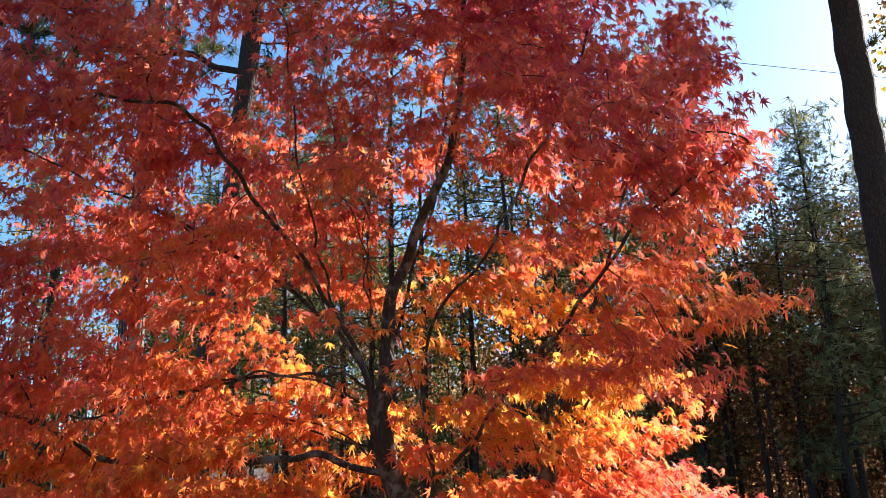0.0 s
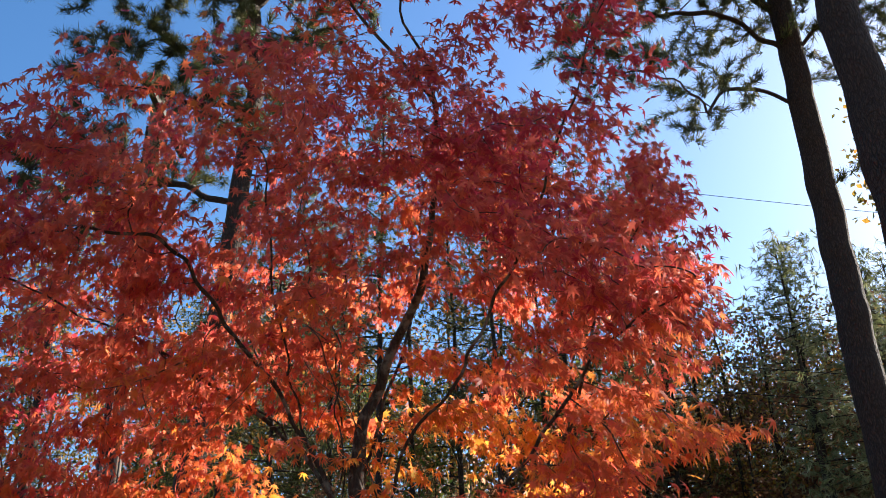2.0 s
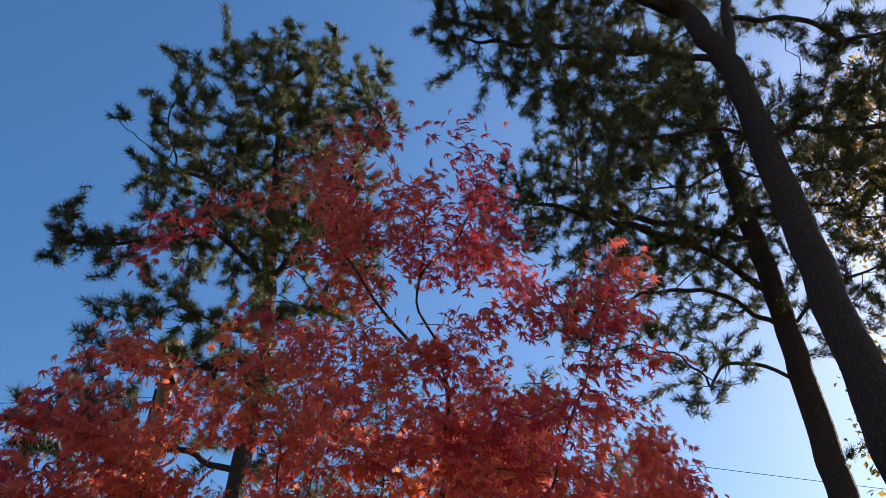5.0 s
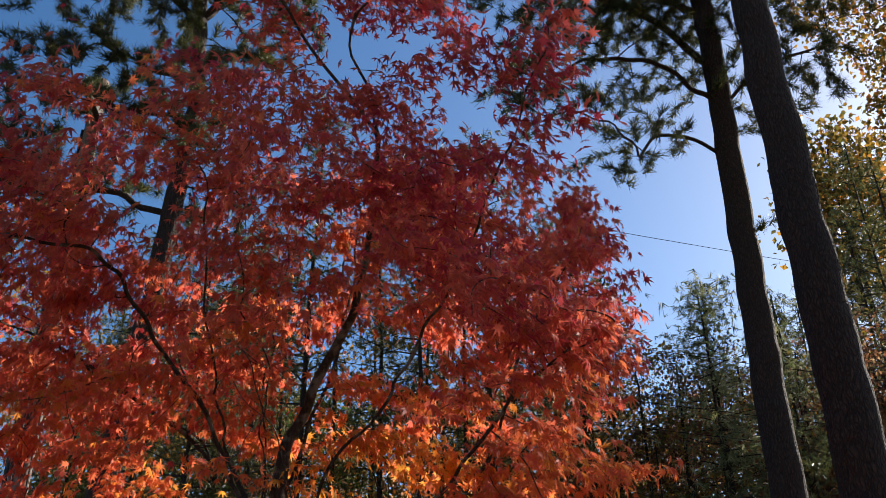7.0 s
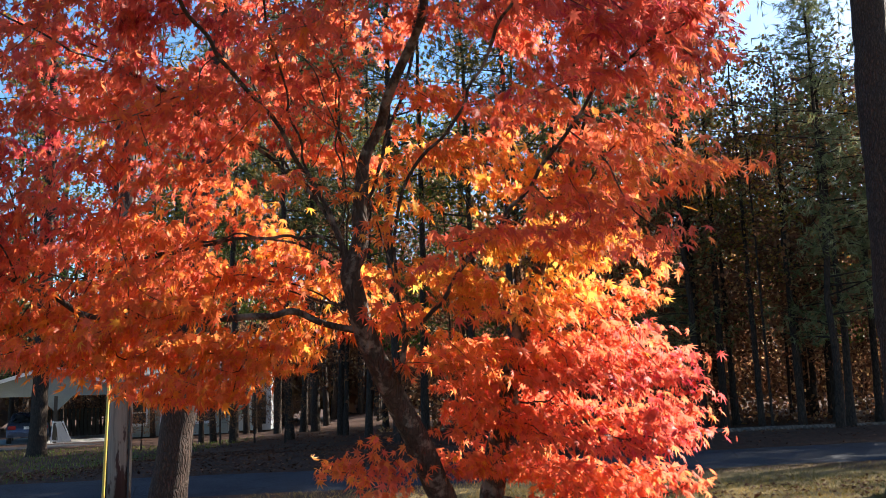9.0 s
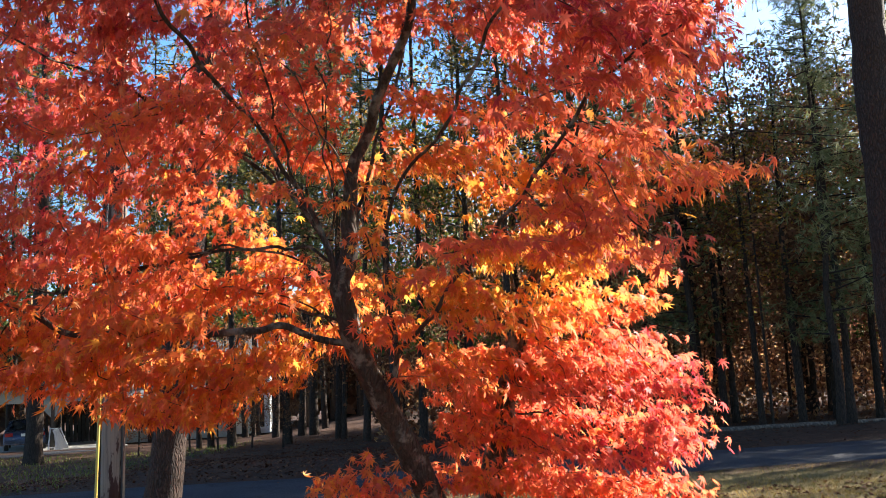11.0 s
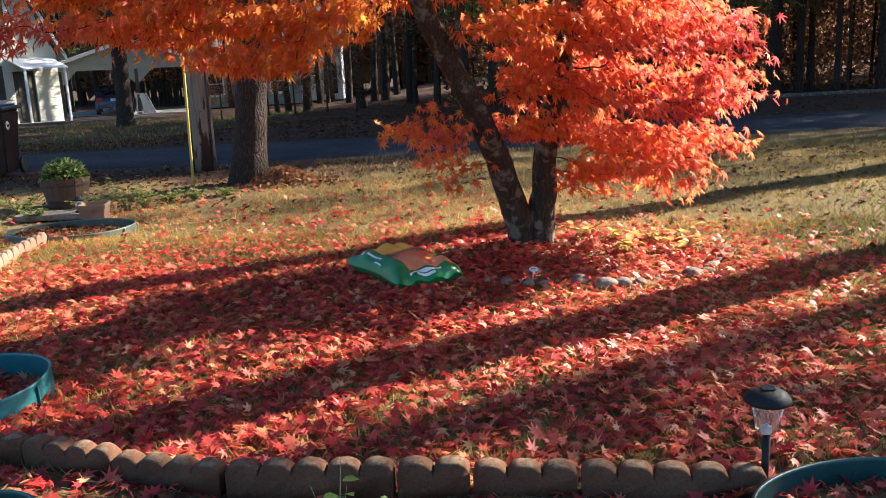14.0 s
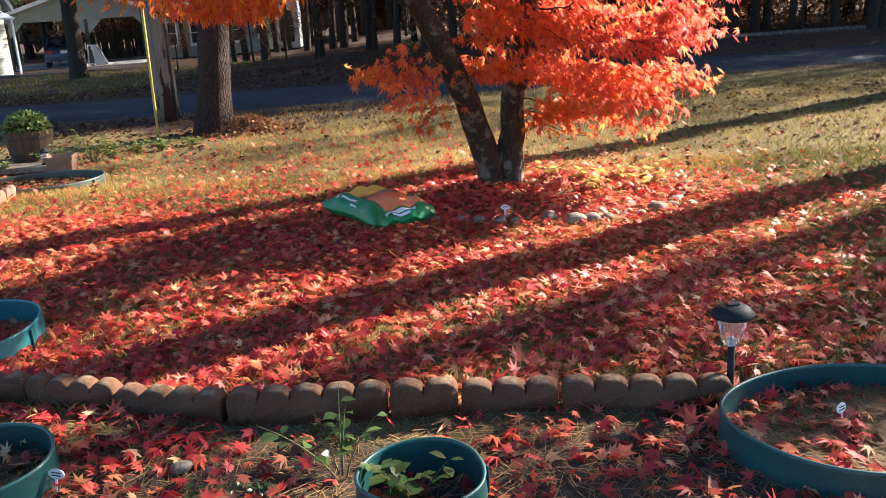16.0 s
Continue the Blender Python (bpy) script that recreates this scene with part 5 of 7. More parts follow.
def carport():
    w, h, rise, d = 6.5, 2.5, 1.02, 6.5
    x, y = -18.25, 42.45
    c = thing("carport", "open gabled carport with pale green siding above dark posts", "carport", (x, y, float(ground_z(x, y)) - 0.02), 24.0)
    siding_wall("gable", w, 0.0, c, M_SIDING, (0, 0, h), 0, rise)
    siding_wall("fascia", w, 0.30, c, M_SIDING, (0, 0, h - 0.30))
    siding_wall("back_gable", w, 0.0, c, M_SIDING, (0, d, h), 180, rise)
    for px in (-w / 2 + 0.1, 0.25, w / 2 - 0.1):
        for py in (0.0, d / 2, d):
            bm = bmesh.new()
            box(bm, px, py, (h - 0.3) / 2 - 0.1, 0.16, 0.16, h - 0.1, bevel=0.01)
            part("post", bm, M_DARKWOOD, c)
    for px, s in ((-w / 2 + 0.1, 1), (0.25, -1), (0.25, 1), (w / 2 - 0.1, -1)):
        bm = bmesh.new()
        a = [bm.verts.new(p) for p in ((px + s * 0.06, -0.075, h - 0.3), (px + s * 0.75, -0.075, h - 0.3), (px + s * 0.06, -0.075, h - 1.0))]
        b = [bm.verts.new((v.co.x, -0.045, v.co.z)) for v in a]
        bm.faces.new(a)
        bm.faces.new(b[::-1])
        for k in range(3):
            bm.faces.new((a[k], b[k], b[(k + 1) % 3], a[(k + 1) % 3]))
        bmesh.ops.recalc_face_normals(bm, faces=bm.faces)
        part("knee_brace", bm, M_SIDING, c)
    gable_roof(c, w, d, h, rise)
    for k in range(14):
        bm = bmesh.new()
        box(bm, -0.2 + k * 0.2, d - 0.05, 0.75, 0.14, 0.04, 1.5)
        part("screen_board", bm, M_DARKWOOD, c)
    bm = bmesh.new()
    box(bm, 0, d / 2, 0.0, w + 0.6, d + 0.8, 0.08, bevel=0.01)
    part("slab", bm, M_CONCRETE, c, "grey concrete floor slab")


carport()


def house(label, at, rz, w, d, h, rise, wall_mat, windows):
    """A gabled house seen from the front; windows as (x, z, width, height) on the front wall."""
    hs = thing("house", label, "house", at, rz)
    holes = [(x - a / 2, x + a / 2, z, z + b) for x, z, a, b in windows]
    siding_wall("wall", w, h, hs, wall_mat, (0, 0, 0), 0, 0, holes)
    siding_wall("wall", d - 0.14, h, hs, wall_mat, (w / 2 - 0.06, d / 2, 0), 90, rise)
    siding_wall("wall", d - 0.14, h, hs, wall_mat, (-w / 2 + 0.06, d / 2, 0), -90, rise)
    siding_wall("wall", w, h, hs, wall_mat, (0, d, 0), 180)
    for x, z, a, b in windows:
        sash_window(hs, a, b, (x, 0, z), 0, (1, 2))
    # roof planes run along the front
    for s in (0, 1):
        y0, y1 = (-0.4, d / 2) if s == 0 else (d + 0.4, d / 2)
        low = h - 0.4 * rise / (d / 2) + 0.1
        slab("roof", hs, M_SHINGLE, [(-w / 2 - 0.3, y0, low), (w / 2 + 0.3, y0, low), (w / 2 + 0.3, y1, h + rise + 0.1), (-w / 2 - 0.3, y1, h + rise + 0.1)], 0.12)
    return hs


def gambrel_house():
    """The neighbour's house, its gambrel end and side entry towards the road."""
    w, d, h, kz, ks, top = 8.4, 4.4, 2.75, 2.5, 0.72, 3.9
    hs = thing("house", "cream clapboard house with a steep gambrel gable and awning", "house", (-20.8, 32.6, -0.5), 58)
    windows = [(1.5, 3.75, 0.85, 1.2), (-1.5, 3.75, 0.85, 1.2), (0.95, 1.05, 1.2, 1.25), (-2.2, 1.05, 1.0, 1.25)]
    door = 2.75
    holes = [(x - a / 2, x + a / 2, z, z + b) for x, z, a, b in windows] + [(door - 0.45, door + 0.45, 0.0, 2.05)]
    siding_wall("wall", w, h, hs, M_CREAM, (0, 0, 0), 0, top, holes, knee=(kz, ks))
    siding_wall("wall", w, h, hs, M_CREAM, (0, d, 0), 180, top, (), knee=(kz, ks))
    for sx in (-1, 1):
        siding_wall("wall", d - 0.14, h, hs, M_CREAM, (sx * (w / 2 - 0.06), d / 2, 0), 90 * sx)
    for x, z, a, b in windows:
        sash_window(hs, a, b, (x, 0, z), 0, (1, 2))
        for sx in (-1, 1):
            bm = bmesh.new()
            box(bm, x + sx * (a / 2 + 0.2), -0.09, z + b / 2, 0.3, 0.04, b + 0.06, bevel=0.006)
            for q in range(9):
                box(bm, x + sx * (a / 2 + 0.2), -0.115, z + 0.1 + q * (b - 0.2) / 8, 0.24, 0.015, 0.05)
            part("shutter", bm, M_DARKWOOD, hs, "dark louvred shutter")
    bm = bmesh.new()
    box(bm, door, 0.02, 1.02, 0.86, 0.05, 2.02, bevel=0.01)
    dr = part("door", bm, M_DARKWOOD, hs, "dark panelled side door")
    bm = bmesh.new()
    for z in (0.55, 1.45):
        box(bm, door, -0.015, z, 0.55, 0.02, 0.7, bevel=0.008)
    part("panel", bm, M_DARKWOOD, dr)
    for q in range(3):
        bm = bmesh.new()
        box(bm, door, -0.45 - 0.28 * q, -0.02 - 0.15 * q, 1.6, 0.7 + 0.28, 0.16, bevel=0.015)
        part("step", bm, M_CONCRETE, hs)
    x0, x1, z = 2.1, 3.95, 2.2
    slab("awning", hs, M_WHITE, [(x0, -0.06, z + 0.4), (x1, -0.06, z + 0.4), (x1, -1.3, z), (x0, -1.3, z)], 0.05, "white metal awning over the entry")
    for x in (x0 + 0.1, x1 - 0.1):
        bm = bmesh.new()
        box(bm, x, -1.2, z / 2 - 0.1, 0.08, 0.08, z + 0.1)
        part("awning_post", bm, M_WHITE, hs)
    for sx in (-1, 1):
        line = [(sx * (w / 2 + 0.3), h - 0.25), (sx * w / 2 * ks, h + kz), (0, h + top)]
        for (xa, za), (xb, zb) in zip(line, line[1:]):
            slab("roof", hs, M_SHINGLE, [(xa, -0.35, za + 0.1), (xb, -0.35, zb + 0.1), (xb, d + 0.35, zb + 0.1), (xa, d + 0.35, za + 0.1)], 0.12)
            slab("barge_board", hs, M_WHITE, [(xa, -0.4, za + 0.12), (xb, -0.4, zb + 0.12), (xb, -0.353, zb + 0.12), (xa, -0.353, za + 0.12)], 0.24)


gambrel_house()
house("pale green outbuilding with white-framed windows", (-14.2, 48.3, -0.75), 20, 5.6, 6.0, 2.3, 1.6, M_SIDING, [(-1.9, 0.65, 1.0, 1.2), (-0.2, 0.65, 1.0, 1.2), (1.6, 0.65, 1.0, 1.2)])
house("white house standing among trunks across the road", (-12.9, 52.5, -0.8), 6, 6.0, 7.0, 3.6, 2.0, M_WHITE, [(-1.2, 0.7, 1.2, 1.2), (0.9, 0.9, 1.6, 1.1), (2.3, 0.3, 0.9, 1.9)])


def car():
    """A saloon seen from behind: shaped body, glass, lamps, wheels."""
    x, y = -19.4, 42.8
    c = thing("car", "dark blue-grey saloon car parked in the carport", "car", (x, y, float(ground_z(x, y)) + 0.02), 24.0)
    paint = plain("blue_grey_car_paint", (0.055, 0.075, 0.125), (0.065, 0.085, 0.14), 2, 200, 0.25, 0.4, 0.02)
    rubber = plain("tyre_rubber", (0.02, 0.02, 0.02), (0.03, 0.03, 0.03), 20, 90, 0.8)
    prof = [(0.0, 0.32), (0.02, 0.62), (0.08, 0.86), (0.5, 0.92), (1.0, 1.36), (1.5, 1.43), (2.3, 1.42), (3.1, 0.98), (4.1, 0.86), (4.35, 0.66), (4.4, 0.34)]
    bm = bmesh.new()
    rows = []
    for s, k in ((-0.9, 0.9), (-0.84, 1.0), (0, 1.03), (0.84, 1.0), (0.9, 0.9)):
        rows.append([bm.verts.new((s * (0.82 if z > 1.0 else 1.0), yy, 0.3 + (z - 0.3) * k)) for yy, z in prof])
    for a, b in zip(rows, rows[1:]):
        for k in range(len(prof) - 1):
            bm.faces.new((a[k], b[k], b[k + 1], a[k + 1]))
    for row in (rows[0], rows[-1][::-1]):
        bm.faces.new(row)
    bm.faces.new([r_[0] for r_ in rows][::-1])
    bm.faces.new([r_[-1] for r_ in rows])
    bmesh.ops.recalc_face_normals(bm, faces=bm.faces)
    part("body", bm, paint, c, "", True)
    slab("rear_window", c, M_PANE, [(-0.6, 0.52, 0.97), (0.6, 0.52, 0.97), (0.56, 0.95, 1.34), (-0.56, 0.95, 1.34)], 0.01)
    lamp = plain("tail_lamp_red", (0.35, 0.02, 0.02), (0.4, 0.03, 0.03), 5, 80, 0.2)
    for s in (-1, 1):
        bm = bmesh.new()
        box(bm, s * 0.68, 0.03, 0.76, 0.34, 0.08, 0.16, bevel=0.02)
        part("tail_light", bm, lamp, c)
        for yy in (0.85, 3.5):
            bm = lathe([(0.12, -0.1), (0.29, -0.1), (0.32, -0.05), (0.32, 0.05), (0.29, 0.1), (0.12, 0.1)], 20)
            w = part("wheel", bm, rubber, c)
            w.matrix_basis = pose(s * 0.8, yy, 0.31, 0, 90, 0)
            bm = lathe([(0.02, -0.105), (0.2, -0.105), (0.2, 0.105), (0.02, 0.105)], 14)
            part("rim", bm, plain("wheel_alloy", (0.4, 0.4, 0.42), (0.5, 0.5, 0.5), 5, 50, 0.35, 0.8), w)
    bm = bmesh.new()
    box(bm, 0, -0.02, 0.46, 1.72, 0.12, 0.2, bevel=0.04)
    part("bumper", bm, paint, c)
    bm = bmesh.new()
    box(bm, 0, -0.01, 0.74, 0.34, 0.02, 0.13)
    part("plate", bm, M_WHITE, c, "pale plate")


car()


def easel_frame():
    x, y = -17.55, 42.1
    e = thing("slide_frame", "white folding frame leaning by the carport post", "frame", (x, y, float(ground_z(x, y)) + 0.03), 30)
    for s, lean in ((-0.25, 0), (0.3, 22)):
        bm = bmesh.new()
        for dx in (-0.16, 0.16):
            box(bm, dx, 0, 0.5, 0.05, 0.05, 1.0, bevel=0.008)
        for z in (0.1, 0.95):
            box(bm, 0, 0, z, 0.27, 0.04, 0.05, bevel=0.006)
        ob = part("leg_frame", bm, M_WHITE, e)
        ob.matrix_basis = pose(s, 0, 0, 0, -lean if s > 0 else 4, 0)
    slab("sheet", e, M_WHITE, [(-0.2, 0.02, 0.95), (0.0, 0.02, 0.95), (0.45, 0.02, 0.05), (-0.1, 0.02, 0.05)], 0.02)


easel_frame()
tagged(strip("driveway", [(-40.0, 20.5), (-20.3, 27.6), (-15.2, 39.6)], 1.4, 0.02, M_ASPHALT, 0.05, 60), "grey asphalt driveway to the carport", "driveway", kind="structure")


# ---- poles and wires ----
def utility_pole():
    k = Mat("weathered_pole", 0.9)
    n = k.noise(5.0, 5, 0.65, k.stretch(1, 1, 0.22))
    c = k.mix(k.ramp(n, [(0.50, (0, 0, 0)), (0.54, (1, 1, 1))]), (0.24, 0.17, 0.125), (0.05, 0.017, 0.011))
    c = k.mix(k.ramp(k.noise(40, 4, 0.6, k.stretch(1, 1, 0.04)), [(0.35, (0.5, 0.5, 0.5)), (0.55, (0, 0, 0))]), c, (0.06, 0.045, 0.035))
    k.color(c).bump(k.noise(40, 4, 0.6, k.stretch(1, 1, 0.04)), 0.5, 0.01)
    x, y = -4.31, 13.2
    p = thing("utility_pole", "weathered wooden utility pole with dark conduit strips", "pole", (x, y, -0.05))
    zs = np.linspace(0, 10.5, 22)
    mesh_part("pole", tube_mesh("pole", np.column_stack([0.0 * zs, 0.0 * zs, zs]), 0.155 - 0.004 * zs, 18, True, True), k.m, p)
    black = plain("black_conduit", (0.02, 0.02, 0.022), (0.035, 0.035, 0.035), 5, 50, 0.5)
    for a, r_ in ((200, 0.022), (330, 0.012)):
        dx, dy = 0.168 * math.cos(radians(a)), 0.168 * math.sin(radians(a))
        mesh_part("conduit", tube_mesh("conduit", [(dx, dy, 0.0), (dx * 0.97, dy * 0.97, 3.0), (dx * 0.8, dy * 0.8, 9.5)], [r_] * 3, 8), black, p)
    bm = bmesh.new()
    box(bm, 0.16, 0, 9.6, 0.1, 2.0, 0.12, bevel=0.01)
    part("crossarm", bm, M_DARKWOOD, p)
    dull = plain("dull_wire", (0.012, 0.012, 0.012), (0.02, 0.02, 0.02), 5, 50, 0.95, spec=0.02)
    guy = thing("guy_wire", "steel guy wire in a bright yellow plastic guard", "wire", (-3.86, 11.46, 0.0))
    yellow = plain("yellow_plastic", (0.40, 0.285, 0.045), (0.48, 0.35, 0.07), 6, 60, 0.45)
    way = Vector((x + 3.86, y - 11.46, 8.9)).normalized()
    mesh_part("guard", tube_mesh("guard", [tuple(way * s) for s in (-0.1, 0.1, 1.2, 2.3)], [0.015, 0.017, 0.017, 0.017], 10), yellow, guy, "yellow split plastic guard")
    mesh_part("cable", tube_mesh("cable", [tuple(way * s) for s in (2.2, 5.0, 8.9)], [0.006] * 3, 5), black, guy)
    for z in (9.4, 7.15, 6.2, 5.75):
        pts = []
        for u in np.linspace(0, 1, 40):
            px, py = x - 22 + u * 62, road_y(x - 22 + u * 62) - 1.9
            if u > 0.35:
                py = y + (px - x) * 0.17
            pts.append((px, py, z - 0.75 * math.sin(math.pi * ((px - x) % 40) / 40)))
        wire = mesh_part("overhead_wire", tube_mesh("overhead_wire", pts, [0.006] * 40, 4), dull)
        tagged(wire, "black overhead wire strung along the road", "wire", "overhead wires")


utility_pole()


# ---- edging blocks ----
def block_material(name, a, b):
    k = Mat(name, 0.92, 0, 0.2)
    c = k.mix(k.ramp(k.noise(5, 5), [(0.35, (0, 0, 0)), (0.66, (1, 1, 1))]), a, b)
    c = k.mix(k.ramp(k.noise(160, 3), [(0.35, (0.4, 0.4, 0.4)), (0.5, (0, 0, 0))]), c, tuple(v * 0.5 for v in a))
    c = k.mix(k.ramp(k.noise(14, 6, 0.7), [(0.58, (0, 0, 0)), (0.72, (0.6, 0.6, 0.6))]), c, (0.23, 0.145, 0.085))
    # paler tan towards the rounded tops, its lower edge broken by noise
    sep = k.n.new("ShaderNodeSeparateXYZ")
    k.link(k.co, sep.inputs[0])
    pale_top = k.ramp(k.math("ADD", sep.outputs["Z"], k.math("MULTIPLY", k.math("SUBTRACT", k.noise(30, 5, 0.7), 0.5), 0.05)), [(0.106, (0, 0, 0)), (0.116, (0.7, 0.7, 0.7))])
    c = k.mix(pale_top, c, (0.24, 0.175, 0.11))
    k.color(c).bump(k.noise(90, 5, 0.7), 0.6, 0.006)
    return k.m


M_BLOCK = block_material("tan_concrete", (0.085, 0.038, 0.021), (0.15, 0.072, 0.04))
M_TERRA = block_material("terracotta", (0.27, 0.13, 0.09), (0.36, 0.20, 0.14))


def scalloped(bm, count, pitch, low, high, thick, seed):
    """An edging block with a row of rounded tops, eased at the rims."""
    r_ = random.Random(seed)
    out = [(0.004, -0.05), (count * pitch - 0.004, -0.05)]
    for k in range(count - 1, -1, -1):
        for s in range(13):
            a = math.pi * s / 12
            x = (k + 0.5) * pitch + pitch * 0.485 * math.cos(a)
            out.append((x, low + (high - low) * math.sin(a) ** 0.85 + r_.uniform(-0.0015, 0.0015)))
    front, back, f_in, b_in = ([bm.verts.new((x + dx, y, z + dz)) for x, z in out] for y, dx, dz in ((-thick / 2 + 0.008, 0, 0), (thick / 2 - 0.008, 0, 0), (-thick / 2, 0, -0.009), (thick / 2, 0, -0.009)))
    n = len(out)
    for k in range(n):
        q = (k + 1) % n
        bm.faces.new((front[k], front[q], back[q], back[k]))
        bm.faces.new((f_in[k], f_in[q], front[q], front[k]))
        bm.faces.new((back[k], back[q], b_in[q], b_in[k]))
    for face in (f_in[::-1], b_in):
        bm.faces.new(face)
    bmesh.ops.recalc_face_normals(bm, faces=bm.faces)


EDGE_LINE = [(-2.95, 4.42, 3), (-2.40, 4.30, 5), (-1.82, 4.20, 4), (-1.42, 4.08, 4), (-0.985, 3.985, 5), (-0.395, 3.985, 2), (-0.14, 3.985, 3), (0.215, 3.965, 5)]
edge_ends = [(-2.41, 4.31), (-1.83, 4.205), (-1.43, 4.095), (-1.0, 3.995), (-0.405, 3.99), (-0.15, 3.985), (0.205, 3.975), (0.80, 3.925)]
for q, ((x, y, c), (ex, ey)) in enumerate(zip(EDGE_LINE, edge_ends)):
    long = math.hypot(ex - x, ey - y)
    bm = bmesh.new()
    scalloped(bm, c, long / c, 0.075, 0.112, 0.07, q)
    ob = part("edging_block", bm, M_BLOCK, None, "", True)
    ob.matrix_basis = pose(x, y, 0.0 + 0.004 * (q % 3), (q * 37 % 7) - 3, 0, math.degrees(math.atan2(ey - y, ex - x)))
    tagged(ob, "tan concrete edging block with scalloped top" + (" and a cracked end" if c < 4 else ", set in a row"), "edging block", "scalloped lawn edging")
arc = [(-3.52, 6.75), (-3.66, 6.95), (-3.79, 7.18), (-3.87, 7.40), (-3.92, 7.62), (-3.96, 7.85), (-3.99, 8.08), (-4.02, 8.3)]
for q, ((x, y), (ex, ey)) in enumerate(zip(arc, arc[1:])):
    bm = bmesh.new()
    scalloped(bm, 2, math.hypot(ex - x, ey - y) / 2.06, 0.07, 0.12, 0.05, q + 50)
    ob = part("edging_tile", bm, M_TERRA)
    ob.matrix_basis = pose(x, y, 0, (q * 53 % 17) - 8, 0, math.degrees(math.atan2(ey - y, ex - x)))
    tagged(ob, "small reddish terracotta scalloped edging tile", "edging tile", "terracotta bed edging")


# ---- plastic bed rings ----
M_TEAL = plain("teal_plastic", (0.008, 0.055, 0.052), (0.015, 0.085, 0.08), 5, 80, 0.42, spec=0.5)
# lighter copy of the teal, with one ring's sunlight put into the colour
M_TEAL_LIT = plain("teal_plastic_lit", (0.010, 0.105, 0.115), (0.017, 0.15, 0.16), 5, 80, 0.4, spec=0.5)
M_GREYRING = plain("grey_green_metal", (0.07, 0.09, 0.08), (0.16, 0.18, 0.15), 4, 60, 0.5, 0.3)
M_BLACK = plain("black_plastic", (0.013, 0.013, 0.014), (0.026, 0.026, 0.027), 8, 90, 0.6, spec=0.2)


def bed_ring(label, at, rx, ry, high, material, turn=0.0, wave=0.012):
    """A strip of edging bent into a ring, with a beaded rim and a lapped seam."""
    ring = thing("bed_ring", label, "garden edging", at, turn, "bed rings")
    seg = 64
    bm = bmesh.new()
    prof = [(0.0, -0.05), (0.004, high * 0.5), (0.0, high - 0.012), (0.004, high), (-0.003, high + 0.003), (-0.008, high), (-0.006, high - 0.012), (-0.004, high * 0.5), (-0.006, -0.05)]
    rows = []
    for k in range(seg):
        a = 2 * math.pi * k / seg
        wob = 1 + wave * math.sin(3 * a + 1) + wave * 0.7 * math.sin(5 * a)
        nx, ny = math.cos(a), math.sin(a)
        rows.append([bm.verts.new((nx * (rx * wob + o), ny * (ry * wob + o), z + 0.006 * math.sin(2 * a + 0.5) * (z > 0))) for o, z in prof])
    for k in range(seg):
        a, b = rows[k], rows[(k + 1) % seg]
        for j in range(len(prof) - 1):
            bm.faces.new((a[j], b[j], b[j + 1], a[j + 1]))
    part("strip", bm, material, ring, "", True)
    bm = bmesh.new()
    box(bm, rx * 0.93 + 0.001, -ry * 0.33, high * 0.45, 0.006, 0.07, high * 0.85, bevel=0.002)
    part("seam", bm, material, ring)
    return ring


bed_ring("teal plastic bed ring beside the solar light", (1.15, 3.64, 0.0), 0.46, 0.365, 0.108, M_TEAL, 4)
bed_ring("small teal plastic ring round a young rose", (-0.25, 3.37, 0.0), 0.185, 0.19, 0.12, M_TEAL, 40)
bed_ring("teal plastic ring holding oak leaves", (-1.71, 3.53, 0.0), 0.28, 0.25, 0.115, M_TEAL, 200)
bed_ring("teal plastic ring behind the edging, coloured as sunlit", (-2.42, 4.77, 0.0), 0.33, 0.37, 0.12, M_TEAL_LIT, 20)
bed_ring("grey-green ring full of dry leaves", (-4.0, 8.72, 0.0), 0.56, 0.42, 0.065, M_GREYRING, 10)


# ---- solar light ----
def solar_light(at):
    s = thing("solar_light", "black solar path light with a ribbed clear lens", "lamp", at)
    mesh_part("stake", tube_mesh("stake", [(0, 0, -0.1), (0, 0, 0.05), (0.002, 0, 0.21)], [0.008, 0.0125, 0.0125], 12, True, True), M_BLACK, s)
    k = Mat("clear_ribbed_plastic", 0.08, 0, 0.5)
    k.color((0.9, 0.88, 0.82))
    k.p.inputs["Transmission Weight"].default_value = 0.92
    k.p.inputs["IOR"].default_value = 1.3
    lens = part("lens", lathe([(0.022, 0.205), (0.034, 0.225), (0.046, 0.29), (0.049, 0.318)], 48, lambda a, z: 1 + 0.035 * math.cos(12 * a)), k.m, s, "ribbed clear plastic lens", True)
    part("bulb", lathe([(0.004, 0.205), (0.012, 0.21), (0.012, 0.235), (0.006, 0.245), (0.0001, 0.25)], 14), plain("led_white", (0.6, 0.62, 0.65), (0.7, 0.7, 0.72), 10, 60, 0.25), lens)
    part("cap", lathe([(0.05, 0.315), (0.066, 0.312), (0.074, 0.318), (0.072, 0.328), (0.058, 0.344), (0.036, 0.356), (0.0001, 0.361)], 36), M_BLACK, s, "domed black cap", True)
    bm = bmesh.new()
    box(bm, 0, 0, 0.3615, 0.04, 0.04, 0.003, bevel=0.001)
    part("solar_panel", bm, M_PANE, s)


solar_light((0.81, 3.98, 0.0))


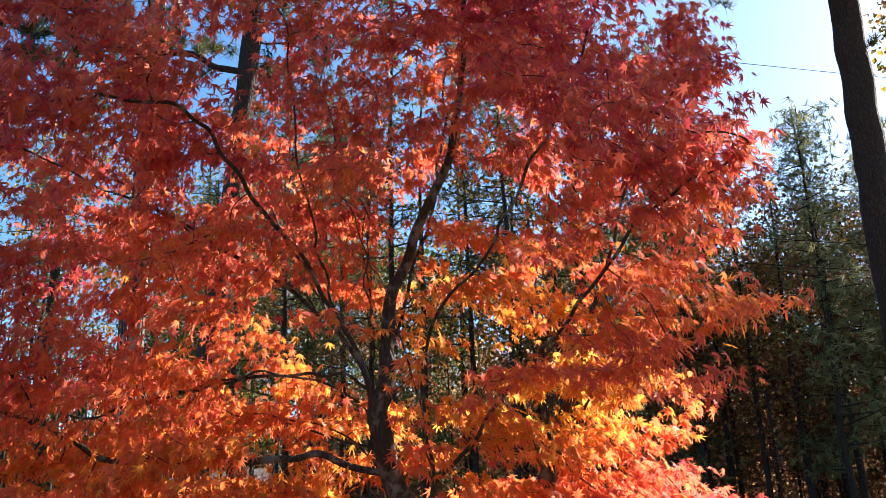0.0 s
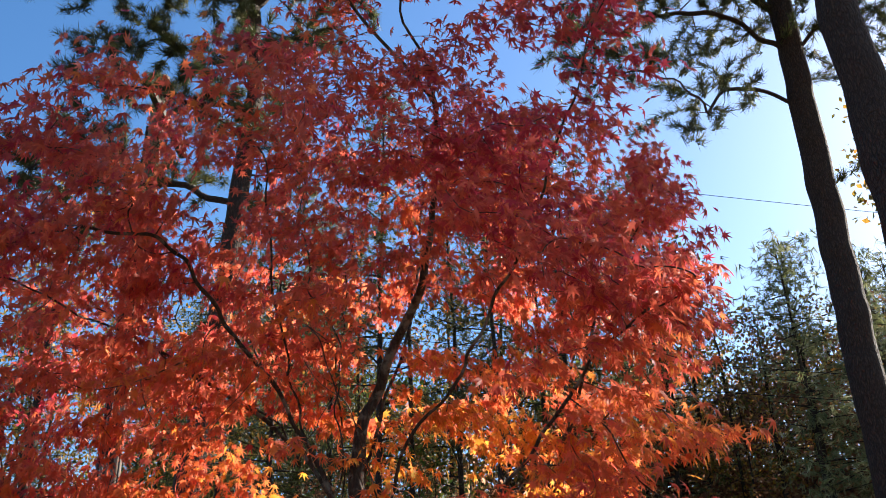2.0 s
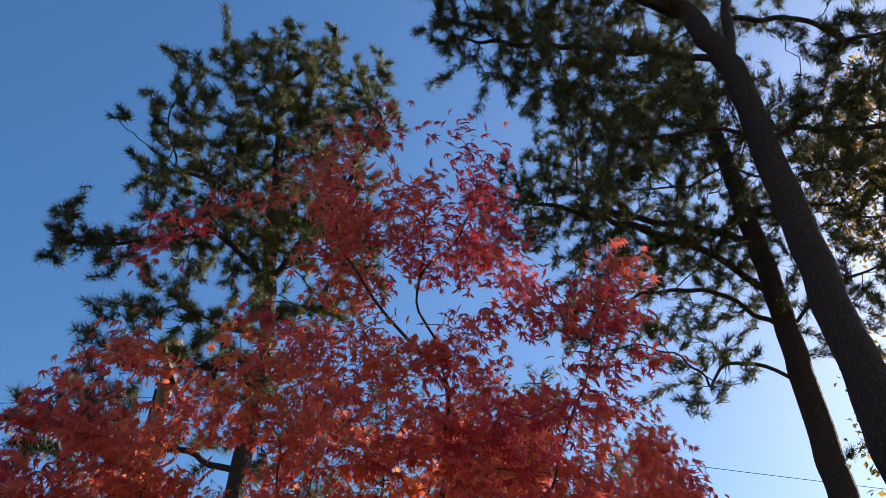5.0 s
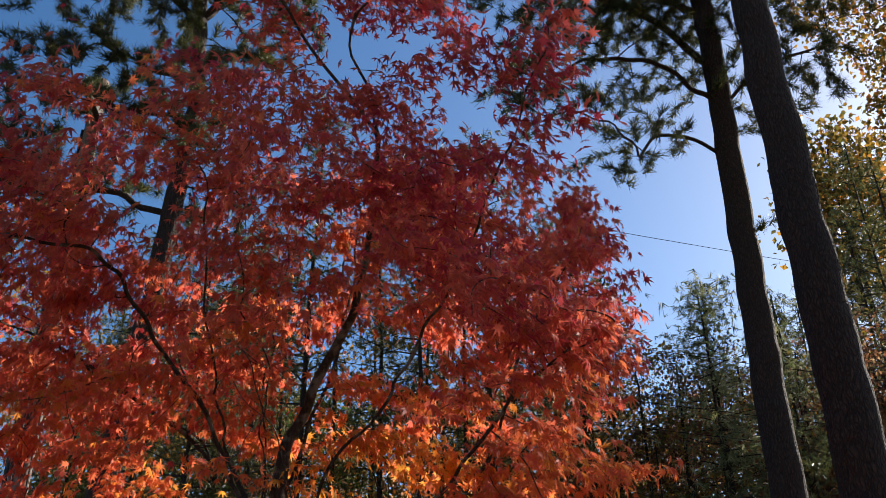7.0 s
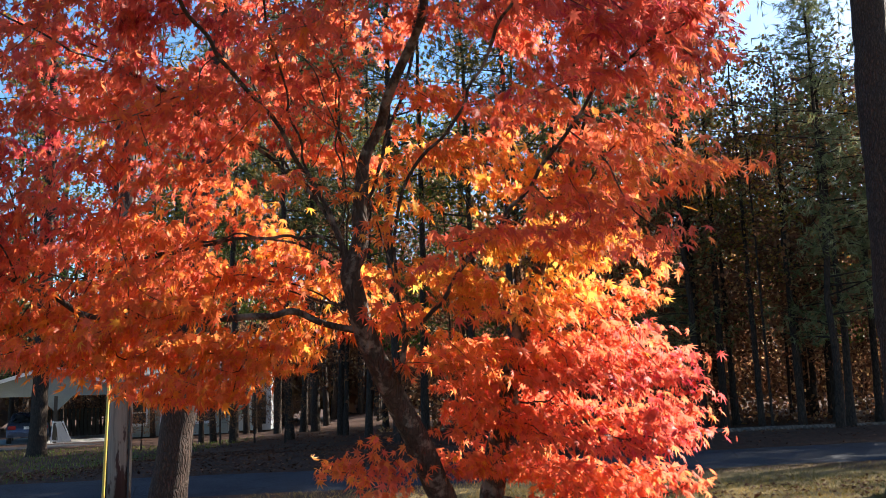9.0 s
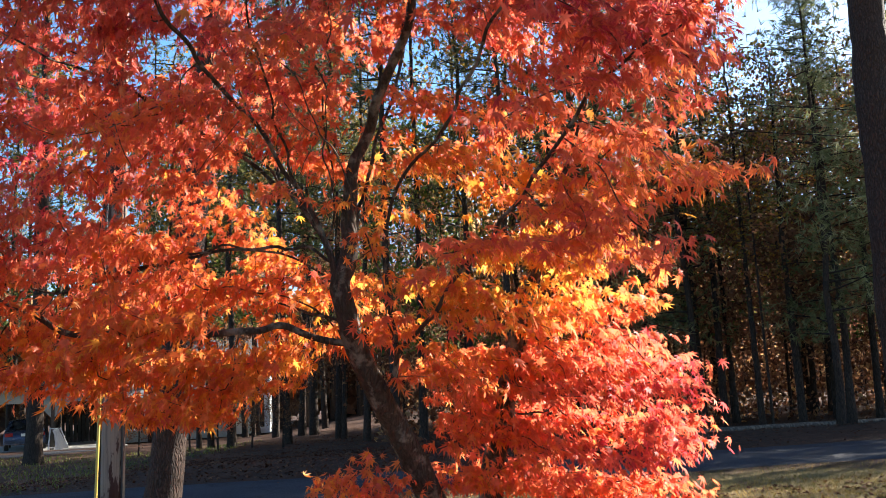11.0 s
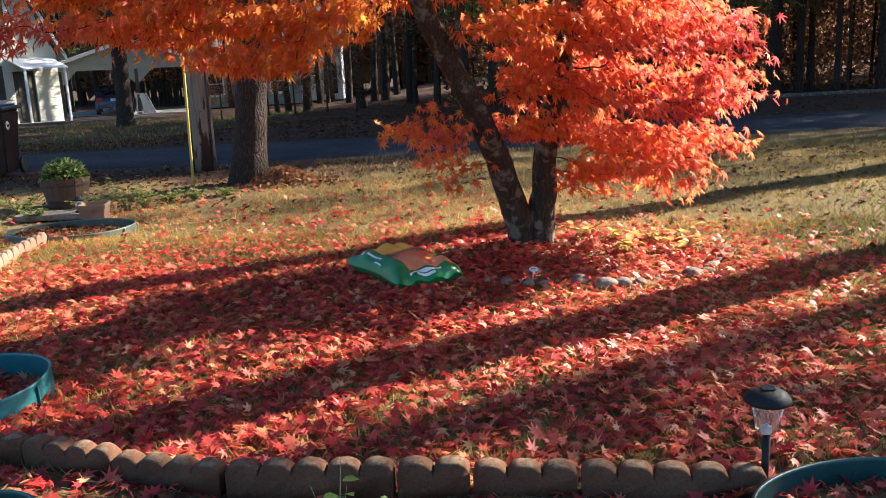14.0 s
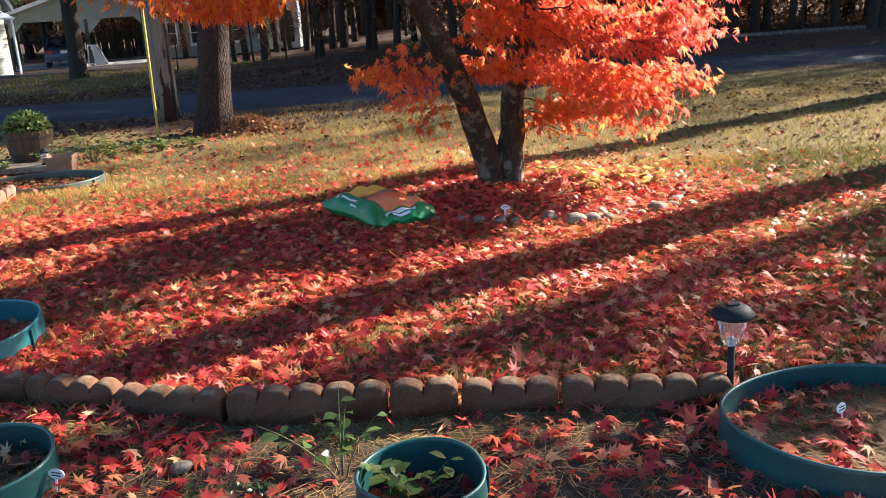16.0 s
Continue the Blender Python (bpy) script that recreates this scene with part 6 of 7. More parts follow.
# ---- bag of soil ----
def soil_bag():
    bag = thing("soil_bag", "green plastic bag of garden soil printed with flowers", "bag", (-0.72, 6.87, 0.0), -55.0)
    L, W, H = 0.78, 0.47, 0.21
    nu, nv = 40, 28
    r_ = np.random.default_rng(5)

    def top(u, v, side):
        """u, v in -1..1; side 1 above, -1 below."""
        body = (1 - abs(u) ** 5) * (1 - abs(v) ** 4)
        puff = max(body, 0) ** 0.55
        wr = 0.006 * math.sin(9 * v + 4 * u * u) * (abs(u) ** 2) + 0.005 * math.sin(7 * u + 3 * v) + 0.004 * math.sin(15 * u * v + 2)
        z = 0.07 + side * (H / 2) * puff * (1.0 if side > 0 else 0.8) + wr * puff * (side > 0) * 2.2
        pinch = 1 - 0.07 * (1 - abs(u)) * abs(v) ** 3
        x, y = u * L / 2 * (1.0 + 0.03 * math.sin(5 * v)), v * W / 2 * pinch * (1 - 0.04 * math.cos(4 * u))
        if abs(u) > 0.93:
            z += 0.012 * math.sin(11 * v)
        return x, y, max(z, 0.008)

    def sheet(u0, u1, v0, v1, nu_, nv_, side, lift):
        vs = [top(u0 + (u1 - u0) * a / nu_, v0 + (v1 - v0) * b / nv_, side) for a in range(nu_ + 1) for b in range(nv_ + 1)]
        vs = np.array(vs) + np.array([0, 0, lift])
        a, b = np.meshgrid(np.arange(nu_), np.arange(nv_), indexing="ij")
        k = nv_ + 1
        q = np.stack([a * k + b, (a + 1) * k + b, (a + 1) * k + b + 1, a * k + b + 1], -1).reshape(-1, 4)
        return vs, q if side > 0 else q[:, ::-1]

    green = plain("green_film", (0.006, 0.15, 0.04), (0.012, 0.22, 0.06), 6, 90, 0.36, spec=0.3, bump=0.1)
    body = mesh_part("body", fast_mesh("body", *joined([sheet(-1, 1, -1, 1, nu, nv, 1, 0), sheet(-1, 1, -1, 1, nu, nv, -1, 0)]), None, True), green, bag)
    k = Mat("printed_flowers", 0.36, 0, 0.3)
    sep = k.n.new("ShaderNodeSeparateXYZ")
    k.link(k.co, sep.inputs[0])
    warp = k.math("ADD", sep.outputs["X"], k.math("MULTIPLY", k.math("SUBTRACT", k.noise(9, 3), 0.5), 0.10))
    c = k.ramp(k.math("ADD", k.math("MULTIPLY", warp, 1.7), 0.5), [(0.10, (0.72, 0.45, 0.03)), (0.40, (0.74, 0.42, 0.03)), (0.46, (0.05, 0.035, 0.03)), (0.58, (0.10, 0.05, 0.03)), (0.64, (0.62, 0.10, 0.03)), (0.85, (0.70, 0.22, 0.08))])
    c = k.mix(k.ramp(k.voronoi(26), [(0.2, (0.55, 0.55, 0.55)), (0.45, (0, 0, 0))]), c, (0.70, 0.20, 0.05))
    k.color(c)
    mesh_part("print", fast_mesh("print", *sheet(-0.80, 0.86, -0.55, 0.86, 30, 20, 1, 0.0025), None, True), k.m, bag, "yellow and orange flower picture")
    white = plain("white_print", (0.7, 0.72, 0.7), (0.78, 0.78, 0.76), 8, 60, 0.3)
    for u0, u1, v0, v1 in ((-0.45, 0.02, -0.80, -0.73), (-0.62, -0.54, -0.82, -0.72), (-0.1, 0.12, -0.92, -0.89)):
        mesh_part("lettering_bar", fast_mesh("lettering_bar", *sheet(u0, u1, v0, v1, 12, 3, 1, 0.003), None, True), white, bag)
    for v0, v1, u0, u1 in ((-0.6, 0.3, 0.90, 0.94), (-0.4, 0.1, 0.955, 0.98)):
        mesh_part("lettering_bar", fast_mesh("lettering_bar", *sheet(u0, u1, v0, v1, 3, 12, 1, 0.003), None, True), white, bag)


soil_bag()


# ---- border stones ----
def stone(at, size, seed, label):
    bm = bmesh.new()
    bmesh.ops.create_icosphere(bm, subdivisions=3, radius=1.0)
    for v in bm.verts:
        d = noise.noise(v.co * 1.1 + Vector((seed * 7.3, 0, 0))) * 0.28 + noise.noise(v.co * 3.1 + Vector((0, seed * 3.1, 0))) * 0.07
        v.co *= 1 + d
        v.co = Vector((v.co.x * size[0], v.co.y * size[1], max(v.co.z, -0.6) * size[2]))
    ob = part("border_stone", bm, M_STONES[seed % 3], None, "", True)
    ob.matrix_basis = pose(at[0], at[1], size[2] * 0.55, 0, 0, seed * 41 % 70 - 20)
    tagged(ob, label, "stone", "stones edging the tree bed")


def stone_mat(name, a, b):
    k = Mat(name, 0.85)
    c = k.mix(k.ramp(k.noise(7, 6), [(0.38, (0, 0, 0)), (0.62, (1, 1, 1))]), a, b)
    c = k.mix(k.ramp(k.noise(70, 4), [(0.4, (0.5, 0.5, 0.5)), (0.55, (0, 0, 0))]), c, tuple(v * 0.5 for v in a))
    k.color(c).bump(k.noise(40, 5), 0.5, 0.01)
    return k.m


M_STONES = [stone_mat("grey_stone", (0.17, 0.125, 0.09), (0.29, 0.23, 0.17)), stone_mat("tan_stone", (0.19, 0.14, 0.10), (0.30, 0.235, 0.18)), stone_mat("rusty_stone", (0.14, 0.085, 0.06), (0.24, 0.16, 0.115))]
row = [(-0.33, 6.70, 0.06), (-0.16, 6.68, 0.05), (-0.04, 6.66, 0.055), (0.10, 6.61, 0.05), (0.20, 6.60, 0.045), (0.42, 6.62, 0.075), (0.57, 6.51, 0.085), (0.685, 6.545, 0.07), (0.79, 6.54, 0.06), (0.90, 6.57, 0.05), (1.00, 6.60, 0.055), (1.13, 6.70, 0.085), (1.25, 6.80, 0.055), (1.30, 6.92, 0.06), (1.38, 7.05, 0.055), (1.45, 7.2, 0.05), (1.50, 7.34, 0.07)]
kinds = ["rounded grey field stone half sunk in leaves", "pale tan rounded stone", "rusty brown rough stone"]
for q, (x, y, s) in enumerate(row):
    stone((x, y), (s * 0.8, s * 0.62, s * 0.5), q, kinds[q % 3])
for q, (x, y, s) in enumerate([(-1.05, 3.63, 0.035), (-0.95, 3.62, 0.016), (0.33, 3.80, 0.022), (-0.66, 3.62, 0.018), (-1.2, 3.75, 0.02), (0.02, 3.38, 0.016)]):
    stone((x, y), (s, s * 0.7, s * 0.6), q + 30, "small pale pebble on the garden bed")


# ---- plant tags ----
def plant_tag(at, lean, turn):
    t = thing("plant_tag", "white plastic plant marker pushed into the soil", "plant tag", (*at, 0.0), turn, "plant markers")
    t.scale = (0.85, 0.85, 0.72)
    bm = bmesh.new()
    box(bm, 0, 0, 0.03, 0.010, 0.003, 0.12, bevel=0.001)
    s = part("stake", bm, M_TAG, t)
    s.matrix_basis = pose(0, 0, 0, lean, 4, 0)
    bm = bmesh.new()
    ring = [(0.034 * math.cos(2 * math.pi * q / 18), 0.023 * math.sin(2 * math.pi * q / 18) + 0.105) for q in range(18)]
    f, b = [bm.verts.new((x, -0.002, z)) for x, z in ring], [bm.verts.new((x, 0.002, z)) for x, z in ring]
    bm.faces.new(f)
    bm.faces.new(b[::-1])
    for q in range(18):
        bm.faces.new((f[q], b[q], b[(q + 1) % 18], f[(q + 1) % 18]))
    bmesh.ops.recalc_face_normals(bm, faces=bm.faces)
    h = part("head", bm, M_TAG, t)
    h.matrix_basis = pose(0, 0, 0, lean, 4, 0)
    for z in (0.112, 0.099):
        bm = bmesh.new()
        box(bm, 0, -0.003, z, 0.04, 0.0015, 0.004)
        part("lettering_bar", bm, M_BLACK, h)


M_TAG = plain("white_tag_plastic", (0.72, 0.70, 0.68), (0.78, 0.76, 0.74), 10, 80, 0.45)
for at, lean, turn in (((-1.405, 3.50), -8, -12), ((1.10, 3.72), -10, 40), ((0.13, 6.71), -6, 0), ((-2.38, 4.62), -12, 20)):
    plant_tag(at, lean, turn)


# ---- rose and small weeds ----
def sprig(name, label, cat, at, stems, seed, leaf_size, material, high, bushy=7, group=""):
    """A small plant: bent stems with oval leaves set alternately."""
    r_ = np.random.default_rng(seed)
    pl = thing(name, label, cat, (*at, 0.0), 0, group)
    bits, hues, lines = [], [], []
    for _ in range(stems):
        a, lean = r_.uniform(0, 2 * math.pi), r_.uniform(0.15, 0.55)
        long = high * r_.uniform(0.7, 1.1)
        u = np.linspace(0, 1, 9)[:, None]
        p = np.array([0.015 * math.cos(a), 0.015 * math.sin(a), -0.02]) + u * np.array([math.cos(a) * lean, math.sin(a) * lean, 1.0]) * long + u ** 2 * np.array([math.cos(a), math.sin(a), -0.5]) * long * 0.25
        lines.append((p, 0.0028 * (1.2 - u[:, 0])))
        for q in range(bushy):
            s = r_.uniform(0.35, 1.0)
            c = p[int(s * 8)]
            b = r_.uniform(0, 2 * math.pi)
            lead = np.array([[math.cos(b), math.sin(b), r_.uniform(-0.2, 0.5)]])
            fr = frames_from(lead, np.array([[0.1, 0.1, 1.0]]) + r_.normal(size=(1, 3)) * 0.3)
            size = leaf_size * r_.uniform(0.7, 1.2, 1)
            v, f = scatter(*oval_leaf(0.75, 0.12), np.array([c]) + lead * size * 0.6, fr, size)
            bits.append((v, f))
            hues.append(np.full(len(v), r_.uniform(0, 0.8)))
    mesh_part("stem", twig_mesh("stem", lines, 5), M_STEM, pl)["kind"] = "stuff"
    mesh_part("foliage", fast_mesh("foliage", *joined(bits), np.concatenate(hues)), material, pl)["kind"] = "stuff"
    return pl


M_WEED = leaf_mat("weed_leaf", [(0.0, (0.08, 0.13, 0.03)), (0.6, (0.20, 0.24, 0.06)), (1.0, (0.42, 0.36, 0.14))], 0.4)
M_STEM = plain("green_stem", (0.10, 0.12, 0.04), (0.16, 0.13, 0.06), 20, 90, 0.6)
M_ROSE = leaf_mat("rose_leaf", [(0.0, (0.025, 0.06, 0.02)), (0.6, (0.05, 0.11, 0.03)), (1.0, (0.16, 0.20, 0.06))], 0.3, 0.3, spec=0.6)
sprig("rose_bush", "young rose with glossy green leaves", "shrub", (-0.27, 3.42), 6, 1, 0.055, M_ROSE, 0.21, 7)
sprig("rose_bush", "spindly rose shoot beside the plastic ring", "shrub", (-0.52, 3.58), 5, 2, 0.055, M_ROSE, 0.30, 9)
for q, (x, y) in enumerate([(-0.85, 3.5), (-0.75, 3.45), (-0.95, 3.46)]):
    sprig("weed", "low dark green weed on the bed", "weed", (x, y), 7, 60 + q, 0.02, M_ROSE, 0.06, 6, "bed weeds")
for q, (x, y, h) in enumerate([(-4.05, 10.03, 0.35), (-4.25, 9.97, 0.2), (-3.9, 10.1, 0.2), (-3.7, 10.3, 0.16), (-3.5, 10.5, 0.14), (-5.1, 9.8, 0.22), (-4.8, 9.5, 0.15), (-4.45, 9.9, 0.2), (-3.2, 10.7, 0.12)]):
    sprig("weed", "ragged pale green weed at the bed's edge", "weed", (x, y), 16, 80 + q, 0.045, M_WEED, h * 1.2, 9, "border weeds")
yellowing = leaf_mat("hosta_leaf", [(0.0, (0.45, 0.27, 0.08)), (0.6, (0.62, 0.47, 0.13)), (1.0, (0.70, 0.60, 0.22))], 0.45, 0.5)
for q, (x, y) in enumerate([(0.72, 7.80), (1.0, 7.72), (1.28, 7.78), (0.86, 7.45), (1.2, 7.40), (0.6, 8.0)]):
    sprig("hosta", "withered yellow hosta under the maple", "plant", (x, y), 6, 110 + q, 0.085, yellowing, 0.15, 3, "withered hostas")


# ---- planter, block, lantern ----
def planter():
    p = thing("barrel_planter", "wooden half-barrel planter with metal hoops", "planter", (-4.90, 10.4, 0.0))
    p.scale = (0.97, 0.97, 0.86)
    wood = plain("barrel_oak", (0.075, 0.042, 0.028), (0.14, 0.08, 0.052), 6, 50, 0.8)
    hoop = plain("rusty_hoop", (0.06, 0.05, 0.045), (0.11, 0.08, 0.06), 10, 60, 0.6, 0.6)
    for k in range(18):
        bm = bmesh.new()
        rows = []
        for r0, z in ((0.205, 0.0), (0.245, 0.2), (0.268, 0.37)):
            rows.append([bm.verts.new((r_ * math.sin(a), r_ * math.cos(a), z)) for a, r_ in ((-0.165, r0), (0.165, r0), (0.165, r0 - 0.022), (-0.165, r0 - 0.022))])
        for a, b in zip(rows, rows[1:]):
            for q in range(4):
                bm.faces.new((a[q], a[(q + 1) % 4], b[(q + 1) % 4], b[q]))
        bm.faces.new(rows[0][::-1])
        bm.faces.new(rows[-1])
        bmesh.ops.recalc_face_normals(bm, faces=bm.faces)
        part("stave", bm, wood, p).matrix_basis = pose(0, 0, 0, 0, 0, k * 20)
    for z, r0 in ((0.07, 0.225), (0.27, 0.262)):
        part("hoop", lathe([(r0 - 0.01, z), (r0, z), (r0 + 0.004, z + 0.03), (r0 - 0.006, z + 0.03)], 36), hoop, p)
    part("soil", lathe([(0.02, 0.30), (0.24, 0.31), (0.02, 0.33)], 24), plain("potting_soil", (0.03, 0.022, 0.016), (0.06, 0.045, 0.03), 12, 80, 0.95), p)
    r_ = np.random.default_rng(8)
    n = 1500
    d = r_.normal(size=(n, 3))
    d /= np.linalg.norm(d, axis=1)[:, None]
    d[:, 2] = np.abs(d[:, 2])
    place = d * np.array([0.235, 0.23, 0.22]) * (r_.uniform(0.6, 1.12, (n, 1))) + np.array([0, 0, 0.29])
    v, f = scatter(*oval_leaf(0.6), place, frames_from(d + r_.normal(size=(n, 3)) * 0.5, r_.normal(size=(n, 3)) + np.array([0, 0, 1.0])), r_.uniform(0.035, 0.07, n))
    mum = thing("chrysanthemum", "bushy pale green chrysanthemum growing in the barrel", "plant", (-4.90, 10.4, 0.0))
    pale = leaf_mat("mum_leaf", [(0.0, (0.05, 0.10, 0.025)), (0.6, (0.17, 0.25, 0.07)), (1.0, (0.42, 0.46, 0.18))], 0.45)
    mesh_part("foliage", fast_mesh("foliage", v, f, np.repeat(r_.uniform(0, 1, n), 7)), pale, mum)["kind"] = "stuff"
    mesh_part("stem", twig_mesh("stems", [(np.array([[0, 0, 0.25], q * 0.5 + np.array([0, 0, 0.13]), q]), np.array([0.006, 0.005, 0.003])) for q in place[:40]], 4), M_STEM, mum)["kind"] = "stuff"


planter()
bm = bmesh.new()
box(bm, 0, 0, 0.03, 0.75, 0.30, 0.06, bevel=0.012)
slab_ob = part("stone_slab", bm, M_STONES[0])
slab_ob.matrix_basis = pose(-4.62, 9.62, 0.0, 0, 0, 8)
tagged(slab_ob, "flat grey paving slab by the planter", "slab")
pot = thing("flower_pot", "square terracotta pot with a notched rim", "pot", (-4.02, 9.25, 0.0), 12)
bm = bmesh.new()
rings = [[bm.verts.new((sx * a, sy * a, z)) for sx, sy in ((-1, -1), (1, -1), (1, 1), (-1, 1))] for a, z in ((0.10, 0.0), (0.118, 0.16), (0.128, 0.16), (0.13, 0.20), (0.112, 0.20), (0.10, 0.15))]
for lo, hi in zip(rings, rings[1:]):
    for q in range(4):
        bm.faces.new((lo[q], lo[(q + 1) % 4], hi[(q + 1) % 4], hi[q]))
bm.faces.new(rings[0][::-1])
bm.faces.new(rings[-1])
bmesh.ops.bevel(bm, geom=list(bm.edges), offset=0.006, segments=2, affect="EDGES")
part("pot_body", bm, M_TERRA, pot)
sprig("trailing_plant", "dry green plant drooping from the terracotta pot", "plant", (-4.02, 9.25), 6, 140, 0.03, M_WEED, 0.26, 5)
lan = thing("garden_lantern", "small glass lantern on the slab", "lamp", (-4.35, 9.6, 0.06))
part("base", lathe([(0.045, 0.0), (0.05, 0.012), (0.03, 0.02)], 16), M_BLACK, lan)
kg = Mat("lantern_glass", 0.1, 0, 0.5)
kg.color((0.8, 0.82, 0.82)).p.inputs["Transmission Weight"].default_value = 0.85
part("glass", lathe([(0.032, 0.02), (0.045, 0.06), (0.036, 0.12)], 16), kg.m, lan, "", True)
part("cap", lathe([(0.05, 0.12), (0.055, 0.128), (0.02, 0.16), (0.0001, 0.165)], 16), M_BLACK, lan)


# ---- rubbish cart ----
def wheeled_cart():
    c = thing("wheeled_bin", "dark brown wheeled rubbish bin at the roadside", "bin", (-7.52, 13.35, 0.0), 12)
    brown = plain("brown_plastic", (0.02, 0.009, 0.008), (0.03, 0.014, 0.012), 4, 70, 0.5)
    navy = plain("dark_blue_lid", (0.03, 0.035, 0.06), (0.045, 0.05, 0.08), 4, 70, 0.45)
    bm = bmesh.new()
    lv = [(-0.24, -0.26, 0.05), (0.24, -0.26, 0.05), (0.24, 0.24, 0.05), (-0.24, 0.24, 0.05)]
    hv = [(-0.31, -0.36, 0.95), (0.31, -0.36, 0.95), (0.31, 0.36, 0.95), (-0.31, 0.36, 0.95)]
    a, b = [bm.verts.new(v) for v in lv], [bm.verts.new(v) for v in hv]
    bm.faces.new(a[::-1])
    bm.faces.new(b)
    for q in range(4):
        bm.faces.new((a[q], a[(q + 1) % 4], b[(q + 1) % 4], b[q]))
    bmesh.ops.bevel(bm, geom=list(bm.edges), offset=0.03, segments=3, affect="EDGES")
    part("body", bm, brown, c)
    bm = bmesh.new()
    box(bm, 0, 0, 0.985, 0.70, 0.80, 0.05, bevel=0.02)
    box(bm, 0, 0.02, 1.02, 0.56, 0.62, 0.03, bevel=0.012)
    part("lid", bm, navy, c, "dark blue ribbed lid")
    for s in (-1, 1):
        w = part("wheel", lathe([(0.02, -0.03), (0.11, -0.03), (0.125, -0.015), (0.125, 0.015), (0.11, 0.03), (0.02, 0.03)], 20), M_BLACK, c)
        w.matrix_basis = pose(s * 0.29, 0.28, 0.125, 0, 90, 0)
    mesh_part("handle", tube_mesh("handle", [(-0.26, 0.36, 0.92), (-0.26, 0.44, 0.95), (0.26, 0.44, 0.95), (0.26, 0.36, 0.92)], [0.014] * 4, 8), M_BLACK, c)
    disc = part("emblem", lathe([(0.001, 0.0), (0.06, 0.0), (0.06, 0.004), (0.001, 0.004)], 24), M_TAG, c, "round white emblem")
    disc.matrix_basis = pose(0.302, -0.16, 0.74, 90, 0, 86)
    bm = bmesh.new()
    box(bm, 0, 0, 0.0055, 0.06, 0.03, 0.003)
    part("emblem_mark", bm, M_BLACK, disc)


wheeled_cart()


# ---- fallen log ----
def fallen_log():
    pts = np.array([(5.6, 21.8, 0.30), (7.0, 22.45, 0.33), (8.4, 23.0, 0.30), (9.9, 23.6, 0.30), (11.4, 24.25, 0.28), (13.5, 25.0, 0.26)])
    pts[:, 2] = ground_z(pts[:, 0], pts[:, 1]) + 0.07
    ob = mesh_part("fallen_log", tube_mesh("fallen_log", *smooth_line(pts, np.array([0.06, 0.08, 0.085, 0.08, 0.07, 0.055]), 2), 12, True, True), bark("grey_log_bark", (0.10, 0.072, 0.054), (0.22, 0.17, 0.13), 9, 0.01))
    tagged(ob, "long grey barkless log lying along the wood's edge", "log")


fallen_log()


# ---- grass, straw and fallen leaves ----
rl = np.random.default_rng(3)


def keep_where(n, lo, hi, weight):
    """About n points in a rectangle, thinned by a weight between 0 and 1."""
    p = rl.uniform(lo, hi, (n, 2))
    return p[rl.uniform(size=n) < weight(p[:, 0], p[:, 1])]


def in_road(x, y):
    return np.abs(y - road_y(x)) < 1.45


def blades(name, pts, tall, wide, material, label, lean=0.6):
    n = len(pts)
    z = ground_z(pts[:, 0], pts[:, 1])
    a = rl.uniform(0, 2 * np.pi, n)
    b = rl.uniform(0, 2 * np.pi, n)
    h = tall * rl.uniform(0.5, 1.3, n)
    base = np.column_stack([pts, z - 0.004])
    side = np.column_stack([np.cos(a), np.sin(a), np.zeros(n)]) * wide * rl.uniform(0.7, 1.3, n)[:, None] / 2
    tip = base + np.column_stack([np.cos(b) * h * lean, np.sin(b) * h * lean, h])
    v = np.stack([base - side, base + side, tip], 1).reshape(-1, 3)
    # right of x = 0.8 the lawn's shade is put into the grass colour
    hue = np.repeat(np.clip(0.45 + 0.28 * np.sin(pts[:, 0] * 1.1 + 0.5) * np.cos(pts[:, 1] * 0.8) + 0.2 * np.sin(pts[:, 0] * 2.9 + pts[:, 1]) * np.sin(pts[:, 1] * 4.3 - pts[:, 0] * 1.7) + rl.normal(size=n) * 0.2 + (0.18 + 0.2 * (pts[:, 0] < 0.6)) * smooth01(7.6, 8.8, pts[:, 1]) - 0.42 * smooth01(0.8, 2.8, pts[:, 0]), 0, 1), 3)
    return tagged(mesh_part(name, fast_mesh(name, v, np.arange(3 * n).reshape(-1, 3), hue), material), label, "grass", kind="stuff")


lawn_pts = np.concatenate([
    keep_where(120000, (-4.5, 4.05), (4.0, 8.5), lambda x, y: np.where(np.hypot(x - 0.4, (y - 7.6) * 1.2) < 1.25, 0.15, 0.8)),
    keep_where(150000, (-7, 8.0), (10, 15.8), lambda x, y: np.where((x < -2.8) & (y > 9.6 + 0.6 * np.sin(x * 3)), 0.08, 0.8) * np.where(y > 11.2 + 3 * np.clip((x + 2.5) / 4, 0, 1), 0.35, 1.0) * ~in_road(x, y))])
blades("grass", lawn_pts, 0.05, 0.0066, M_GRASS, "short dry yellow-green lawn grass", 0.8)
verge = keep_where(24000, (-16, 16.0), (8, 34), lambda x, y: np.where(in_road(x, y) | (x > -6.5) | (y < road_y(x) + 1.5), 0.0, 0.5))
blades("verge_grass", verge, 0.09, 0.02, M_GREENLEAF, "green verge grass before the carport", 0.6)


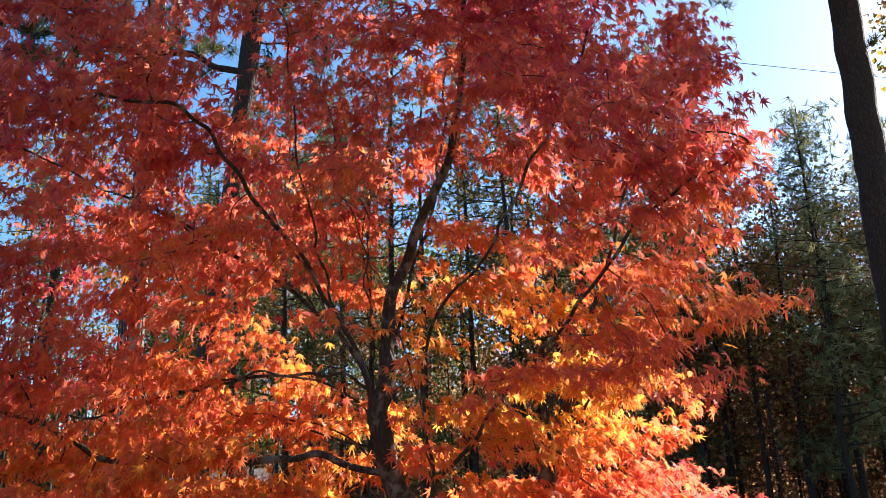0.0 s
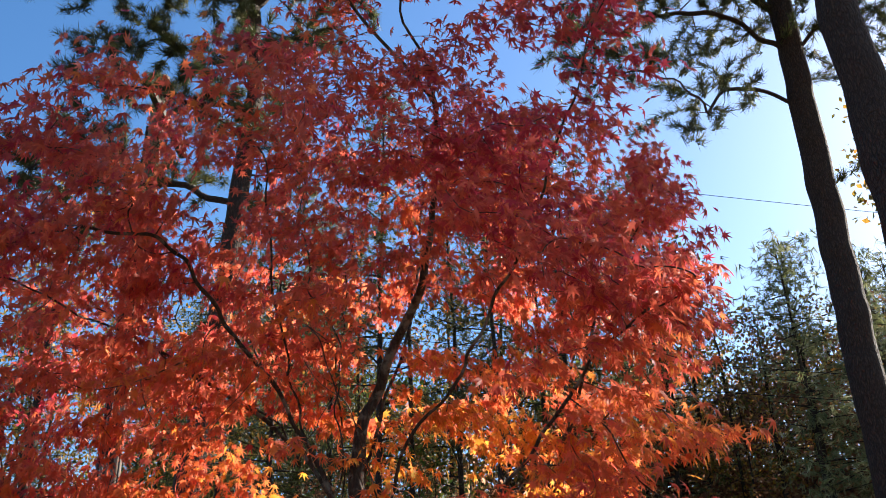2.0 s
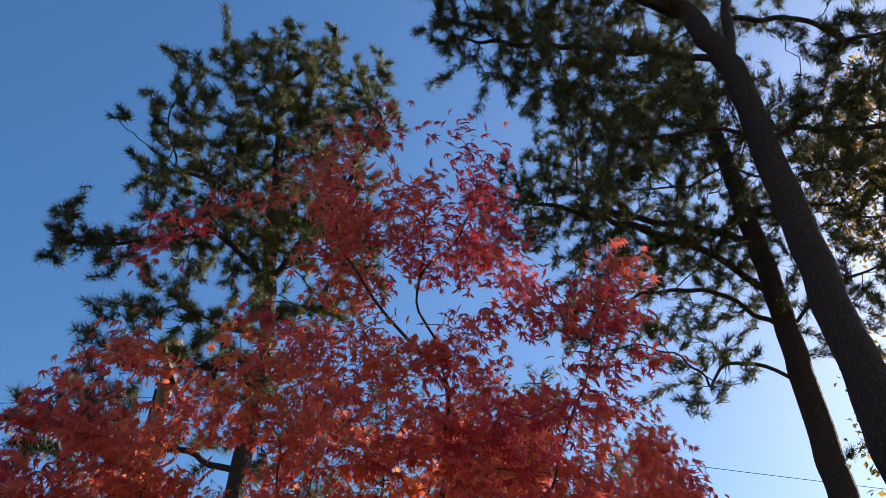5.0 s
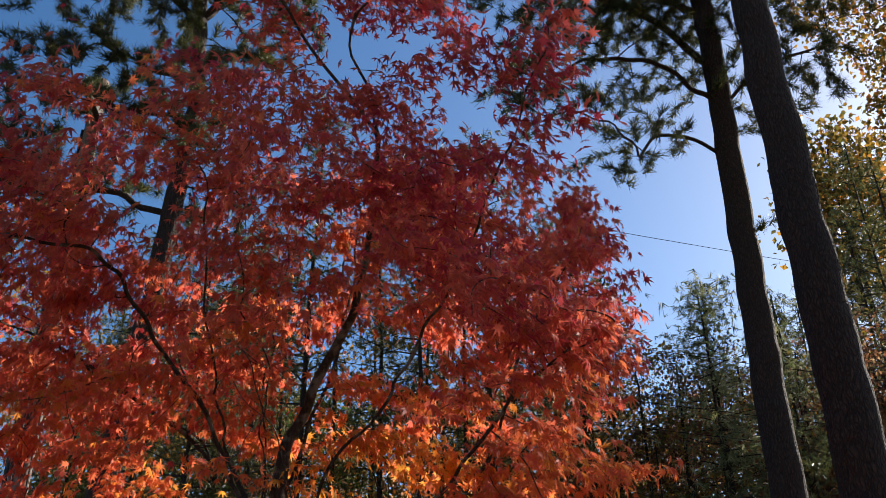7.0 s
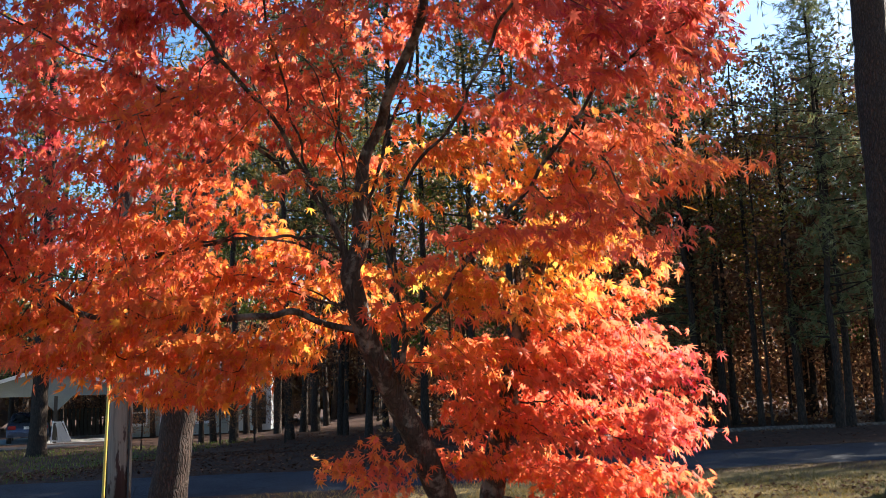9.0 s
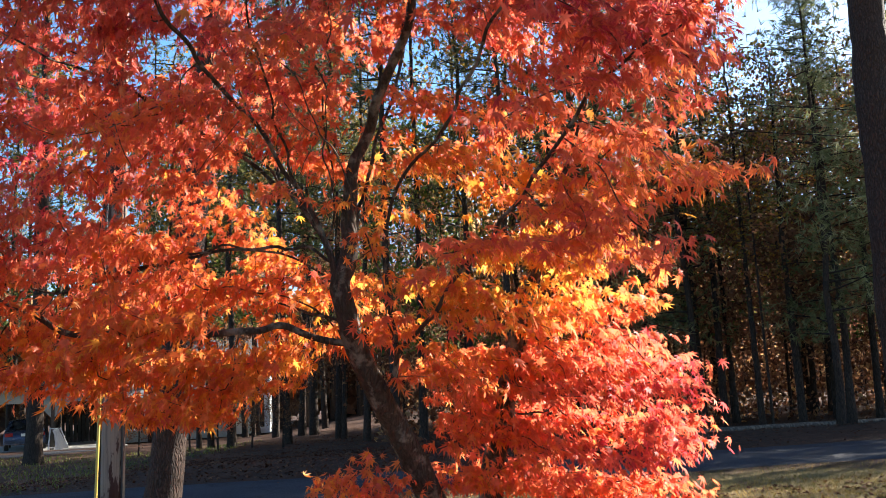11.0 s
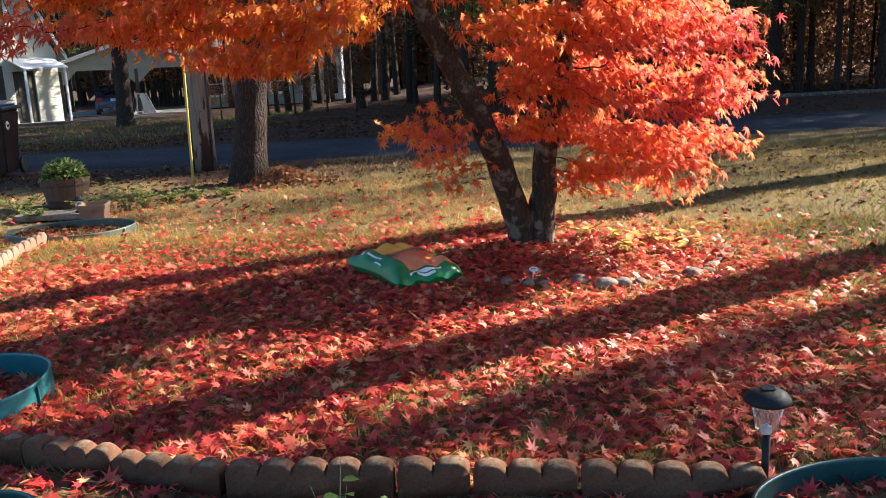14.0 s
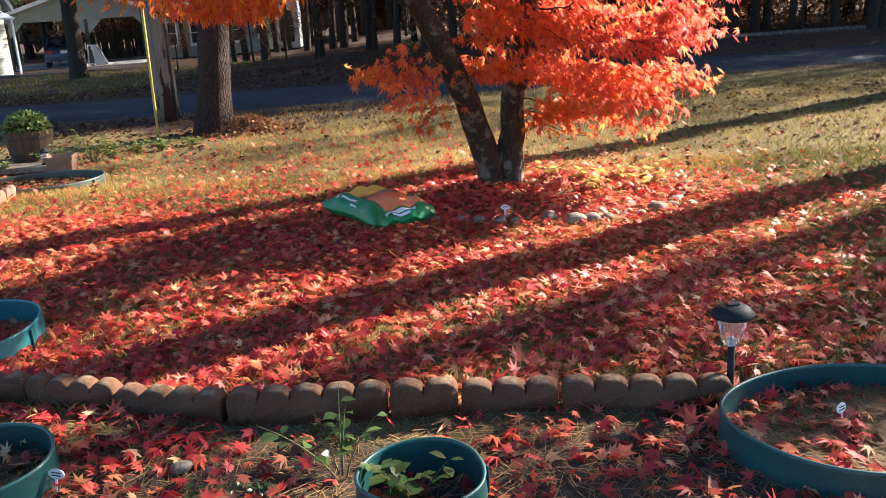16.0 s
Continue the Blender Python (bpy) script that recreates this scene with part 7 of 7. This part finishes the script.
def lying(pts, lift, tilt, lo, hi):
    n = len(pts)
    z = ground_z(pts[:, 0], pts[:, 1]) + rl.uniform(0.006, lift, n)
    a = rl.uniform(0, 2 * np.pi, n)
    lead = np.column_stack([np.cos(a), np.sin(a), rl.normal(size=n) * tilt])
    face = np.column_stack([rl.normal(size=n) * tilt, rl.normal(size=n) * tilt, np.ones(n)])
    return np.column_stack([pts, z]), frames_from(lead, face), rl.uniform(lo, hi, n)


def straw(name, pts, label):
    n = len(pts)
    place, fr, size = lying(pts, 0.012, 0.08, 0.06, 0.13)
    t = np.array([(-0.02, -0.5, 0), (0.02, -0.5, 0), (0.04, 0.5, 0.01)])
    v, f = scatter(t, np.array([(0, 1, 2)]), place, fr, size)
    tagged(mesh_part(name, fast_mesh(name, v, f, np.repeat(rl.uniform(0, 1, n), 3)), M_STRAW), label, "pine straw", kind="stuff")


straw("pine_straw", np.concatenate([keep_where(36000, (-3.4, 1.4), (3.2, 3.98), lambda x, y: 0.8 * smooth01(1.4, 2.8, y) * smooth01(-3.4, -2.2, x) * smooth01(3.2, 2.0, x)), keep_where(8000, (0.69, 3.27), (1.61, 4.02), lambda x, y: (((x - 1.15) / 0.45) ** 2 + ((y - 3.64) / 0.355) ** 2 < 1) * 0.9),
                                    keep_where(14000, (-4.4, 10.6), (-1.8, 12.6), lambda x, y: np.exp(-((x + 3.0) / 0.8) ** 2 - ((y - 11.7) / 0.6) ** 2))]), "fallen brown pine needles")


def carpet(pts, lift, tilt, lo, hi, hue, templates, material, name, label, singles=0):
    """Fallen leaves: the foremost ones one by one, the rest as one sheet."""
    place, fr, size = lying(pts, lift, tilt, lo, hi)
    n = len(pts)
    which = rl.integers(0, len(templates), n)
    order = np.argsort(pts[:, 1] + 0.35 * np.abs(pts[:, 0]))
    near, rest = order[:singles], order[singles:]
    bits, hues = [], []
    far_off = pts[:, 1] > 5.4
    for k, (tv, tf) in enumerate(templates + ([palm_leaf(5, 0.35, 0.5)] if len(templates) > 3 else [])):
        sel = rest[(which[rest] == k) & ~(far_off[rest] & (len(templates) > 3))] if k < len(templates) else rest[far_off[rest]]
        bits.append(scatter(tv, tf, place[sel], fr[sel], size[sel]))
        hues.append(np.repeat(hue[sel], len(tv)))
    tagged(mesh_part(name, fast_mesh(name, *joined(bits), np.concatenate(hues)), material), label, "leaves", kind="stuff")
    shared = [fast_mesh("fallen_leaf", tv, tf, np.full(len(tv), h)) for tv, tf in templates for h in (0.08, 0.3, 0.55, 0.85)]
    for q in near:
        ob = mesh_part("fallen_leaf", shared[which[q] * 4 + int(np.clip(hue[q] * 4, 0, 3))], material, ground)
        ob.matrix_basis = Matrix.LocRotScale(Vector(place[q]), Matrix(fr[q].tolist()).to_quaternion(), (size[q],) * 3)


FLAT = [palm_leaf(7, -0.25, 0.46), palm_leaf(7, 0.35, 0.42), palm_leaf(5, 0.1, 0.5), palm_leaf(7, 0.9, 0.45)]


def red_cover(x, y):
    d = np.exp(-((x + 0.9) / 3.1) ** 4 - ((y - 5.9) / 2.4) ** 4)
    d = np.maximum(d, 0.95 * np.exp(-((x - 0.3) / 1.6) ** 2 - ((y - 7.5) / 1.0) ** 2))
    d = np.where(x > 1.3, d * 0.6 + 0.22 * (y < 7), d)
    d = np.where(y > 7.3, np.maximum(d * np.where(x > -0.4, 0.75, 0.42), 0.13 * np.exp(-((x + 1.8) / 3) ** 2)) * np.exp(-np.clip(y - 8.4, 0, 9) * 0.7), d)
    d = np.where(y < 3.98, 0.26 + 0.22 * np.sin(x * 3.3) * np.cos(y * 5), d)
    ring = ((x + 0.25) / 0.2) ** 2 + ((y - 3.37) / 0.2) ** 2 < 1
    big = ((x - 1.15) / 0.45) ** 2 + ((y - 3.64) / 0.355) ** 2 < 1
    d = d * smooth01(0.6, 3.0, y) * smooth01(-6.6, -4.6, x) * smooth01(5.6, 3.4, x)
    return np.where(ring | big, 0.4, d) * (0.75 + 0.25 * np.sin(2.3 * x + 1.1 * y) * np.sin(1.7 * y - x))


red = keep_where(205000, (-6.6, 0.6), (5.6, 11.5), red_cover)
edge_hit = (np.abs(red[:, 1] - (3.97 + np.clip(-red[:, 0] - 1.0, 0, 2) * 0.24)) < 0.045) & (red[:, 0] < 0.8)
red = red[~edge_hit]
hue_red = np.clip(0.42 + 0.22 * rl.normal(size=len(red)) + 0.10 * np.sin(red[:, 0] * 1.3) + 0.12 * (red[:, 1] > 8.3), 0, 1)
tan = rl.uniform(size=len(red)) < np.where(red[:, 1] > 7.0, 0.05, 0.11)
hue_red[tan] = rl.uniform(0.78, 1.0, int(tan.sum()))
carpet(red, 0.04, 0.46, 0.05, 0.10, hue_red, FLAT, M_FALLEN, "fallen_maple_leaves", "carpet of fallen crimson maple leaves", 300)
OAKISH = [oval_leaf(0.6, 0.3), (OVAL[0] * np.array([1.2, 1, 2.2]), OVAL[1]), (OVAL[0] * np.array([1.5, 1, -1.6]), OVAL[1])]
dry = np.concatenate([
    keep_where(9000, (-8, 7.6), (9, 13.4), lambda x, y: np.where(in_road(x, y), 0.02, 0.13 + 0.13 * (x > 2) + 0.4 * (y > 11.3 + 2.5 * (x > 0)) + 0.8 * ((x < -3.0) & (y > 9.9)))),
    keep_where(16000, (-14, 16.3), (22, 32), lambda x, y: np.where(in_road(x, y), 0.03, np.where((x < -7) & (y > 19), 0.2, 0.85))),
    keep_where(12000, (-11, 16.9), (4, 24), lambda x, y: np.where(in_road(x, y) | ((x < -7.5) & (y > 20)), 0.02, 0.9)),
    keep_where(700, (-4.6, 8.3), (-3.4, 9.15), lambda x, y: (((x + 4.0) / 0.54) ** 2 + ((y - 8.72) / 0.4) ** 2 < 1) * 1.0),
    keep_where(2600, (1.2, 7.0), (9, 14.0), lambda x, y: 0.5 + 0 * x),
    keep_where(500, (-2.2, 2.6), (1.6, 3.95), lambda x, y: 0.25 + 0 * x),
    keep_where(1500, (-3.6, 11.0), (-1.9, 12.4), lambda x, y: np.exp(-((x + 2.75) / 0.5) ** 2 - ((y - 11.75) / 0.4) ** 2))])
carpet(dry, 0.03, 0.25, 0.04, 0.085, np.clip(0.42 + 0.28 * rl.normal(size=len(dry)), 0, 1), OAKISH, M_LITTER, "dry_leaf_litter", "dry brown leaf litter", 0)


def leaf_heap(at, rx, ry, high, n):
    """A raked-up heap: leaves and needles piled over a low mound."""
    r_ = np.random.default_rng(17)
    p = r_.normal(size=(n, 2)) * 0.45
    h = np.exp(-(p ** 2).sum(1) * 1.6) * high * r_.uniform(0.35, 1.05, n)
    place = np.column_stack([p[:, 0] * rx, p[:, 1] * ry, h + 0.01])
    fr = frames_from(r_.normal(size=(n, 3)), r_.normal(size=(n, 3)) * 0.7 + np.array([0, 0, 1.0]))
    v, f = scatter(*oval_leaf(0.7, 0.25), place, fr, r_.uniform(0.05, 0.095, n))
    heap = thing("leaf_heap", "heap of rusty leaves and needles beside the pine", "leaves", (*at, float(ground_z(*at))), 0, "", "stuff")
    mesh_part("leaves", fast_mesh("leaves", v, f, np.repeat(np.clip(0.5 + 0.3 * r_.normal(size=n), 0, 1), 7)), M_RUSTY, heap)["kind"] = "stuff"
    m = 2600
    q = r_.normal(size=(m, 2)) * 0.5
    z = np.exp(-(q ** 2).sum(1) * 1.6) * high * r_.uniform(0.4, 1.1, m) + 0.012
    t = np.array([(-0.012, -0.5, 0), (0.012, -0.5, 0), (0.0, 0.5, 0.02)])
    v, f = scatter(t, np.array([(0, 1, 2)]), np.column_stack([q[:, 0] * rx, q[:, 1] * ry, z]), frames_from(r_.normal(size=(m, 3)) * np.array([1, 1, 0.35]), r_.normal(size=(m, 3))), r_.uniform(0.1, 0.18, m))
    mesh_part("needles", fast_mesh("needles", v, f, np.repeat(r_.uniform(0, 1, m), 3)), M_STRAW, heap)["kind"] = "stuff"


leaf_heap((-2.78, 11.62), 0.44, 0.3, 0.2, 1300)
